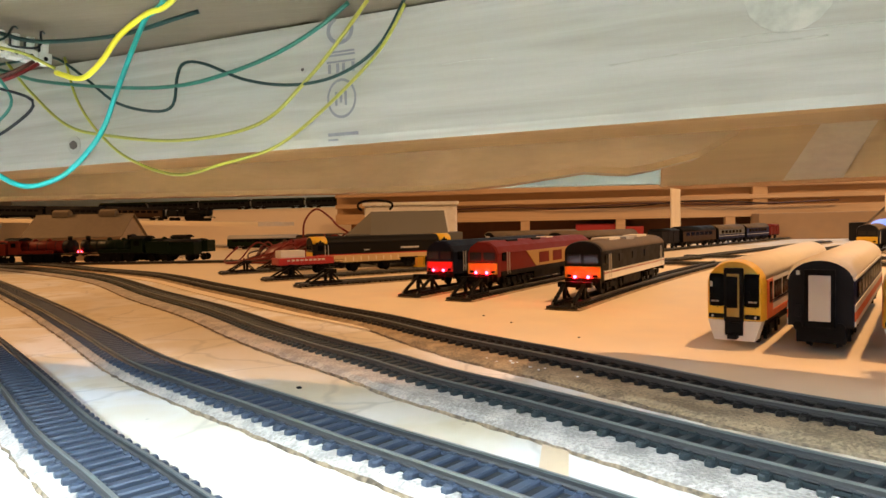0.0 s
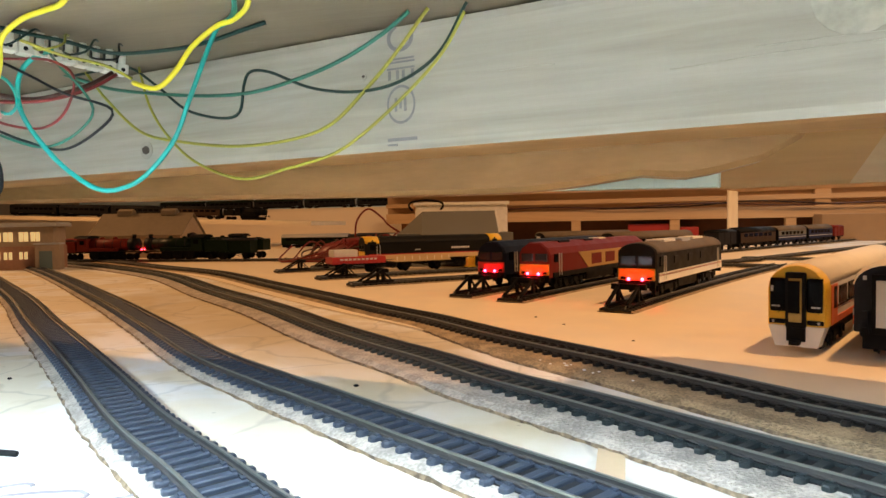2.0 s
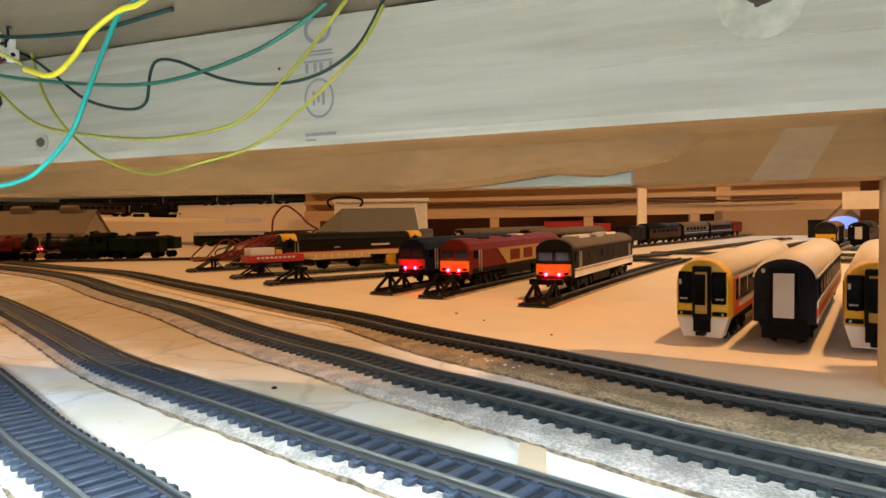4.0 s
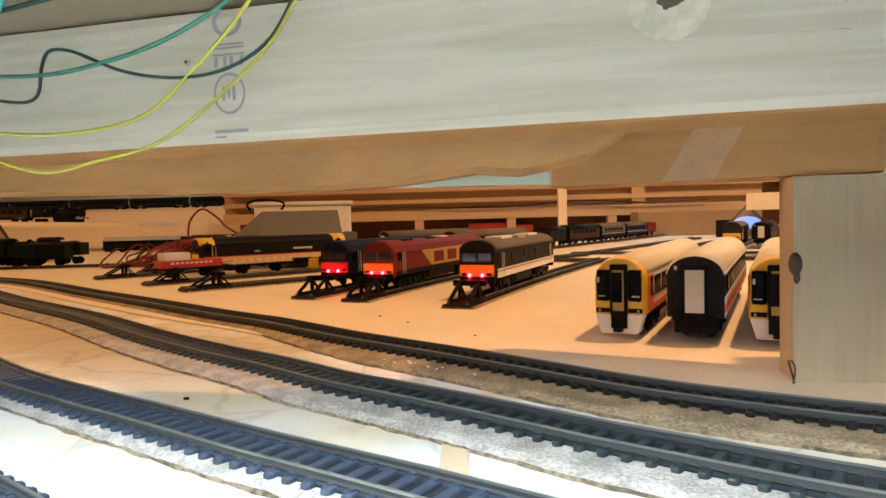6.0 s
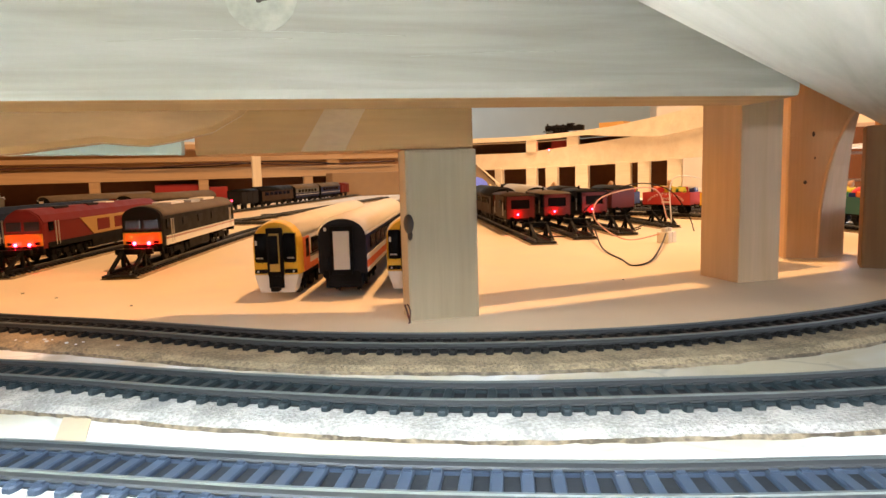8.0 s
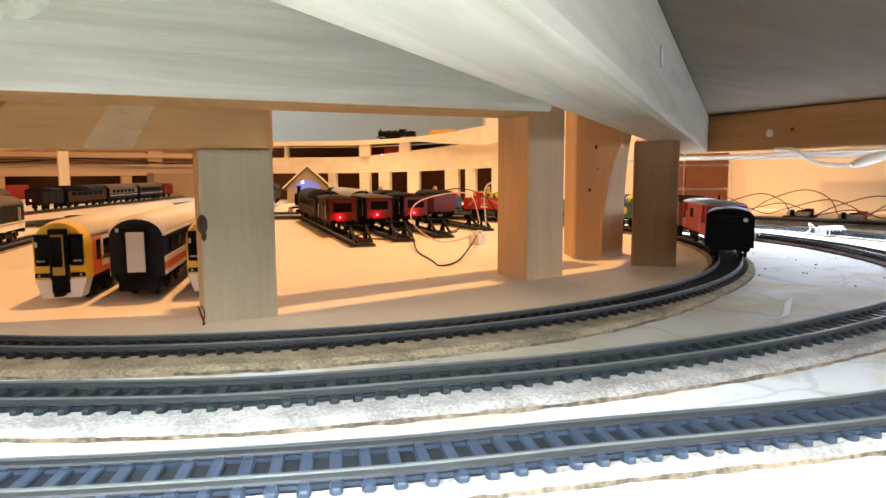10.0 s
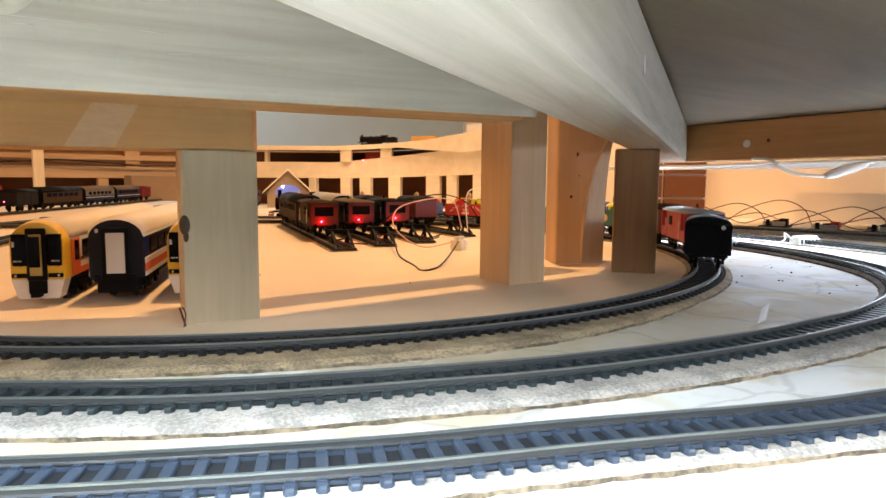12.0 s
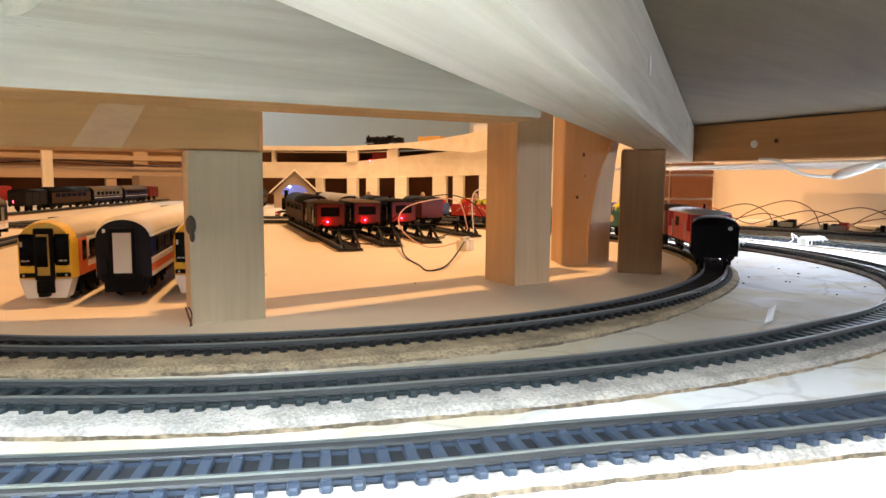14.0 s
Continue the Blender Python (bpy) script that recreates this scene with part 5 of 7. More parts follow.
def tank_loco(m, label):
    """Short red four-wheeled saddle engine."""
    t = thing("tank_locomotive", label, "model locomotive", "festive train", m)
    L = 0.098
    part("footplate", B(0.0, L, -0.0160, 0.0160, 0.0140, 0.0165, bev=0.0004), M_BLACK, t)
    part("saddle_tank", loft(bmesh.new(), arch(0.026, 0.0165, 0.0300, 0.0110, 10), [0.018, 0.066]), M_RED, t, "red saddle tank", True)
    bm = bmesh.new()
    cyl(bm, 0.0105, (0.004, 0, 0.0285), (0.020, 0, 0.0285), 22)
    part("smokebox", bm, M_BLACK, t, "black smokebox")
    bm = bmesh.new()
    cyl(bm, 0.0034, (0.011, 0, 0.0375), (0.011, 0, 0.0500), 14, 0.0030)
    cyl(bm, 0.0040, (0.011, 0, 0.0500), (0.011, 0, 0.0520), 14)
    part("chimney", bm, M_BLACK, t)
    bm = bmesh.new()
    cyl(bm, 0.0042, (0.043, 0, 0.0400), (0.043, 0, 0.0450), 14)
    ball(bm, 0.0042, (0.043, 0, 0.0450), seg=14)
    part("dome", bm, M_BRASS, t, "bright metal dome", True)
    part("cab_front", B(0.066, 0.0685, -0.0158, 0.0158, 0.0165, 0.0440), M_RED, t)
    part("cab_back", B(0.090, 0.0925, -0.0158, 0.0158, 0.0165, 0.0330), M_RED, t)
    part("cab_roof", loft(bmesh.new(), [(0.0170 * math.cos(math.pi * i / 10), 0.0438 + 0.0055 * math.sin(math.pi * i / 10)) for i in range(11)], [0.062, 0.0935]), M_BLACK, t, "black cab roof", True)
    for s in (-1, 1):
        part("cab_side", B(0.068, 0.0905, s * 0.0152 - 0.0006, s * 0.0152 + 0.0006, 0.0165, 0.0300), M_RED, t)
        bm = bmesh.new()
        cyl(bm, 0.0007, (0.0915, s * 0.015, 0.030), (0.0915, s * 0.015, 0.0445), 6)
        part("cab_pillar", bm, M_BLACK, t)
        part("name_panel", B(0.024, 0.060, s * 0.0131 - 0.0003, s * 0.0131 + 0.0003, 0.0195, 0.0295), M_GOLD, t)
        part("panel_face", B(0.0248, 0.0592, s * 0.0131 - 0.0005, s * 0.0131 + 0.0005, 0.0203, 0.0287), M_RED, t)
        label_text(t, "SANTA", 0.0052, 0.042, s * 0.0138, 0.0248, s, M_GOLD)
        label_text(t, "EXPRESS", 0.0052, 0.042, s * 0.0138, 0.0206, s, M_GOLD)
    for x, d in ((0.0, -1), (L, 1)):
        part("buffer_beam", B(*sorted((x, x + d * 0.0015)), -0.0160, 0.0160, 0.0095, 0.0165), M_RED, t)
        buffers(t, x + d * 0.0015, d, mat_=M_RED)
        part("coupling", B(*sorted((x, x + d * 0.0085)), -0.0020, 0.0020, 0.0080, 0.0100), M_BLACK, t)
    wheels(t, (0.030, 0.062), 0.0088, mat_=M_BLACK)
    part("cylinder", B(0.006, 0.018, -0.0150, 0.0150, 0.0068, 0.0120, bev=0.002), M_BLACK, t)
    return t


# ---------- yard sidings and what stands on them ----------
RH = 0.0074


def siding(name, x, y, ang, length, label, slab=True, base=0.003, seed=1, bend=0.0):
    a = radians(ang)
    pts = []
    n = 8
    for i in range(n + 1):
        s = length * i / n
        b = a + radians(bend) * i / n
        pts.append((x + s * math.cos((a + b) / 2), y + s * math.sin((a + b) / 2)))
    return track(name, pts, label, 0.0165, 0.0165, base=base, seed=seed, group="yard sidings", cork_edge=0.0002)


SID = ((0.029, 0.582, 70), (0.085, 0.551, 70), (0.183, 0.4925, 70))
for i, (x, y, a) in enumerate(SID):
    siding("siding_track", x, y, a, 0.62, "dead-end storage siding on a thin cork strip", seed=20 + i, bend=-6)
    buffer_stop(put(x + 0.004 * math.cos(radians(a)), y + 0.004 * math.sin(radians(a)), a, RH - 0.0027 + 0.0012))


def along(s, d):
    x, y, a = s
    return x + d * math.cos(radians(a)), y + d * math.sin(radians(a)), a - 0.5


x, y, a = along(SID[2], 0.052)
diesel(put(x, y, a, RH), "charcoal and white electric locomotive with orange ends and a red glow", 0.234, M_CHAR, M_BROWNR, M_ORANGEY,
       ((0.0150, 0.0232, M_WHITE), (0.0205, 0.0220, M_RED)), axles=2, windows=3, base=0.0145,
       gear=((0.05, 0.085, 0.009, 0.0014, M_CREAM), (0.10, 0.13, 0.011, 0.0012, M_GREYP), (0.15, 0.19, 0.008, 0.0016, M_CREAM)), roof_h=0.0095, shoulder=0.0410)
x, y, a = along(SID[1], 0.050)
diesel(put(x, y, a, RH), "maroon heavy diesel locomotive with a gold band and red tail light", 0.280, M_MAROON, M_MAROON, M_ORANGEY,
       ((0.0140, 0.0190, M_BLACK),), roof_h=0.0125, shoulder=0.0385, base=0.0140, angular=True, gear=((0.040, 0.066, 0.0085, -0.0005, M_DARK), (0.105, 0.128, 0.0085, -0.0005, M_DARK), (0.150, 0.170, 0.007, -0.0004, M_CREAM)))
lo = [o for o in bpy.data.objects if o.name.startswith("diesel_locomotive") and not o.parent][-1]
for s_ in (-1, 1):
    bm = bmesh.new()
    yb = s_ * 0.0362 / 2
    ring = [[bm.verts.new((x, yb + d * s_, z)) for x, z in ((0.092, 0.0195), (0.274, 0.0195), (0.274, 0.0375), (0.066, 0.0375))] for d in (-0.0004, 0.0007)]
    for i in range(4):
        bm.faces.new((ring[0][i], ring[0][(i + 1) % 4], ring[1][(i + 1) % 4], ring[1][i]))
    bm.faces.new(ring[0])
    bm.faces.new(ring[1])
    bmesh.ops.recalc_face_normals(bm, faces=bm.faces)
    part("flash", bm, M_GOLD, lo, "broad gold side flash")
    for k in range(4):
        bm = bmesh.new()
        side_rect(bm, 0.100 + k * 0.040, 0.128 + k * 0.040, 0.0225, 0.0345, 0.0362, s_, 0.0010)
        part("grille", bm, M_MAROON, lo)
x, y, a = along(SID[0], 0.060)
# front panel coloured red to carry the tail light's glow on yellow-orange
diesel(put(x, y, a, RH), "dark navy heavy diesel locomotive with a glowing red tail light", 0.280, M_NAVY, M_NAVY, M_WRED, (), roof_h=0.0125, shoulder=0.0385, base=0.0140, angular=True)
lo = [o for o in bpy.data.objects if o.name.startswith("diesel_locomotive") and not o.parent][-1]
bar_text(lo, 0.034, 0.0364, -1, 0.0330, 1, 0.006, M_LGREY, 0.0060)
bar_text(lo, 0.020, 0.0364, -1, 0.0215, 2, 0.008, M_LGREY, 0.0012)

# sidings that end beside the outer loop, seen side-on
SIDL = ((-0.136, 0.682, 43), (-0.223, 0.768, 43), (-0.356, 0.887, 43))
for i, (x, y, a) in enumerate(SIDL):
    siding("siding_track", x, y, a, 0.75, "dead-end siding beside the loop", seed=30 + i)
    buffer_stop(put(x + 0.01, y + 0.009, a, RH - 0.0015))
siding("siding_track", -0.34, 0.985, 43, 0.8, "dead-end siding beside the loop", seed=36)
buffer_stop(put(-0.335, 0.99, 43, RH - 0.0015))
diesel(put(-0.217, 0.914, 39.0, RH), "charcoal express diesel locomotive with yellow cabs and a tan lower band", 0.246, M_CHAR, M_CHAR, M_YELLOW,
       ((0.0145, 0.0215, M_WCREAM), (0.0215, 0.0230, M_WRED)), tail=False, ends_yellow=True, base=0.0135)
lo = [o for o in bpy.data.objects if o.name.startswith("diesel_locomotive") and not o.parent][-1]
bar_text(lo, 0.150, 0.0364, -1, 0.0305, 8, 0.034, M_WHITE, 0.0030)
bar_text(lo, 0.085, 0.0364, -1, 0.0285, 3, 0.010, M_LGREY, 0.0018)
t = thing("low_wagon", "red low-sided goods wagon parked by a buffer stop", "model wagon", "", put(-0.222, 0.802, 43, RH))
chassis(t, 0.082)
part("body", B(0, 0.082, -0.0165, 0.0165, 0.0140, 0.0240, bev=0.0006), M_RED, t)
bar_text(t, 0.012, 0.033, -1, 0.0205, 9, 0.058, M_LGREY, 0.0026)
part("load", B(0.004, 0.040, -0.013, 0.013, 0.0238, 0.0345, bev=0.002), M_LGREY, t, "grey crated load")
t = thing("flat_wagon", "pale flat wagon with stakes beside the express locomotive", "model wagon", "", put(-0.152, 0.868, 43, RH))
chassis(t, 0.096)
part("deck", B(0, 0.096, -0.0160, 0.0160, 0.0140, 0.0160), M_WCREAM, t)
part("side_rail", B(0.002, 0.094, -0.0162, -0.0152, 0.0160, 0.0200), M_WCREAM, t)
for k in range(8):
    part("stake", B(0.004 + k * 0.0125, 0.0052 + k * 0.0125, -0.0164, -0.0154, 0.0160, 0.0218), M_CREAM, t)
t = thing("yard_trolley", "small yellow loading trolley on the yard", "model trolley", "", put(-0.055, 0.955, 43, 0.0014))
part("frame", B(0, 0.014, -0.007, 0.007, 0.006, 0.009, bev=0.0006), M_YELLOW, t)
for k in range(4):
    part("slat", B(0.001 + k * 0.0035, 0.0022 + k * 0.0035, -0.0075, -0.0063, 0.009, 0.024), M_YELLOW, t)
part("load", B(0.002, 0.012, -0.005, 0.005, 0.009, 0.021, bev=0.001), M_ORANGEY, t)
wheels(t, (0.003, 0.011), 0.003, 0.005, M_BLACK)

# multiple units near the square post
railcar(put(0.2830, 0.3360, 65) @ Matrix.Diagonal((1, 0.83, 1.04, 1)), "yellow-nosed multiple unit with cream roof and white skirt")
coach(put(0.3225, 0.3190, 65, 0.0036) @ Matrix.Diagonal((1, 0.86, 1.03, 1)), "blue-grey express coach with dark end and white corridor door", M_COACHBLUE, M_CREAM, None, ((0.0136, 0.0165, M_WHITE), (0.0165, 0.0212, M_REDO), (0.0212, 0.0246, M_WHITE), (0.0372, 0.0384, M_WHITE)), end=M_DARK, group="yard multiple units", nwin=9)
railcar(put(0.3625, 0.3043, 65) @ Matrix.Diagonal((1, 0.83, 1.04, 1)), "yellow-nosed multiple unit mostly hidden behind the square post")

# brake vans and coaches on three short sidings inside the loop
VAN = ((0.583, 0.497, 72), (0.645, 0.512, 72), (0.708, 0.520, 72))
for i, (x, y, a) in enumerate(VAN):
    siding("siding_track", x, y, a, 0.45, "short siding with tangled feed wires", seed=40 + i, bend=0)
    buffer_stop(put(x + 0.003, y + 0.004, a, RH - 0.0015))
cols = ((M_VANBR, M_VANRED, M_VANBR, "brown brake van with red veranda end and glowing lamp"), (M_DARK, M_VANRED, M_BROWNR, "grey-roofed brake van with bright red end"), (M_BLACK, M_VANRED, M_BLACK, "black brake van with red end and tail lamp"))
for (x, y, a), (b, e, rf, lb) in zip(VAN, cols):
    brake_van(put(x + 0.116 * math.cos(radians(a)), y + 0.116 * math.sin(radians(a)), a, RH), lb, b, e, rf)
x, y, a = VAN[0]
coach(put(x + 0.228 * math.cos(radians(a)), y + 0.228 * math.sin(radians(a)), a, RH), "dark brown parcels coach behind the brake van", M_VANBR, M_DARK, end=M_BLACK, L=0.20, door=False, nwin=6, group="parked coaches")
x, y, a = VAN[1]
coach(put(x + 0.228 * math.cos(radians(a)), y + 0.228 * math.sin(radians(a)), a, RH), "dark coach with grey roof behind the brake van", M_DARK, M_GREYP, end=M_BLACK, L=0.20, door=False, nwin=6, group="parked coaches")
x, y, a = VAN[2]
box_van(put(x + 0.228 * math.cos(radians(a)), y + 0.228 * math.sin(radians(a)), a, RH), "dark covered van behind the brake van", M_DARK, M_DARK, group="parked coaches")
siding("siding_track", 0.808, 0.560, 76, 0.26, "empty siding with a buffer stop and loose wires", seed=44)
buffer_stop(put(0.811, 0.566, 76, RH - 0.0015))
box_van(put(0.838, 0.690, 76, RH), "dark red van on the inner siding", M_VANRED, M_DARK, group="parked coaches")

# ---------- festive train on the loop, its tail rounding the far curve ----------
def on_loop(s):
    """Place on the round part of the inner loop, s metres past its tail; heading back towards the tail."""
    a = radians(-50) + s / R1
    return C1.x + R1 * math.cos(a), C1.y + R1 * math.sin(a), math.degrees(a) + 90


def set_on_loop(s0, L):
    x0, y0, _ = on_loop(s0 + L)
    x1, y1, _ = on_loop(s0)
    return put(x0, y0, math.degrees(math.atan2(y1 - y0, x1 - x0)), RH)


P0 = -0.112
box_van(set_on_loop(P0, 0.080) @ Matrix.Diagonal((1, 1, 0.90, 1)), "black tail van of the festive train with pale markings", M_BLACK, M_BLACK)
tail = [o for o in bpy.data.objects if o.name.startswith("goods_van") and not o.parent][-1]
for k in range(3):
    bm = bmesh.new()
    side_rect(bm, 0.022 + k * 0.013, 0.029 + k * 0.013, 0.0225, 0.0285, 0.0345, -1, 0.0004)
    side_rect(bm, 0.022 + k * 0.013, 0.029 + k * 0.013, 0.0225, 0.0285, 0.0345, 1, 0.0004)
    part("marking", bm, M_LGREY, tail)
bm = bmesh.new()
cyl(bm, 0.0018, (0.0805, 0.011, 0.0385), (0.0815, 0.011, 0.0385), 10)
part("lamp", bm, M_LGREY, tail)
brake_van(set_on_loop(P0 + 0.098, 0.100), "bright red brake van with a silvery roof on the loop", M_WRED, M_WRED, M_GREYP, lamp=False, group="festive train")
box_van(set_on_loop(P0 + 0.216, 0.080), "brown van with a pale leaping deer emblem", M_WBROWN, M_VANBR, emblem=M_WCREAM)
open_wagon(set_on_loop(P0 + 0.314, 0.078), "dark teal open wagon heaped with bright sacks", M_WTEAL, None, 3, M_WCREAM, sack=True)
open_wagon(set_on_loop(P0 + 0.412, 0.078), "green open wagon full of toy presents with festive lettering", M_WGREEN, "2017", 4, M_CREAM)
open_wagon(set_on_loop(P0 + 0.510, 0.078), "yellow open wagon full of toy presents with festive lettering", M_WYEL, "2018", 5, M_VANBR)
open_wagon(set_on_loop(P0 + 0.608, 0.078), "red open wagon full of toy presents with festive lettering", M_WRED, "2019", 6, M_CREAM)
open_wagon(set_on_loop(P0 + 0.706, 0.078), "blue open wagon full of toy presents with festive lettering", M_BLUE, "2020", 7, M_CREAM)
open_wagon(set_on_loop(P0 + 0.804, 0.078), "tan open wagon full of toy presents", M_WCREAM, None, 8)
tank_loco(set_on_loop(P0 + 0.902, 0.098), "red saddle tank engine with gold lettering and brass dome")


# ---------- buildings on the layout ----------
def gable(name, m, L, w, eave, ridge, wall, roof, label, over=0.006, lights=0):
    """Small model building: walls with gables, a pitched roof in two slabs and a ridge."""
    t = thing(name, label, "model building", "", m)
    prof = [(-w / 2, 0), (w / 2, 0), (w / 2, eave), (0, ridge - 0.003), (-w / 2, eave)]
    part("wall", loft(bmesh.new(), prof, [0, L]), wall, t)
    for s in (-1, 1):
        e = s * (w / 2 + over)
        ze = eave - over * (ridge - eave) / (w / 2)
        part("roof", loft(bmesh.new(), [(0, ridge), (e, ze), (e, ze - 0.002), (0, ridge - 0.003)], [-over, L + over]), roof, t)
    for k in range(lights):
        x = L * (k + 0.5) / lights
        r = part("roof_vent", loft(bmesh.new(), [(-0.012, ridge - 0.006), (0.012, ridge - 0.006), (0.012, ridge + 0.006), (0, ridge + 0.012), (-0.012, ridge + 0.006)], [x - 0.02, x + 0.02]), roof, t)
    return t


# engine shed beside the far left curve
t = gable("engine_shed", put(-1.16, 1.40, 14), 0.235, 0.15, 0.064, 0.118, M_STONE, M_ROOFTILE, "brown stone engine shed with ridge vents", lights=2)
part("arch_doorway", loft(bmesh.new(), [(0.05 * math.cos(math.pi * i / 10), 0.03 + 0.035 * math.sin(math.pi * i / 10)) for i in range(11)] + [(-0.05, 0.0), (0.05, 0.0)], [0.2345, 0.2362]), M_NAVY, t, "dim blue arched doorway")

# signal box with lit windows
t = thing("signal_box", "brick and cream signal box with warm lit windows", "model building", "", put(-1.006, 0.925, 28) @ Matrix.Diagonal((0.80, 0.82, 1.03, 1)))
part("base", B(0, 0.150, 0, 0.09, 0, 0.045, bev=0.0008), M_BRICK, t)
part("cabin", B(0.002, 0.148, 0.002, 0.088, 0.045, 0.082, bev=0.0008), M_STONE, t)
part("roof", B(-0.010, 0.160, -0.012, 0.10, 0.082, 0.090, bev=0.002), M_GREYP, t)
part("annex", B(0.118, 0.172, -0.034, 0.0, 0, 0.048, bev=0.0008), M_STONE, t)
part("annex_roof", B(0.116, 0.174, -0.037, 0.0, 0.048, 0.051, bev=0.0006), M_GREYP, t)
part("door", B(0.128, 0.156, -0.0352, -0.0338, 0.0, 0.036), M_DOORGR, t, "grey-green double door")
for k in range(4):
    x = 0.012 + k * 0.026 + (0.008 if k > 1 else 0)
    w_ = part("window", B(x, x + 0.009, -0.0006, 0.003, 0.054, 0.072), M_WARMWIN, t, "warm lit window")
    w_ = part("window", B(x + 0.011, x + 0.020, -0.0006, 0.003, 0.054, 0.072), M_WARMWIN, t)
    if k < 3:
        part("window", B(x, x + 0.007, -0.0016, 0.001, 0.020, 0.034), M_WARMWIN, t)
        part("window", B(x + 0.011, x + 0.018, -0.0016, 0.001, 0.020, 0.034), M_WARMWIN, t)

# grey shed with a sloping front behind the express locomotive
t = thing("goods_shed", "grey card goods shed with a long sloping roof", "model building", "", put(-0.213, 1.085, 16) @ Matrix.Diagonal((1.08, 1, 1, 1)))
part("wall", loft(bmesh.new(), [(-0.055, 0), (0.06, 0), (0.06, 0.060), (-0.055, 0.060)], [0, 0.190]), M_SHEDGREY, t)
part("roof", loft(bmesh.new(), [(-0.062, 0.058), (0.062, 0.058), (0.062, 0.1005), (0.020, 0.1005)], [-0.004, 0.040, 0.166], [(1, 0.02, 0.0568), (1, 1, 0), (1, 1, 0)]), M_SHEDGREY, t)
part("end_board", loft(bmesh.new(), [(-0.062, 0.05), (0.062, 0.05), (0.062, 0.1015), (0.020, 0.1015)], [0.166, 0.169]), M_LGREY, t)
handle = [(-0.098 + (x + 0.10) * 0.68 - 0.095, y, 0.104 + (z - 0.10) * 0.75) for x, y, z in ((-0.135, 1.18, 0.100), (-0.146, 1.178, 0.112), (-0.137, 1.178, 0.122), (-0.10, 1.186, 0.127), (-0.058, 1.196, 0.122), (-0.050, 1.20, 0.112), (-0.060, 1.20, 0.101))]
wire("carry_handle", handle, 0.0023, M_BLACK, "black carrying handle of a clear storage box", category="handle")
t = thing("storage_box", "cloudy plastic storage box behind the goods shed", "storage box", "", put(-0.27, 1.36, 14))
part("tub", B(0, 0.21, 0, 0.16, 0.0015, 0.118, bev=0.006), M_CLEARP, t)
part("lid", B(-0.004, 0.214, -0.004, 0.164, 0.118, 0.126, bev=0.003), M_CLEARP, t)

# gabled shed with a blue lamp at the back of the yard
t = gable("lamp_shed", put(1.034, 1.585, 64), 0.07, 0.112, 0.044, 0.104, M_STONE, M_ROOFTILE, "small gabled shed lit blue inside")
part("glow_opening", loft(bmesh.new(), [(0.036 * math.cos(math.pi * i / 10), 0.036 + 0.028 * math.sin(math.pi * i / 10)) for i in range(11)], [-0.0012, 0.002]), M_BLUELED, t, "blue-lit opening")
part("lamp", ball(bmesh.new(), 0.0035, (-0.004, 0.014, 0.058)), M_WHITELED, t, "white lamp")
for s_ in (-1, 1):
    part("bargeboard", loft(bmesh.new(), [(0, 0.108), (s_ * 0.0685, 0.0435), (s_ * 0.0685, 0.0385), (0, 0.102)], [-0.0085, -0.006]), M_SHELF, t, "pale bargeboard")

# second gabled shed with a bright blue-lit arch
t = gable("lamp_shed", put(1.070, 2.030, 62), 0.10, 0.108, 0.046, 0.104, M_STONE, M_ROOFTILE, "brown gabled shed with a blue-lit arched opening")
part("glow_opening", loft(bmesh.new(), [(0.040, 0.026), (-0.040, 0.026)] + [(-0.040 * math.cos(math.pi * i / 10), 0.044 + 0.020 * math.sin(math.pi * i / 10)) for i in range(11)], [-0.0012, 0.002]), M_BLUEGLOW, t, "bright blue-lit arch")
part("side_wall", B(-0.004, 0.10, 0.0545, 0.092, 0.0, 0.054, bev=0.002), M_CHAR, t)

# ---------- farther trains ----------
x0, y0, h = 0.372, 1.480, 58.0
dx, dy = math.cos(radians(h)), math.sin(radians(h))
siding("siding_track", x0 - 0.2 * dx, y0 - 0.2 * dy, h, 1.3, "long back siding across the yard", seed=60)
box_van(put(x0, y0, h, RH), "dark brake coach at the end of the far train", M_DARK, M_BLACK, L=0.09, group="far train", planks=False)
coach(put(x0 + 0.11 * dx, y0 + 0.11 * dy, h, RH), "dark brown coach in the far train", M_VANBR, M_BLACK, end=M_BLACK, group="far train", L=0.20, nwin=6)
coach(put(x0 + 0.33 * dx, y0 + 0.33 * dy, h, RH), "dull grey and dark blue coach in the far train", M_COACHBLUE, M_BROWNR, M_SHEDGREY, ((0.0198, 0.0212, M_LGREY),), group="far train", L=0.19, nwin=6)
coach(put(x0 + 0.54 * dx, y0 + 0.54 * dy, h, RH), "dark blue coach with a pale line in the far train", M_COACHBLUE, M_BROWNR, None, ((0.0198, 0.0212, M_LGREY),), group="far train", L=0.19, nwin=6)
box_van(put(x0 + 0.75 * dx, y0 + 0.75 * dy, h, RH), "dark red van at the head of the far train", M_MAROON, M_MAROON, L=0.085, group="far train", planks=False)
bm = bmesh.new()
ball(bm, 0.0012, (0.362, 1.432, 0.030))
tagged(part("signal_lamp", bm, M_TAIL), "small red signal lamp by the far train", "lamp")

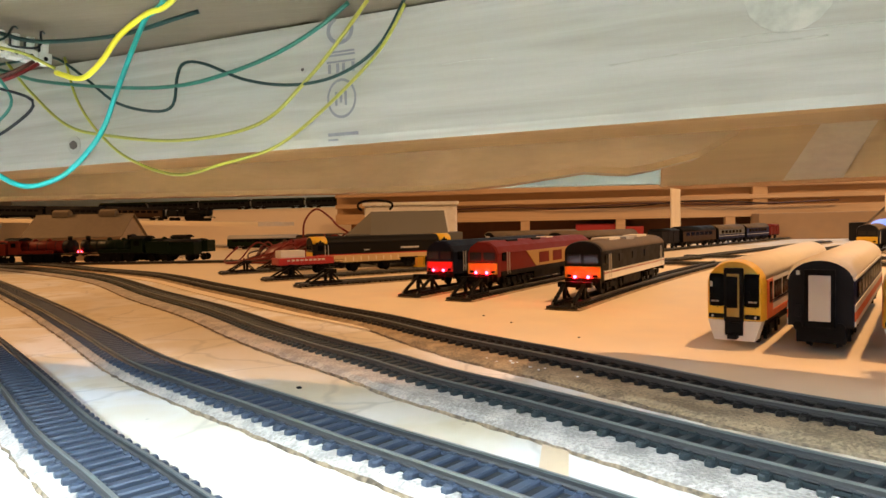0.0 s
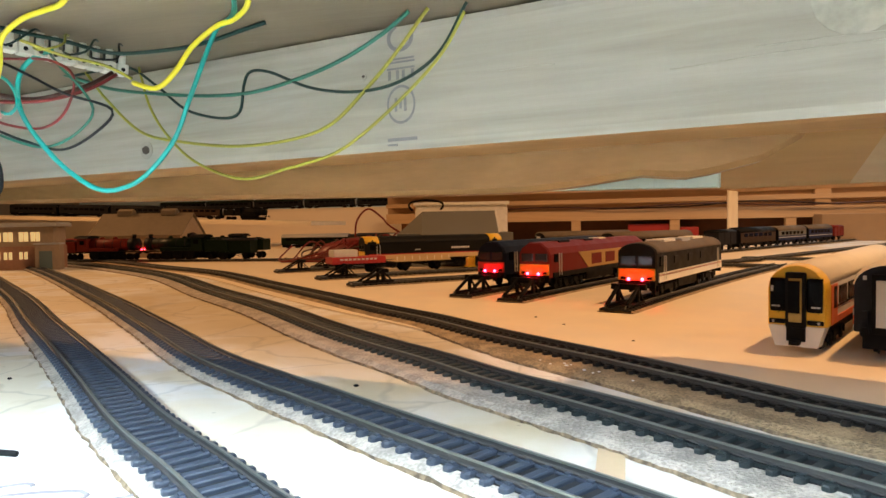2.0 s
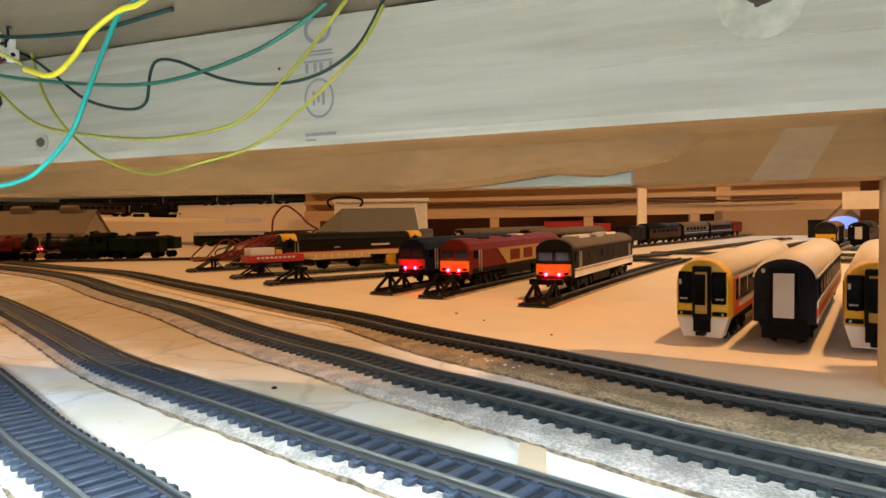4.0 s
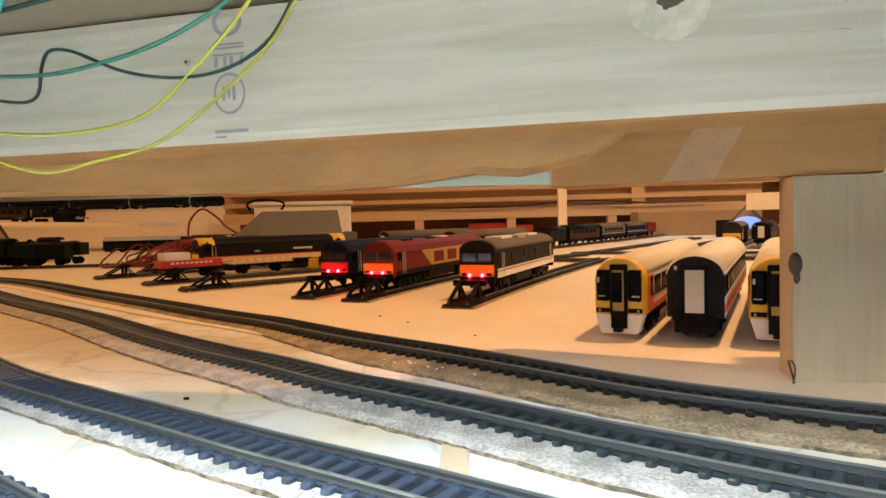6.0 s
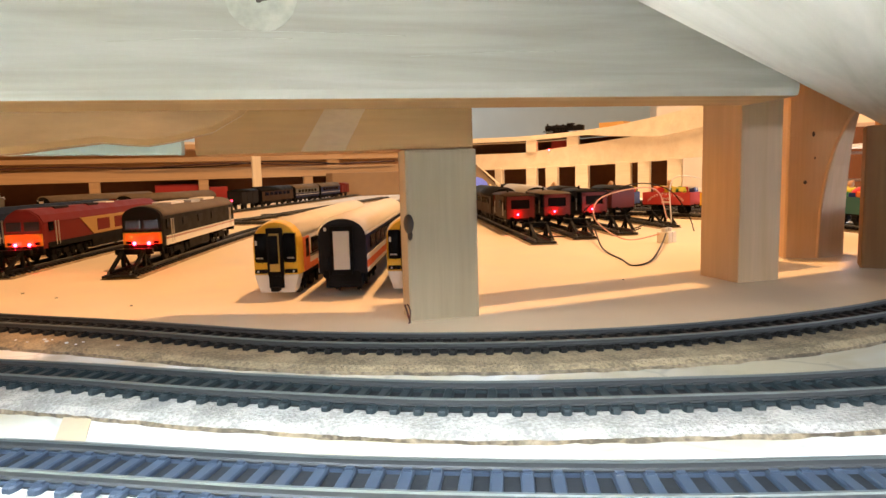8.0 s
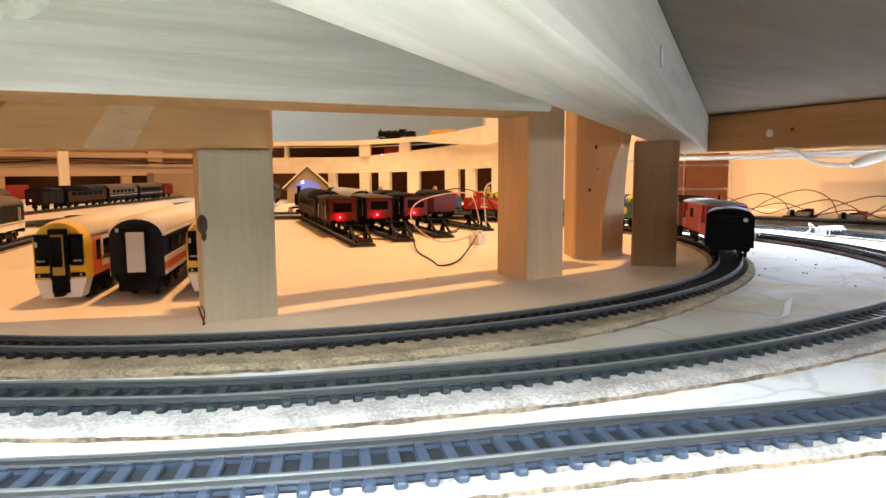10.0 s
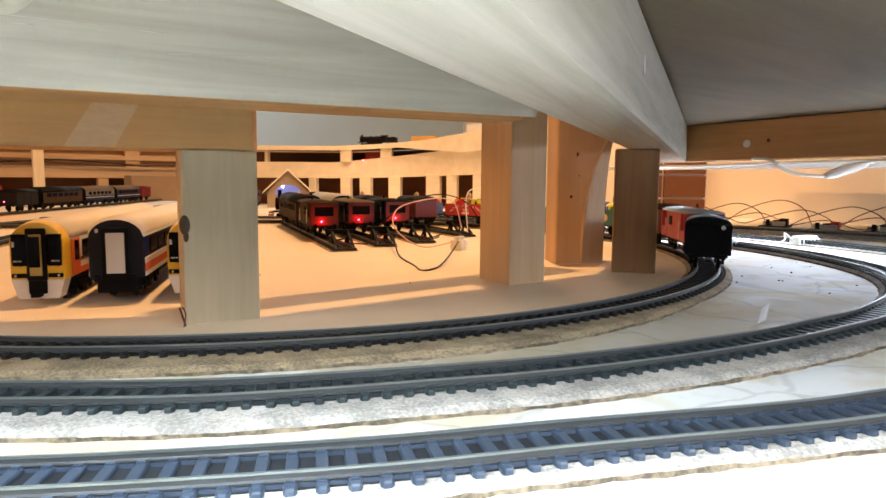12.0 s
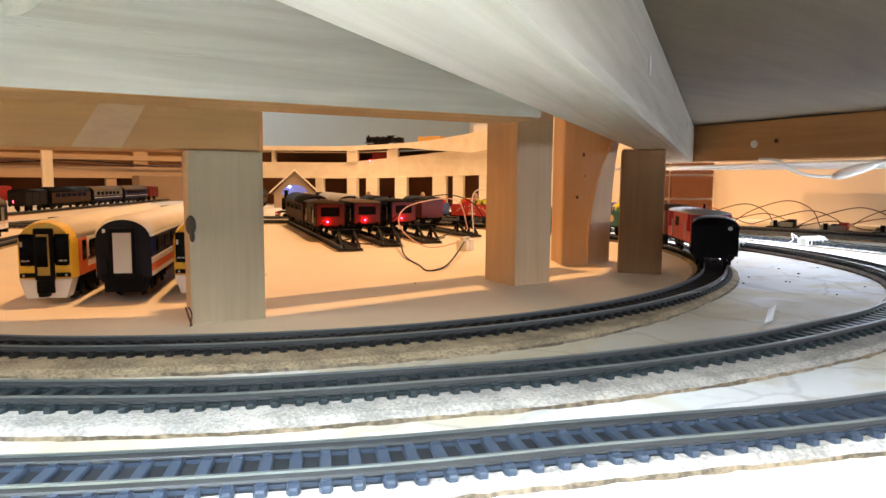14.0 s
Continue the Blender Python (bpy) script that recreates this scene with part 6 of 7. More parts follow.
siding("siding_track", 0.365, 1.14, 57, 0.95, "storage siding across the back of the yard", seed=63)
siding("siding_track", 0.47, 1.06, 60, 1.0, "storage siding across the back of the yard", seed=64, bend=-5)
siding("siding_track", 0.70, 1.24, 62, 0.8, "storage siding behind the multiple units", seed=65)
diesel(put(0.730, 1.295, 62, RH), "orange-yellow diesel shunter with dark roof", 0.16, M_DARK, M_BROWNR, M_YELLOW, (), tail=False, axles=2, group="")
coach(put(0.800, 1.320, 62, RH), "dark brown coach standing at the back of the yard", M_VANBR, M_DARK, end=M_BLACK, group="parked coaches", L=0.24)

steam_loco(put(-0.872, 1.182, 184, RH) @ Matrix.Diagonal((1.18, 1.15, 1.15, 1)), "dull red tender engine with a red lamp beside the signal box", M_ENGRED)
steam_loco(put(-0.850, 1.185, 5, RH) @ Matrix.Diagonal((1.18, 1.15, 1.15, 1)), "dark green tender engine with red lamps")
steam_loco(put(-0.79, 1.24, 5, RH) @ Matrix.Diagonal((1.18, 1.15, 1.15, 1)), "dark tender engine standing nose to tail")
box_van(put(-0.675, 1.205, 5, RH), "dark green covered wagon at the head of the line", M_BRGREEN, M_DARK, group="")
siding("siding_track", -1.15, 1.158, 5, 0.66, "siding that holds the steam engines", seed=61)
for k, (mm, lb) in enumerate(((M_BROWNR, "brown van in the back row"), (M_DARK, "grey van in the back row"), (M_MAROON, "maroon van in the back row"), (M_WRED, "red van in the back row"))):
    box_van(put(-0.50 + k * 0.105, 1.52 + 0.012 * k, 6, RH), lb, mm, M_GREYP if k % 2 else M_DARK, group="back row", planks=False, L=0.095)
coach(put(-0.95, 1.98, 3, 0.0), "green coach in the back row", M_BRGREEN, M_GREYP, group="back row", L=0.24)
coach(put(-0.68, 2.0, 3, 0.0), "dark coach in the back row", M_DARK, M_DARK, group="back row", L=0.24)
coach(put(0.02, 1.30, 44, RH), "maroon coach behind the heavy locomotives", M_MAROON, M_BROWNR, group="back row", L=0.24)
coach(put(0.16, 1.16, 52, RH), "brown-roofed coach behind the heavy locomotives", M_VANBR, M_BROWNR, group="back row", L=0.24)

# ---------- rear shelves and cupboards ----------
def rack(name, label, m, L, levels, posts, deep=0.05, thick=0.012, mat_=None):
    """Open timber frame: horizontal rails at levels (z0, z1) and uprights at posts."""
    t = thing(name, label, "timber shelf", "", m)
    for z0, z1 in levels:
        part("shelf_rail", B(0, L, 0, deep, z0, z1, bev=0.002), mat_ or M_SHELF, t)
    for x, w, z0, z1 in posts:
        part("upright", B(x - w / 2, x + w / 2, 0.004, deep - 0.004, z0, z1, bev=0.002), mat_ or M_SHELF, t)
    return t


rack("rear_shelf", "long cream-painted timber shelf rail along the back", put(-0.75, 2.46, 0.5), 2.75, ((0.078, 0.118), (0.142, 0.158), (0.186, 0.205)),
     [(x, 0.034, 0.0, 0.079) for x in (0.12, 0.45, 0.76, 1.115, 1.50, 1.86, 2.2)] + [(1.60, 0.05, 0.0, 0.186)], deep=0.04, mat_=M_SHELF_TAN)
tagged(part("cupboard_back", B(-0.74, 2.3, 2.62, 2.66, 0.0, 0.10), M_CUPB), "dark brown cupboard fronts under the rear shelf", "cupboard", kind="structure")
tagged(part("rear_back_panel", B(-0.76, 2.3, 2.508, 2.516, 0.10, 0.204), M_SHELF_TAN), "pine back panel of the long rear shelf", "panel", kind="structure")
tagged(part("rear_shelf_board", B(-0.60, 2.3, 2.50, 2.9, 0.2055, 0.215), M_SHELF), "broad pine shelf board at the back", "shelf", kind="structure")
tagged(part("red_box", B(0.20, 0.36, 2.50, 2.60, 0.0, 0.062, bev=0.004), M_REDBOX), "red cardboard box in the rear cupboard", "box")
tagged(part("red_box", B(0.385, 0.45, 2.50, 2.60, 0.0, 0.05, bev=0.004), M_REDBOX), "red cardboard box in the rear cupboard", "box")
tagged(part("card_box", B(0.80, 1.24, 2.30, 2.40, 0.0, 0.088, bev=0.004), M_BROWNCARD), "brown cardboard box at the back of the yard", "box")
post = upright("rear_post", (0.494, 2.10), (0.521, 2.10), 0.03, 0.30, M_SHELF, "round-edged pale post standing at the back")

# curved upper shelf on the right, climbing as it comes round, with a display train on top
CS = [(0.985, 1.828), (1.029, 1.791), (1.208, 1.613), (1.310, 1.495), (1.359, 1.368), (1.386, 1.218), (1.439, 0.985), (1.47, 0.86)]
CZ = [(0.86, 0.120, 0.222, 0.260), (0.985, 0.106, 0.196, 0.237), (1.218, 0.094, 0.166, 0.204), (1.368, 0.090, 0.1555, 0.190), (1.495, 0.086, 0.145, 0.183), (1.613, 0.0826, 0.1295, 0.1764), (1.93, 0.083, 0.130, 0.178)]
shelf = thing("curved_shelf", "curving two-tier pine shelf climbing on pale uprights", "timber shelf")


def shelf_z(y, k):
    for a, b in zip(CZ, CZ[1:]):
        if a[0] <= y <= b[0]:
            return a[k] + (b[k] - a[k]) * (y - a[0]) / (b[0] - a[0])
    return CZ[0][k] if y < CZ[0][0] else CZ[-1][k]


def shelf_strip(name, o0, o1, low, high, label=""):
    """Board along the shelf line between offsets o0 and o1; low and high give heights for a place."""
    bm = bmesh.new()
    rings = []
    for p, d in spline(CS, 0.03):
        a = Vector((d.y, -d.x, 0)).normalized()
        rings.append([bm.verts.new((p.x + a.x * o, p.y + a.y * o, z)) for o, z in ((o0, low(p.y)), (o1, low(p.y)), (o1, high(p.y)), (o0, high(p.y)))])
    for r0, r1 in zip(rings, rings[1:]):
        for i in range(4):
            bm.faces.new((r0[i], r0[(i + 1) % 4], r1[(i + 1) % 4], r1[i]))
    bm.faces.new(rings[0])
    bm.faces.new(rings[-1])
    bmesh.ops.recalc_face_normals(bm, faces=bm.faces)
    return part(name, bm, M_SHELF, shelf, label)


shelf_strip("shelf_rail", -0.010, 0.010, lambda y: shelf_z(y, 1), lambda y: shelf_z(y, 2))
shelf_strip("shelf_board", -0.150, 0.009, lambda y: shelf_z(y, 3) - 0.010, lambda y: shelf_z(y, 3) - 0.001)
shelf_strip("shelf_fascia", 0.010, 0.020, lambda y: shelf_z(y, 3) - 0.013 - 0.038 * min(1.0, max(0.0, (1.46 - y) / 0.24)), lambda y: shelf_z(y, 3))
shelf_strip("lower_board", -0.150, -0.011, lambda y: shelf_z(y, 2) - 0.012, lambda y: shelf_z(y, 2) - 0.002)
# dark panel added behind the shelf so its openings look shaded
bm = bmesh.new()
rings = []
for p, d in spline(CS, 0.03):
    if 1.30 < p.y:
        a = Vector((d.y, -d.x, 0)).normalized()
        rings.append([bm.verts.new((p.x - a.x * 0.155, p.y - a.y * 0.155, z)) for z in (0.0, shelf_z(p.y, 3) - 0.012)] + [bm.verts.new((p.x - a.x * 0.162, p.y - a.y * 0.162, z)) for z in (shelf_z(p.y, 3) - 0.012, 0.0)])
for r0, r1 in zip(rings, rings[1:]):
    for i in range(4):
        bm.faces.new((r0[i], r0[(i + 1) % 4], r1[(i + 1) % 4], r1[i]))
bm.faces.new(rings[0])
bm.faces.new(rings[-1])
bmesh.ops.recalc_face_normals(bm, faces=bm.faces)
part("back_panel", bm, M_CUPB, shelf, "dark brown panel added behind the shelf openings")
for x, y, w_ in ((1.2215, 1.5875, 0.030), (1.262, 1.543, 0.034), (1.318, 1.474, 0.036), (1.360, 1.346, 0.040), (1.376, 1.283, 0.030), (1.392, 1.19, 0.034), (1.415, 1.09, 0.036), (1.155, 1.665, 0.022)):
    u = part("upright", B(-w_ / 2, w_ / 2, -0.012, 0.012, 0.0, shelf_z(y, 1) + 0.004, bev=0.002), M_SHELF, shelf)
    u.matrix_world = pose(x, y, 0, 0, 0, -52)
for x, y, w_ in ((1.2215, 1.5875, 0.032), (1.305, 1.500, 0.034), (1.055, 1.766, 0.010)):
    u = part("upright", B(-w_ / 2, w_ / 2, -0.009, 0.009, shelf_z(y, 2) - 0.003, shelf_z(y, 3) - 0.008, bev=0.002), M_SHELF, shelf)
    u.matrix_world = pose(x, y, 0, 0, 0, -49)
bm = bmesh.new()
ball(bm, 0.0024, (1.2560, 1.549, 0.1345), seg=8)
tagged(part("signal_lamp", bm, M_TAIL), "tiny red lamp between the shelf tiers", "lamp")
t = thing("red_carton", "dark red carton between the shelf tiers", "box", "", put(1.305, 1.600, -49, 0.132))
part("carton", B(0, 0.07, -0.03, 0.03, 0, 0.030, bev=0.003), M_REDBOX, t)
steam_loco(put(1.272, 1.592, -49, shelf_z(1.55, 3) - 0.0008) @ Matrix.Diagonal((0.66, 0.66, 0.66, 1)), "black steam engine displayed on the curved shelf", M_BLACK, lamp=False)
t = thing("display_case", "pale yellow carton on the curved shelf", "box", "", put(1.372, 1.455, -66, shelf_z(1.455, 3) - 0.0008))
part("carton", B(0, 0.075, -0.02, 0.02, 0, 0.020, bev=0.002), M_GOLD, t)
tagged(part("white_panel", B(1.95, 1.97, 0.75, 1.9, 0.0, 0.30), M_WALLC), "cream side panel beyond the curved shelf", "panel", kind="structure")

# upper-left shelf with trains in the distance
ls = part("left_shelf", B(-1.55, 0.22, -0.05, 0.25, -0.015, 0.0), M_SHELF)
ls.matrix_world = pose(-1.10, 2.10, 0.1, 0, 1.9, 0)
tagged(ls, "sloping pine shelf across the far left corner", "shelf", kind="structure")


def on_left_shelf(d):
    return pose(-1.10, 2.12, 0.1002, 0, 1.9, 0) @ pose(-d, 0, 0, 0, 0, 180)


steam_loco(on_left_shelf(0.0), "dark steam engine on the far shelf", M_BLACK, lamp=False)
for k in range(4):
    coach(on_left_shelf(0.185 + k * 0.255), "dark coach with pale windows on the far shelf", M_VANBR if k == 0 else M_DARK, M_DARK, group="far shelf train", L=0.24)
tagged(part("high_shelf", B(-2.4, -0.62, 2.75, 3.0, 0.146, 0.158), M_SHELF), "higher pine shelf under the wall", "shelf", kind="structure")
for k in range(5):
    coach(put(-0.76 - k * 0.27, 2.80, 181, 0.158), "dark green coach on the high shelf", M_DARK, M_BRGREEN, group="high shelf train", L=0.25)
tagged(part("pale_backboard", B(-3.1, -0.2, 2.7, 2.72, 0.0, 0.146), M_WALLC), "pale board below the high shelf", "panel", kind="structure")

# brown panelled cupboard and strip by the cream wall
t = thing("panelled_cupboard", "brown cupboard with pale dividing strips", "cupboard", "", pose(1.535, 0.785, 0, 0, 0, -37.6))
for i in range(2):
    for j in range(3):
        part("panel", B(-0.055 + i * 0.101, 0.040 + i * 0.101, -0.004, 0.016, -0.010 + j * 0.054, 0.039 + j * 0.054, bev=0.001), M_CUPB, t)
part("frame", B(-0.06, 0.148, 0.004, 0.03, -0.017, 0.155), M_STRIP, t)
tagged(part("cream_partition", B(1.66, 1.68, -1.0, 0.70, -0.017, 0.6), M_WALLC), "plain cream partition behind the far track", "wall", kind="structure")

coach(put(-1.46, 1.47, 12, 0.0015), "rust-red coach standing beyond the signal box", M_MAROON, M_MAROON, group="parked coaches", L=0.24)


# ---------- wiring under the deck ----------
def on_beam(u, z, off=0.012):
    """A place just in front of the front beam's face."""
    n = Vector((-0.215, -0.977, 0))
    p = Vector((u, FB(u), z)) + n * off
    return (p.x, p.y, p.z)


G = "deck wiring"
wire("green_wire", [on_beam(u, z) for u, z in ((-0.125, 0.159), (-0.095, 0.160), (-0.052, 0.148), (-0.029, 0.1413), (0.017, 0.1339), (0.048, 0.1316), (0.0736, 0.1342), (0.0943, 0.1389), (0.1112, 0.1455), (0.1237, 0.1525))], 0.0009, M_W_GREEN, "green wire sagging along the beam", group=G)
wire("dark_green_wire", [on_beam(u, z) for u, z in ((-0.064, 0.1517), (-0.035, 0.1515), (-0.020, 0.1500), (-0.003, 0.1397), (0.0136, 0.1283), (0.0327, 0.123), (0.0434, 0.1243), (0.0463, 0.1352), (0.050, 0.1399), (0.060, 0.1384), (0.0788, 0.1304), (0.0989, 0.1265), (0.1176, 0.1279), (0.133, 0.1356), (0.1431, 0.1498), (0.145, 0.1525))], 0.0007, M_W_DGREEN, "dark green wire looping across the beam", group=G)
wire("olive_wire", [on_beam(u, z) for u, z in ((-0.0516, 0.152), (-0.0366, 0.1371), (-0.0148, 0.1211), (0.0096, 0.115), (0.0414, 0.1108), (0.0701, 0.1114), (0.0887, 0.1158), (0.1037, 0.1266), (0.1156, 0.137), (0.1301, 0.152))], 0.0008, M_W_OLIVE, "thin yellow wire drooping below the beam", group=G)
wire("olive_wire", [on_beam(u, z) for u, z in ((-0.015, 0.1498), (-0.0087, 0.1317), (0.0028, 0.1172), (0.0191, 0.1053), (0.0439, 0.0974), (0.067, 0.1003), (0.0883, 0.1043), (0.1033, 0.1115), (0.122, 0.1245), (0.1351, 0.1362), (0.1441, 0.1496))], 0.0007, M_W_OLIVE, "thin yellow wire drooping below the beam", group=G)
wire("turquoise_wire", [(0.085, 0.095, 0.1510), (0.066, 0.128, 0.1510), (0.0535, 0.141, 0.1510), (0.050, 0.141, 0.149), (0.045, 0.14, 0.138), (0.04, 0.138, 0.124), (0.034, 0.137, 0.11), (0.026, 0.134, 0.099), (0.018, 0.132, 0.0935), (0.008, 0.129, 0.0922), (-0.004, 0.126, 0.1), (-0.013, 0.123, 0.111), (-0.019, 0.122, 0.121), (-0.02, 0.122, 0.131), (-0.017, 0.124, 0.139), (-0.010, 0.130, 0.145)], 0.00105, M_W_TURQ, "thick turquoise wire hanging in a loop", group=G)
wire("yellow_wire", [(0.105, 0.072, 0.1508), (0.085, 0.105, 0.1508), (0.0724, 0.1254, 0.1505), (0.060, 0.136, 0.1500), (0.051, 0.140, 0.150), (0.041, 0.139, 0.143), (0.035, 0.137, 0.134), (0.027, 0.137, 0.129), (0.014, 0.140, 0.1325)], 0.0011, M_W_YEL, "thick bright yellow wire in a terminal block", group=G)
wire("yellow_wire", [(0.060, 0.070, 0.1508), (0.0216, 0.1028, 0.1508), (0.006, 0.1095, 0.1508), (-0.0056, 0.112, 0.1500), (-0.0127, 0.112, 0.1465), (-0.0159, 0.112, 0.1427), (-0.0185, 0.114, 0.137), (-0.024, 0.117, 0.131)], 0.0011, M_W_YEL, "thick bright yellow wire at the deck", group=G)
wire("red_wire", [(-0.035, 0.121, 0.141), (-0.022, 0.124, 0.1405), (-0.008, 0.125, 0.139), (0.0, 0.127, 0.133), (-0.003, 0.126, 0.121), (-0.011, 0.124, 0.115), (-0.023, 0.121, 0.116), (-0.04, 0.12, 0.122)], 0.0006, M_W_RED, "thin red wire loop", group=G)
wire("green_wire", [(-0.014, 0.130, 0.144), (-0.005, 0.126, 0.137), (0.003, 0.128, 0.128), (0.006, 0.129, 0.12), (-0.001, 0.127, 0.112), (-0.011, 0.124, 0.108), (-0.023, 0.121, 0.111), (-0.04, 0.12, 0.118)], 0.0006, M_W_GREEN, "thin green wire loop", group=G)
wire("black_wire", [(-0.045, 0.12, 0.145), (-0.026, 0.12, 0.139), (-0.014, 0.123, 0.133), (-0.003, 0.126, 0.127), (0.0125, 0.131, 0.1212), (0.007, 0.129, 0.113), (-0.005, 0.126, 0.107), (-0.017, 0.122, 0.11), (-0.027, 0.12, 0.114), (-0.04, 0.12, 0.12)], 0.0006, M_W_BLACK, "thin black wire loop", group=G)
wire("black_wire", [(-0.0275, 0.118, 0.106), (-0.0262, 0.119, 0.100), (-0.0270, 0.1195, 0.093), (-0.033, 0.12, 0.088)], 0.0008, M_W_BLACK, "black wire hanging at the deck edge", group=G)
wire("dark_red_wire", [(-0.04, 0.125, 0.130), (-0.022, 0.130, 0.1270), (-0.006, 0.138, 0.1320), (0.000, 0.1475, 0.1395)], 0.0010, M_W_BROWN, "dark red wire behind the terminal block", group=G)

# terminal blocks screwed under the deck
tb = thing("terminal_block", "row of translucent white screw terminals under the deck", "terminal block", "", Matrix.Translation((-0.0235, 0.1130, 0.1458)) @ pose(0, 0, 0, 0, 4, 62))
for k in range(10):
    x = k * 0.0048
    bm = bmesh.new()
    box(bm, x, x + 0.0043, -0.0030, 0.0030, -0.0036, 0.0006, bev=0.0007)
    cyl(bm, 0.0013, (x + 0.0021, -0.0014, 0.0002), (x + 0.0021, -0.0014, 0.0052), 10)
    tm = part("terminal", bm, M_TERM, tb)
    part("screw", cyl(bmesh.new(), 0.0007, (x + 0.0021, -0.0014, 0.0050), (x + 0.0021, -0.0014, 0.0054), 8), M_STEEL, tm)
    part("entry_hole", cyl(bmesh.new(), 0.0008, (x + 0.0021, -0.0032, -0.0018), (x + 0.0021, -0.0029, -0.0018), 10), M_W_BLACK, tm)
    part("clamp_sleeve", B(x + 0.0009, x + 0.0035, 0.0004, 0.0022, 0.0004, 0.0046, bev=0.0003), M_DARK, tm)
    if k < 9:
        part("web", B(x + 0.0041, x + 0.0050, -0.0014, 0.0014, -0.0030, -0.0010), M_TERM, tb)


def by_block(u, out, z):
    """Point beside the terminal row: u along it, out towards the open side."""
    return (-0.0235 + 0.469 * u + 0.883 * out, 0.1130 + 0.883 * u - 0.469 * out, z)


for u, k in ((0.004, 0), (0.014, 1), (0.024, 2), (0.033, 3)):
    wire("terminal_lead", [by_block(u, 0.0028, 0.1440), by_block(u + 0.001, 0.0070, 0.1425), by_block(u + 0.006 + 0.002 * (k % 2), 0.0085, 0.1465 - 0.001 * k), by_block(u + 0.010, 0.0050, 0.1500), by_block(u + 0.013, 0.0010, 0.1506)], 0.0005, (M_W_DGREEN, M_W_OLIVE, M_W_DGREEN, M_W_BLACK)[k], "short stiff lead looping out of the terminals", group=G)
wire("pink_wire", [(-0.026, 0.117, 0.1522), (-0.0255, 0.1175, 0.142), (-0.0268, 0.118, 0.130), (-0.0258, 0.119, 0.117)], 0.0012, M_W_PINK, "pink wire hanging from the deck", group=G)
wire("red_wire", [(-0.04, 0.121, 0.126), (-0.018, 0.128, 0.1255), (-0.004, 0.137, 0.1305), (0.002, 0.1480, 0.1390)], 0.0008, M_W_RED, "dark red wire behind the terminals", group=G)
wire("turquoise_wire", [(-0.030, 0.120, 0.136), (-0.022, 0.1205, 0.131), (-0.0195, 0.121, 0.124), (-0.0225, 0.1205, 0.120), (-0.026, 0.120, 0.121)], 0.0007, M_W_TURQ, "short turquoise wire end", group=G)
wire("olive_wire", [(-0.015, 0.119, 0.1455), (-0.006, 0.128, 0.1415), (0.003, 0.138, 0.1395), (0.012, 0.143, 0.1345)], 0.0007, M_W_OLIVE, "thin yellow wire across the terminals", group=G)
wire("green_wire", [by_block(-0.006, 0.003, 0.1500), by_block(0.008, 0.0038, 0.1485), by_block(0.024, 0.0042, 0.1478), by_block(0.038, 0.0045, 0.1462), (0.012, 0.1455, 0.1450), (0.036, 0.1475, 0.1462), (0.060, 0.146, 0.1500), (0.068, 0.146, 0.1515)], 0.0009, M_W_DGREEN, "green wire above the terminals", group=G)

# ---------- loose wires and small things on the boards ----------
wire("black_cable", [(0.66, 0.60, 0.003), (0.665, 0.55, 0.012), (0.640, 0.49, 0.016), (0.600, 0.42, 0.004), (0.575, 0.36, 0.0018), (0.5600, 0.327, 0.0018), (0.585, 0.335, 0.0030), (0.640, 0.385, 0.008), (0.69, 0.435, 0.012)], 0.0008, M_W_BLACK, "thin black feed wire trailing over the yard board", group="yard feed wires")
wire("pink_wire", [(0.745, 0.495, 0.02), (0.735, 0.50, 0.052), (0.70, 0.50, 0.056), (0.655, 0.50, 0.046), (0.640, 0.485, 0.025), (0.655, 0.455, 0.006), (0.69, 0.437, 0.012)], 0.0007, M_W_PINK, "thin pink wire standing up in a loop", group="yard feed wires")
wire("black_cable", [(0.60, 0.575, 0.004), (0.63, 0.555, 0.010), (0.66, 0.570, 0.004), (0.70, 0.575, 0.012), (0.74, 0.56, 0.004), (0.775, 0.56, 0.010)], 0.0008, M_W_BLACK, "tangled black feed wire by the buffer stops", group="yard feed wires")
wire("black_cable", [(0.615, 0.565, 0.004), (0.65, 0.540, 0.003), (0.69, 0.555, 0.008), (0.715, 0.535, 0.003), (0.75, 0.545, 0.006)], 0.0008, M_W_BLACK, "tangled black feed wire by the buffer stops", group="yard feed wires")
wire("black_cable", [(0.68, 0.60, 0.004), (0.70, 0.56, 0.045), (0.745, 0.545, 0.060), (0.785, 0.535, 0.050), (0.80, 0.52, 0.02), (0.79, 0.50, 0.003)], 0.0007, M_W_BLACK, "black wire arching over the buffer stops", group="yard feed wires")
wire("white_wire", [(0.81, 0.56, 0.008), (0.80, 0.55, 0.060), (0.815, 0.53, 0.066), (0.84, 0.51, 0.05), (0.845, 0.50, 0.01)], 0.0008, M_W_WHITE, "white wire loop at the siding end", group="yard feed wires")
cb = thing("connector_block", "white plastic connector block on the yard board", "connector", "", put(0.686, 0.436, 20, 0.0016) @ Matrix.Scale(0.72, 4))
for k in range(2):
    bm = box(bmesh.new(), k * 0.0125, k * 0.0125 + 0.0115, -0.009, 0.009, 0, 0.016, bev=0.002)
    cyl(bm, 0.0045, (k * 0.0125 + 0.0057, 0, 0.015), (k * 0.0125 + 0.0057, 0, 0.021), 12)
    part("housing", bm, M_TERM, cb)
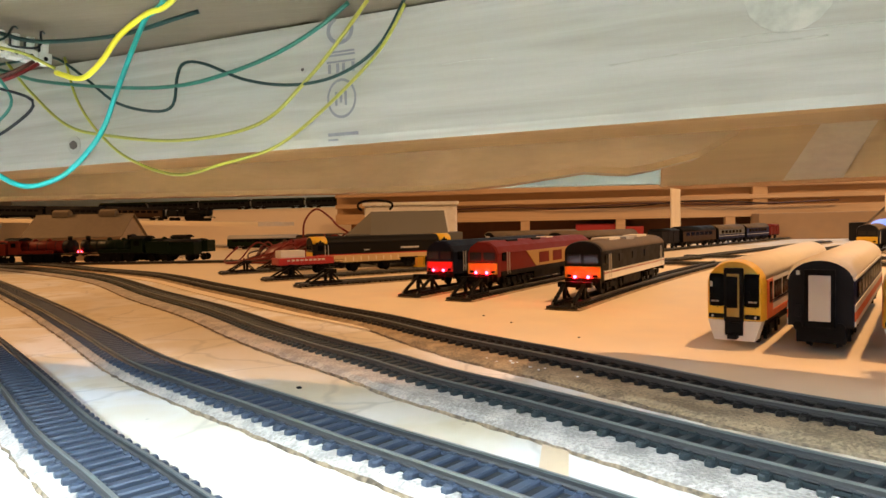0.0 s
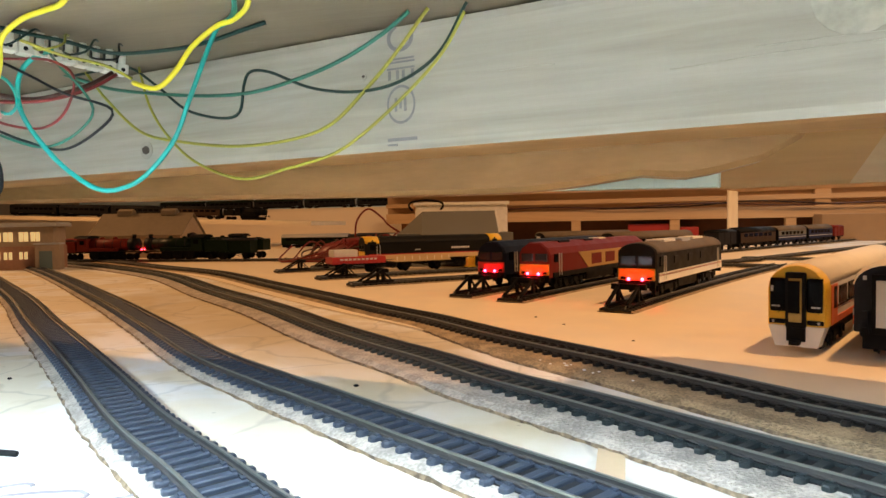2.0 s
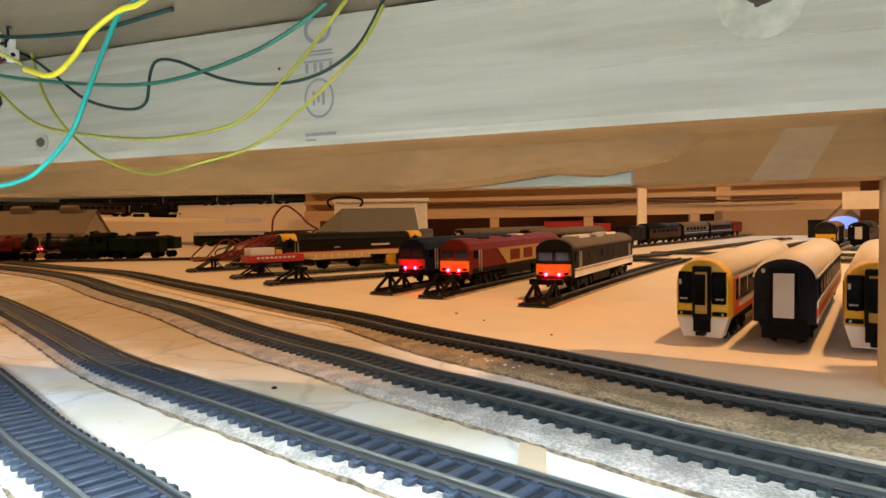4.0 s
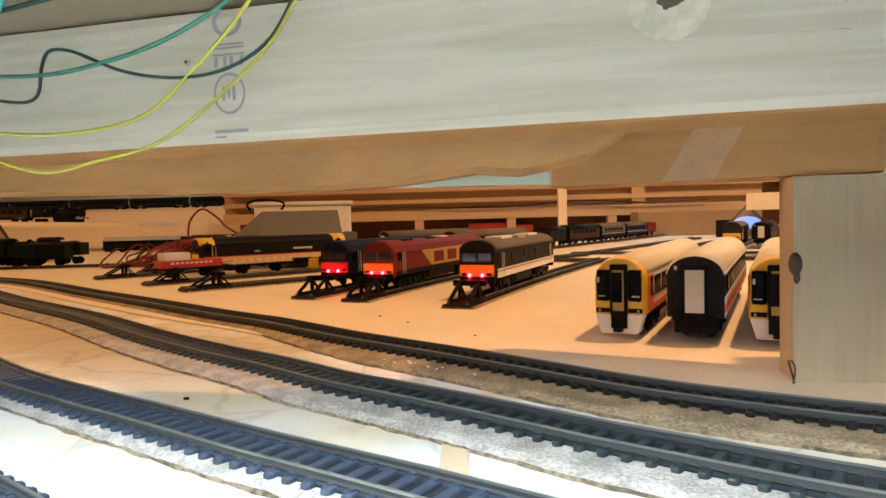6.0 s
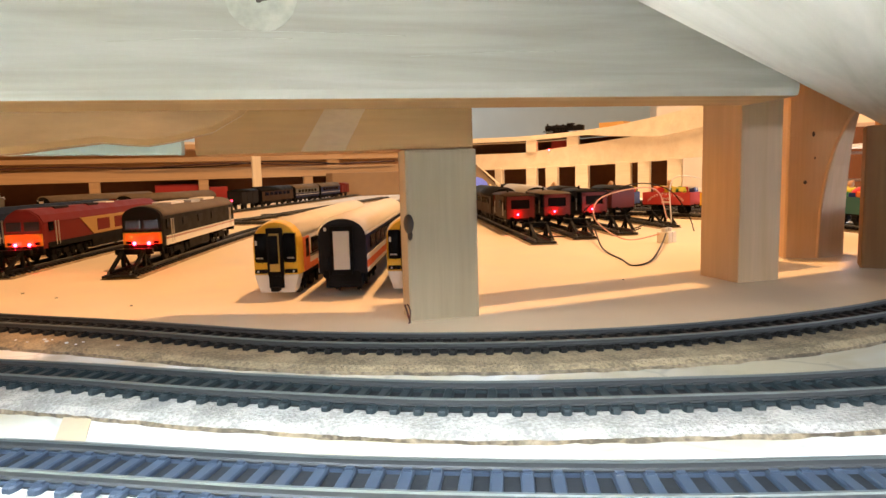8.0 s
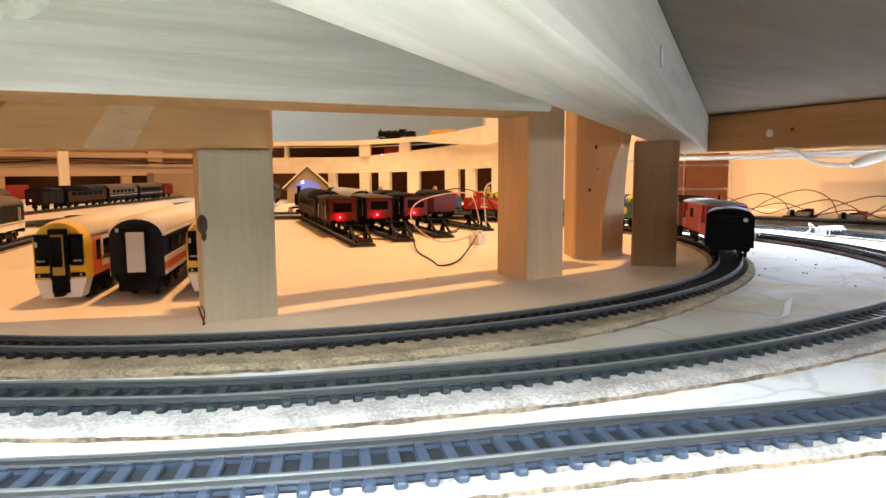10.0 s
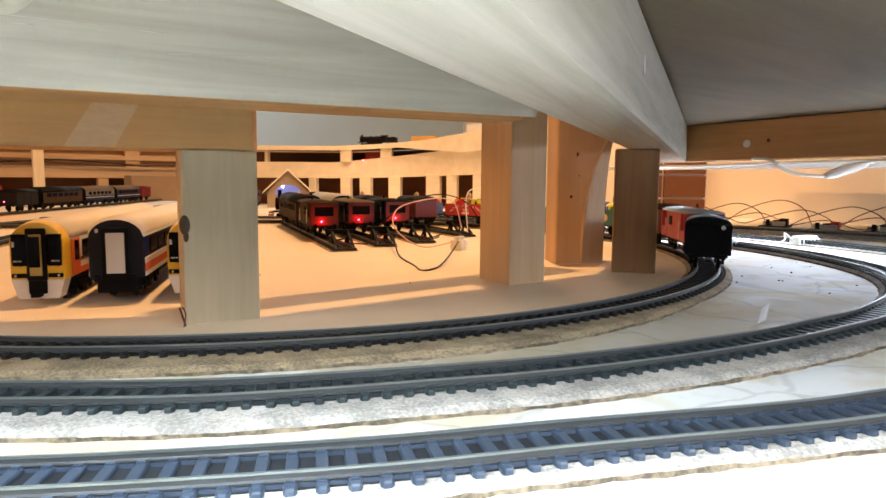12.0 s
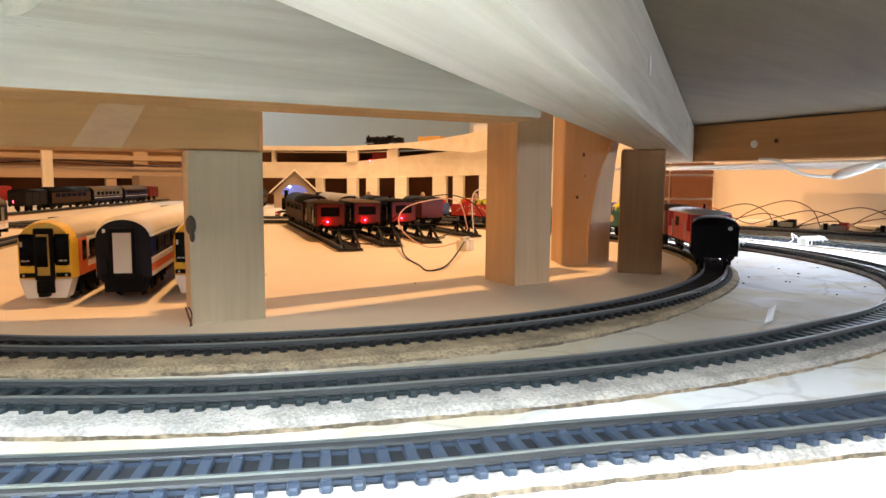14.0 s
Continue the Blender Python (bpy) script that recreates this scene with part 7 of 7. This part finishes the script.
for x, y, r_ in ((0.066, 0.223, 0.0011), (0.556, 0.150, 0.0009), (0.50, 0.34, 0.0012), (0.82, 0.14, 0.001), (0.93, 0.16, 0.0012), (0.78, 0.05, 0.0014), (0.60, 0.19, 0.001), (-0.12, 0.20, 0.001), (-0.14, 0.185, 0.0009)):
    bm = bmesh.new()
    ball(bm, r_, (x, y, r_ * 0.45), (1.4, 1, 0.6), 8)
    tagged(part("debris", bm, M_BLACK), "small dark crumb on the board", "debris", "crumbs")
rnd = random.Random(29)
for k in range(11):
    u = rnd.uniform(0.0, 1.0) ** 1.6
    x, y = 0.146 + u * 0.05 + rnd.uniform(-0.004, 0.004), 0.290 - u * 0.043 + rnd.uniform(-0.006, 0.004)
    r_ = rnd.uniform(0.0003, 0.0007)
    tagged(part("glue_flake", ball(bmesh.new(), r_, (x, y, 0.0032 + r_ * 0.4), (1.6, 1.0, 0.7), 6), M_WHITE), "white flake of glue beside the sleepers", "glue", "glue flakes")
wire("thin_wire", [(0.335, 0.2295, 0.0002), (0.333, 0.2290, 0.007), (0.331, 0.2280, 0.013)], 0.0005, M_W_BROWN, "stub of brown wire at the post's foot")
wire("thin_wire", [(0.333, 0.2275, 0.0002), (0.3345, 0.2285, 0.008), (0.3330, 0.2300, 0.012)], 0.0004, M_W_BROWN, "stub of brown wire at the post's foot")

# red cable heap in the back yard
rnd = random.Random(5)
heap = thing("cable_heap", "tangled heap of dark red cable on the yard", "cable", "", put(-0.300, 1.20, 0, 0.002))
for k in range(44):
    c = (rnd.uniform(-0.15, 0.05), rnd.uniform(-0.03, 0.05))
    r_ = rnd.uniform(0.03, 0.075)
    pts = [(c[0] + r_ * math.cos(a + k), c[1] + r_ * 0.7 * math.sin(a + k), 0.004 + rnd.uniform(0.0, 0.044) * (1 + math.sin(a * 1.3 + k)) / 1.6) for a in [i * 0.75 for i in range(9)]]
    wire("loop", pts, 0.0017, M_W_RED if k % 3 else M_W_BROWN, parent=heap)
wire("loop", [(-0.05, 0, 0.05), (-0.045, 0.0, 0.085), (-0.02, 0, 0.108), (0.01, 0, 0.09), (0.03, 0, 0.07), (0.1, 0, 0.03)], 0.0020, M_W_RED, parent=heap)
wire("loop", [(-0.19, -0.06, 0.003), (-0.12, -0.05, 0.003), (-0.05, -0.06, 0.003), (0.02, -0.04, 0.01)], 0.0022, M_W_RED, parent=heap)
part("mound", ball(bmesh.new(), 0.060, (-0.05, 0.03, 0.012), (1.7, 0.7, 0.62), 16), M_W_RED, heap, "dense coil of red cable", True)
part("plug_strip", B(-0.045, 0.01, -0.010, 0.010, 0.030, 0.046, bev=0.004), M_W_RED, heap)

# point motors with pale housings by the outer loops
for x, y, a in ((0.968, 0.284, -14), (1.098, 0.246, -18)):
    t = thing("point_motor", "pale plastic point motor with loose wires beside the track", "point motor", "point motors", put(x, y, a, 0.0))
    part("housing", B(-0.018, 0.018, -0.007, 0.007, 0.001, 0.010, bev=0.0015), M_LGREY, t)
    for k in range(5):
        part("slot", B(-0.014 + k * 0.006, -0.011 + k * 0.006, -0.0074, -0.0068, 0.003, 0.008), M_DARK, t)
    part("cap", B(-0.016, 0.016, -0.005, 0.005, 0.010, 0.0125, bev=0.001), M_WHITE, t)
    wire("lead", [(-0.02, 0, 0.008), (-0.030, 0.004, 0.016), (-0.036, -0.002, 0.008), (-0.05, 0.004, 0.002)], 0.0009, M_W_WHITE, parent=t)
    wire("lead", [(0.017, 0, 0.006), (0.028, -0.004, 0.004), (0.034, -0.010, 0.001)], 0.0011, M_W_BLACK, parent=t)

# circuit boards and arching wires along the far track
for k, (x, y, mm) in enumerate(((1.33, 0.235, M_BLACK), (1.31, 0.305, M_RED), (1.34, 0.16, M_BLACK), (1.172, 0.483, M_RED), (1.33, 0.39, M_DARK))):
    t = thing("control_module", "small circuit module with screw terminals by the far track", "electronics", "control modules", put(x, y, 95, 0.0065))
    part("board", B(-0.022, 0.022, -0.012, 0.012, 0.0, 0.002), M_BRGREEN, t)
    part("relay", B(-0.018, -0.006, -0.009, 0.000, 0.002, 0.014, bev=0.001), mm, t)
    part("relay", B(-0.004, 0.004, -0.009, 0.002, 0.002, 0.011, bev=0.001), M_DARK, t)
    part("heat_sink", B(-0.017, 0.002, 0.003, 0.010, 0.002, 0.009, bev=0.0006), M_STEEL, t)
    part("capacitor", cyl(bmesh.new(), 0.003, (0.010, 0.006, 0.002), (0.010, 0.006, 0.012), 10), M_BLACK, t)
    part("terminals", B(0.008, 0.020, -0.010, 0.001, 0.002, 0.009, bev=0.001), M_TERM, t)
for k in range(12):
    y0_ = 0.08 + 0.036 * k
    h_ = 0.012 + 0.030 * ((k * 7) % 5) / 4
    wire("arching_wire", [(1.33, y0_, 0.01), (1.34, y0_ + 0.02, h_ * 0.9), (1.345, y0_ + 0.06, h_ + 0.008), (1.335, y0_ + 0.11, h_ * 0.8), (1.32, y0_ + 0.14, 0.010)], 0.00075, (M_W_BROWN, M_W_BLACK, M_W_BROWN, M_W_RED)[k % 4], "brown wire arching between control modules", group="module wires")

# cables clipped under the cross beam, with an inline switch
wire("white_cable", [(1.10, 0.60, 0.099), (1.08, 0.48, 0.1015), (1.07, 0.38, 0.1005), (1.06, 0.25, 0.1025), (1.05, 0.10, 0.1035)], 0.0016, M_W_WHITE, "white cable under the cross beam", group="beam cables")
wire("white_cable", [(1.13, 0.60, 0.102), (1.11, 0.45, 0.0985), (1.09, 0.32, 0.1025), (1.08, 0.15, 0.1038)], 0.0012, M_W_WHITE, "white cable under the cross beam", group="beam cables")
wire("white_cable", [(0.985, 0.262, 0.1049), (0.975, 0.240, 0.1035), (0.9722, 0.2299, 0.0997), (0.9801, 0.2228, 0.0924), (0.9945, 0.2110, 0.0870), (1.0164, 0.1938, 0.0854)], 0.0019, M_W_WHITE, "thick white flex with an inline switch", group="beam cables")
bm = bmesh.new()
loft(bm, [(0.0062 * math.cos(2 * math.pi * i / 14), 0.0050 * math.sin(2 * math.pi * i / 14)) for i in range(14)], [0.0, 0.004, 0.012, 0.030, 0.044, 0.050], [(0.55, 0.6, 0), (0.85, 0.85, 0), (1.1, 1.1, 0), (1.1, 1.1, 0), (0.8, 0.8, 0), (0.4, 0.5, 0)])
sw = part("inline_switch", bm, M_W_WHITE, None, "", True)
tagged(sw, "white inline switch hanging on a flex under the beam", "switch")
sw.matrix_world = pose(1.0150, 0.1948, 0.0854, 0, -17, -36)
wire("white_cable", [(1.053, 0.167, 0.0992), (1.060, 0.162, 0.1035), (1.066, 0.155, 0.1047)], 0.0019, M_W_WHITE, "white flex end beyond the inline switch", group="beam cables")
# white batten stands in for a bright light strip
tagged(part("light_batten", B(1.16, 1.20, -0.1, 0.75, 0.098, 0.104), M_WHITE), "white batten standing in for the bright light strip behind the cross beam", "batten", kind="structure")

# pen marks and scraps on the near board
for pts in ([(0.010, 0.079), (0.020, 0.0845), (0.0265, 0.0870), (0.033, 0.0890), (0.038, 0.0862), (0.035, 0.0830), (0.028, 0.0822)], [(0.041, 0.0850), (0.047, 0.0868), (0.052, 0.0915), (0.058, 0.0950)], [(0.004, 0.084), (0.012, 0.090), (0.016, 0.0885)]):
    wire("pen_mark", [(x + 0.002, y - 0.001, -0.0003) for x, y in pts], 0.0009, M_INK, "dark pen stroke on the white board", group="pen marks", category="pen mark")
wire("black_cable", [(-0.030, 0.104, 0.0010), (-0.018, 0.1068, 0.0012), (-0.010, 0.1075, 0.0010)], 0.0011, M_W_BLACK, "short black wire end lying on the board")
wire("black_cable", [(-0.070, 0.130, 0.0010), (-0.060, 0.134, 0.0012), (-0.053, 0.1365, 0.0010)], 0.0010, M_W_BLACK, "short black wire end lying on the board")

bm = bmesh.new()
lo_ = [bm.verts.new(p) for p in ((0.588, 0.056, 0.0004), (0.602, 0.058, 0.0004), (0.640, 0.074, 0.0030), (0.626, 0.072, 0.0016))]
hi_ = [bm.verts.new(v.co + Vector((0, 0, 0.0004))) for v in lo_]
bm.faces.new(list(reversed(lo_)))
bm.faces.new(hi_)
for i in range(4):
    bm.faces.new((lo_[i], lo_[(i + 1) % 4], hi_[(i + 1) % 4], hi_[i]))
tagged(part("paper_scrap", bm, M_WHITE), "small curled white paper scrap on the board", "paper scrap")

# cables along the rear shelf and crumbs over the yard
wire("shelf_cable", [(-0.45, 2.452, 0.122), (-0.1, 2.448, 0.131), (0.15, 2.450, 0.1235), (0.45, 2.445, 0.134), (0.75, 2.450, 0.1225), (1.1, 2.447, 0.130)], 0.0028, M_W_BROWN, "brown cable trailing along the rear shelf rail", group="shelf cables")
wire("shelf_cable", [(0.10, 2.450, 0.121), (0.4, 2.446, 0.1245), (0.62, 2.444, 0.138), (0.9, 2.450, 0.122)], 0.0022, M_W_BLACK, "dark cable trailing along the rear shelf rail", group="shelf cables")
rnd = random.Random(11)
for k in range(34):
    if k < 9:
        x, y, z = rnd.uniform(0.1, 0.62), rnd.uniform(0.26, 0.46), 0.0014
    else:
        x, y, z = rnd.uniform(0.70, 1.0), rnd.uniform(0.06, 0.30), 0.0
    r_ = rnd.uniform(0.0004, 0.0009)
    tagged(part("debris", ball(bmesh.new(), r_, (x, y, z + r_ * 0.4), (1.5, 1.0, 0.6), 6), M_BROWNR if k % 3 else M_BLACK), "small dark crumb on the board", "debris", "crumbs")

# fine drying cracks in the front beam
for u0, u1, z0, z1 in ((0.205, 0.262, 0.1235, 0.1250), (0.228, 0.300, 0.1272, 0.1262), (0.300, 0.352, 0.1195, 0.1215), (0.06, 0.085, 0.1405, 0.1402), (0.150, 0.171, 0.1300, 0.1297)):
    um = (u0 + u1) / 2
    wire("crack", [on_beam(u0, z0, 0.0001), on_beam(um, (z0 + z1) / 2 + 0.0005, 0.0001), on_beam(u1, z1, 0.0001)], 0.00013, M_KNOT_PALE, "fine drying crack in the pine beam", category="crack", group="beam cracks")
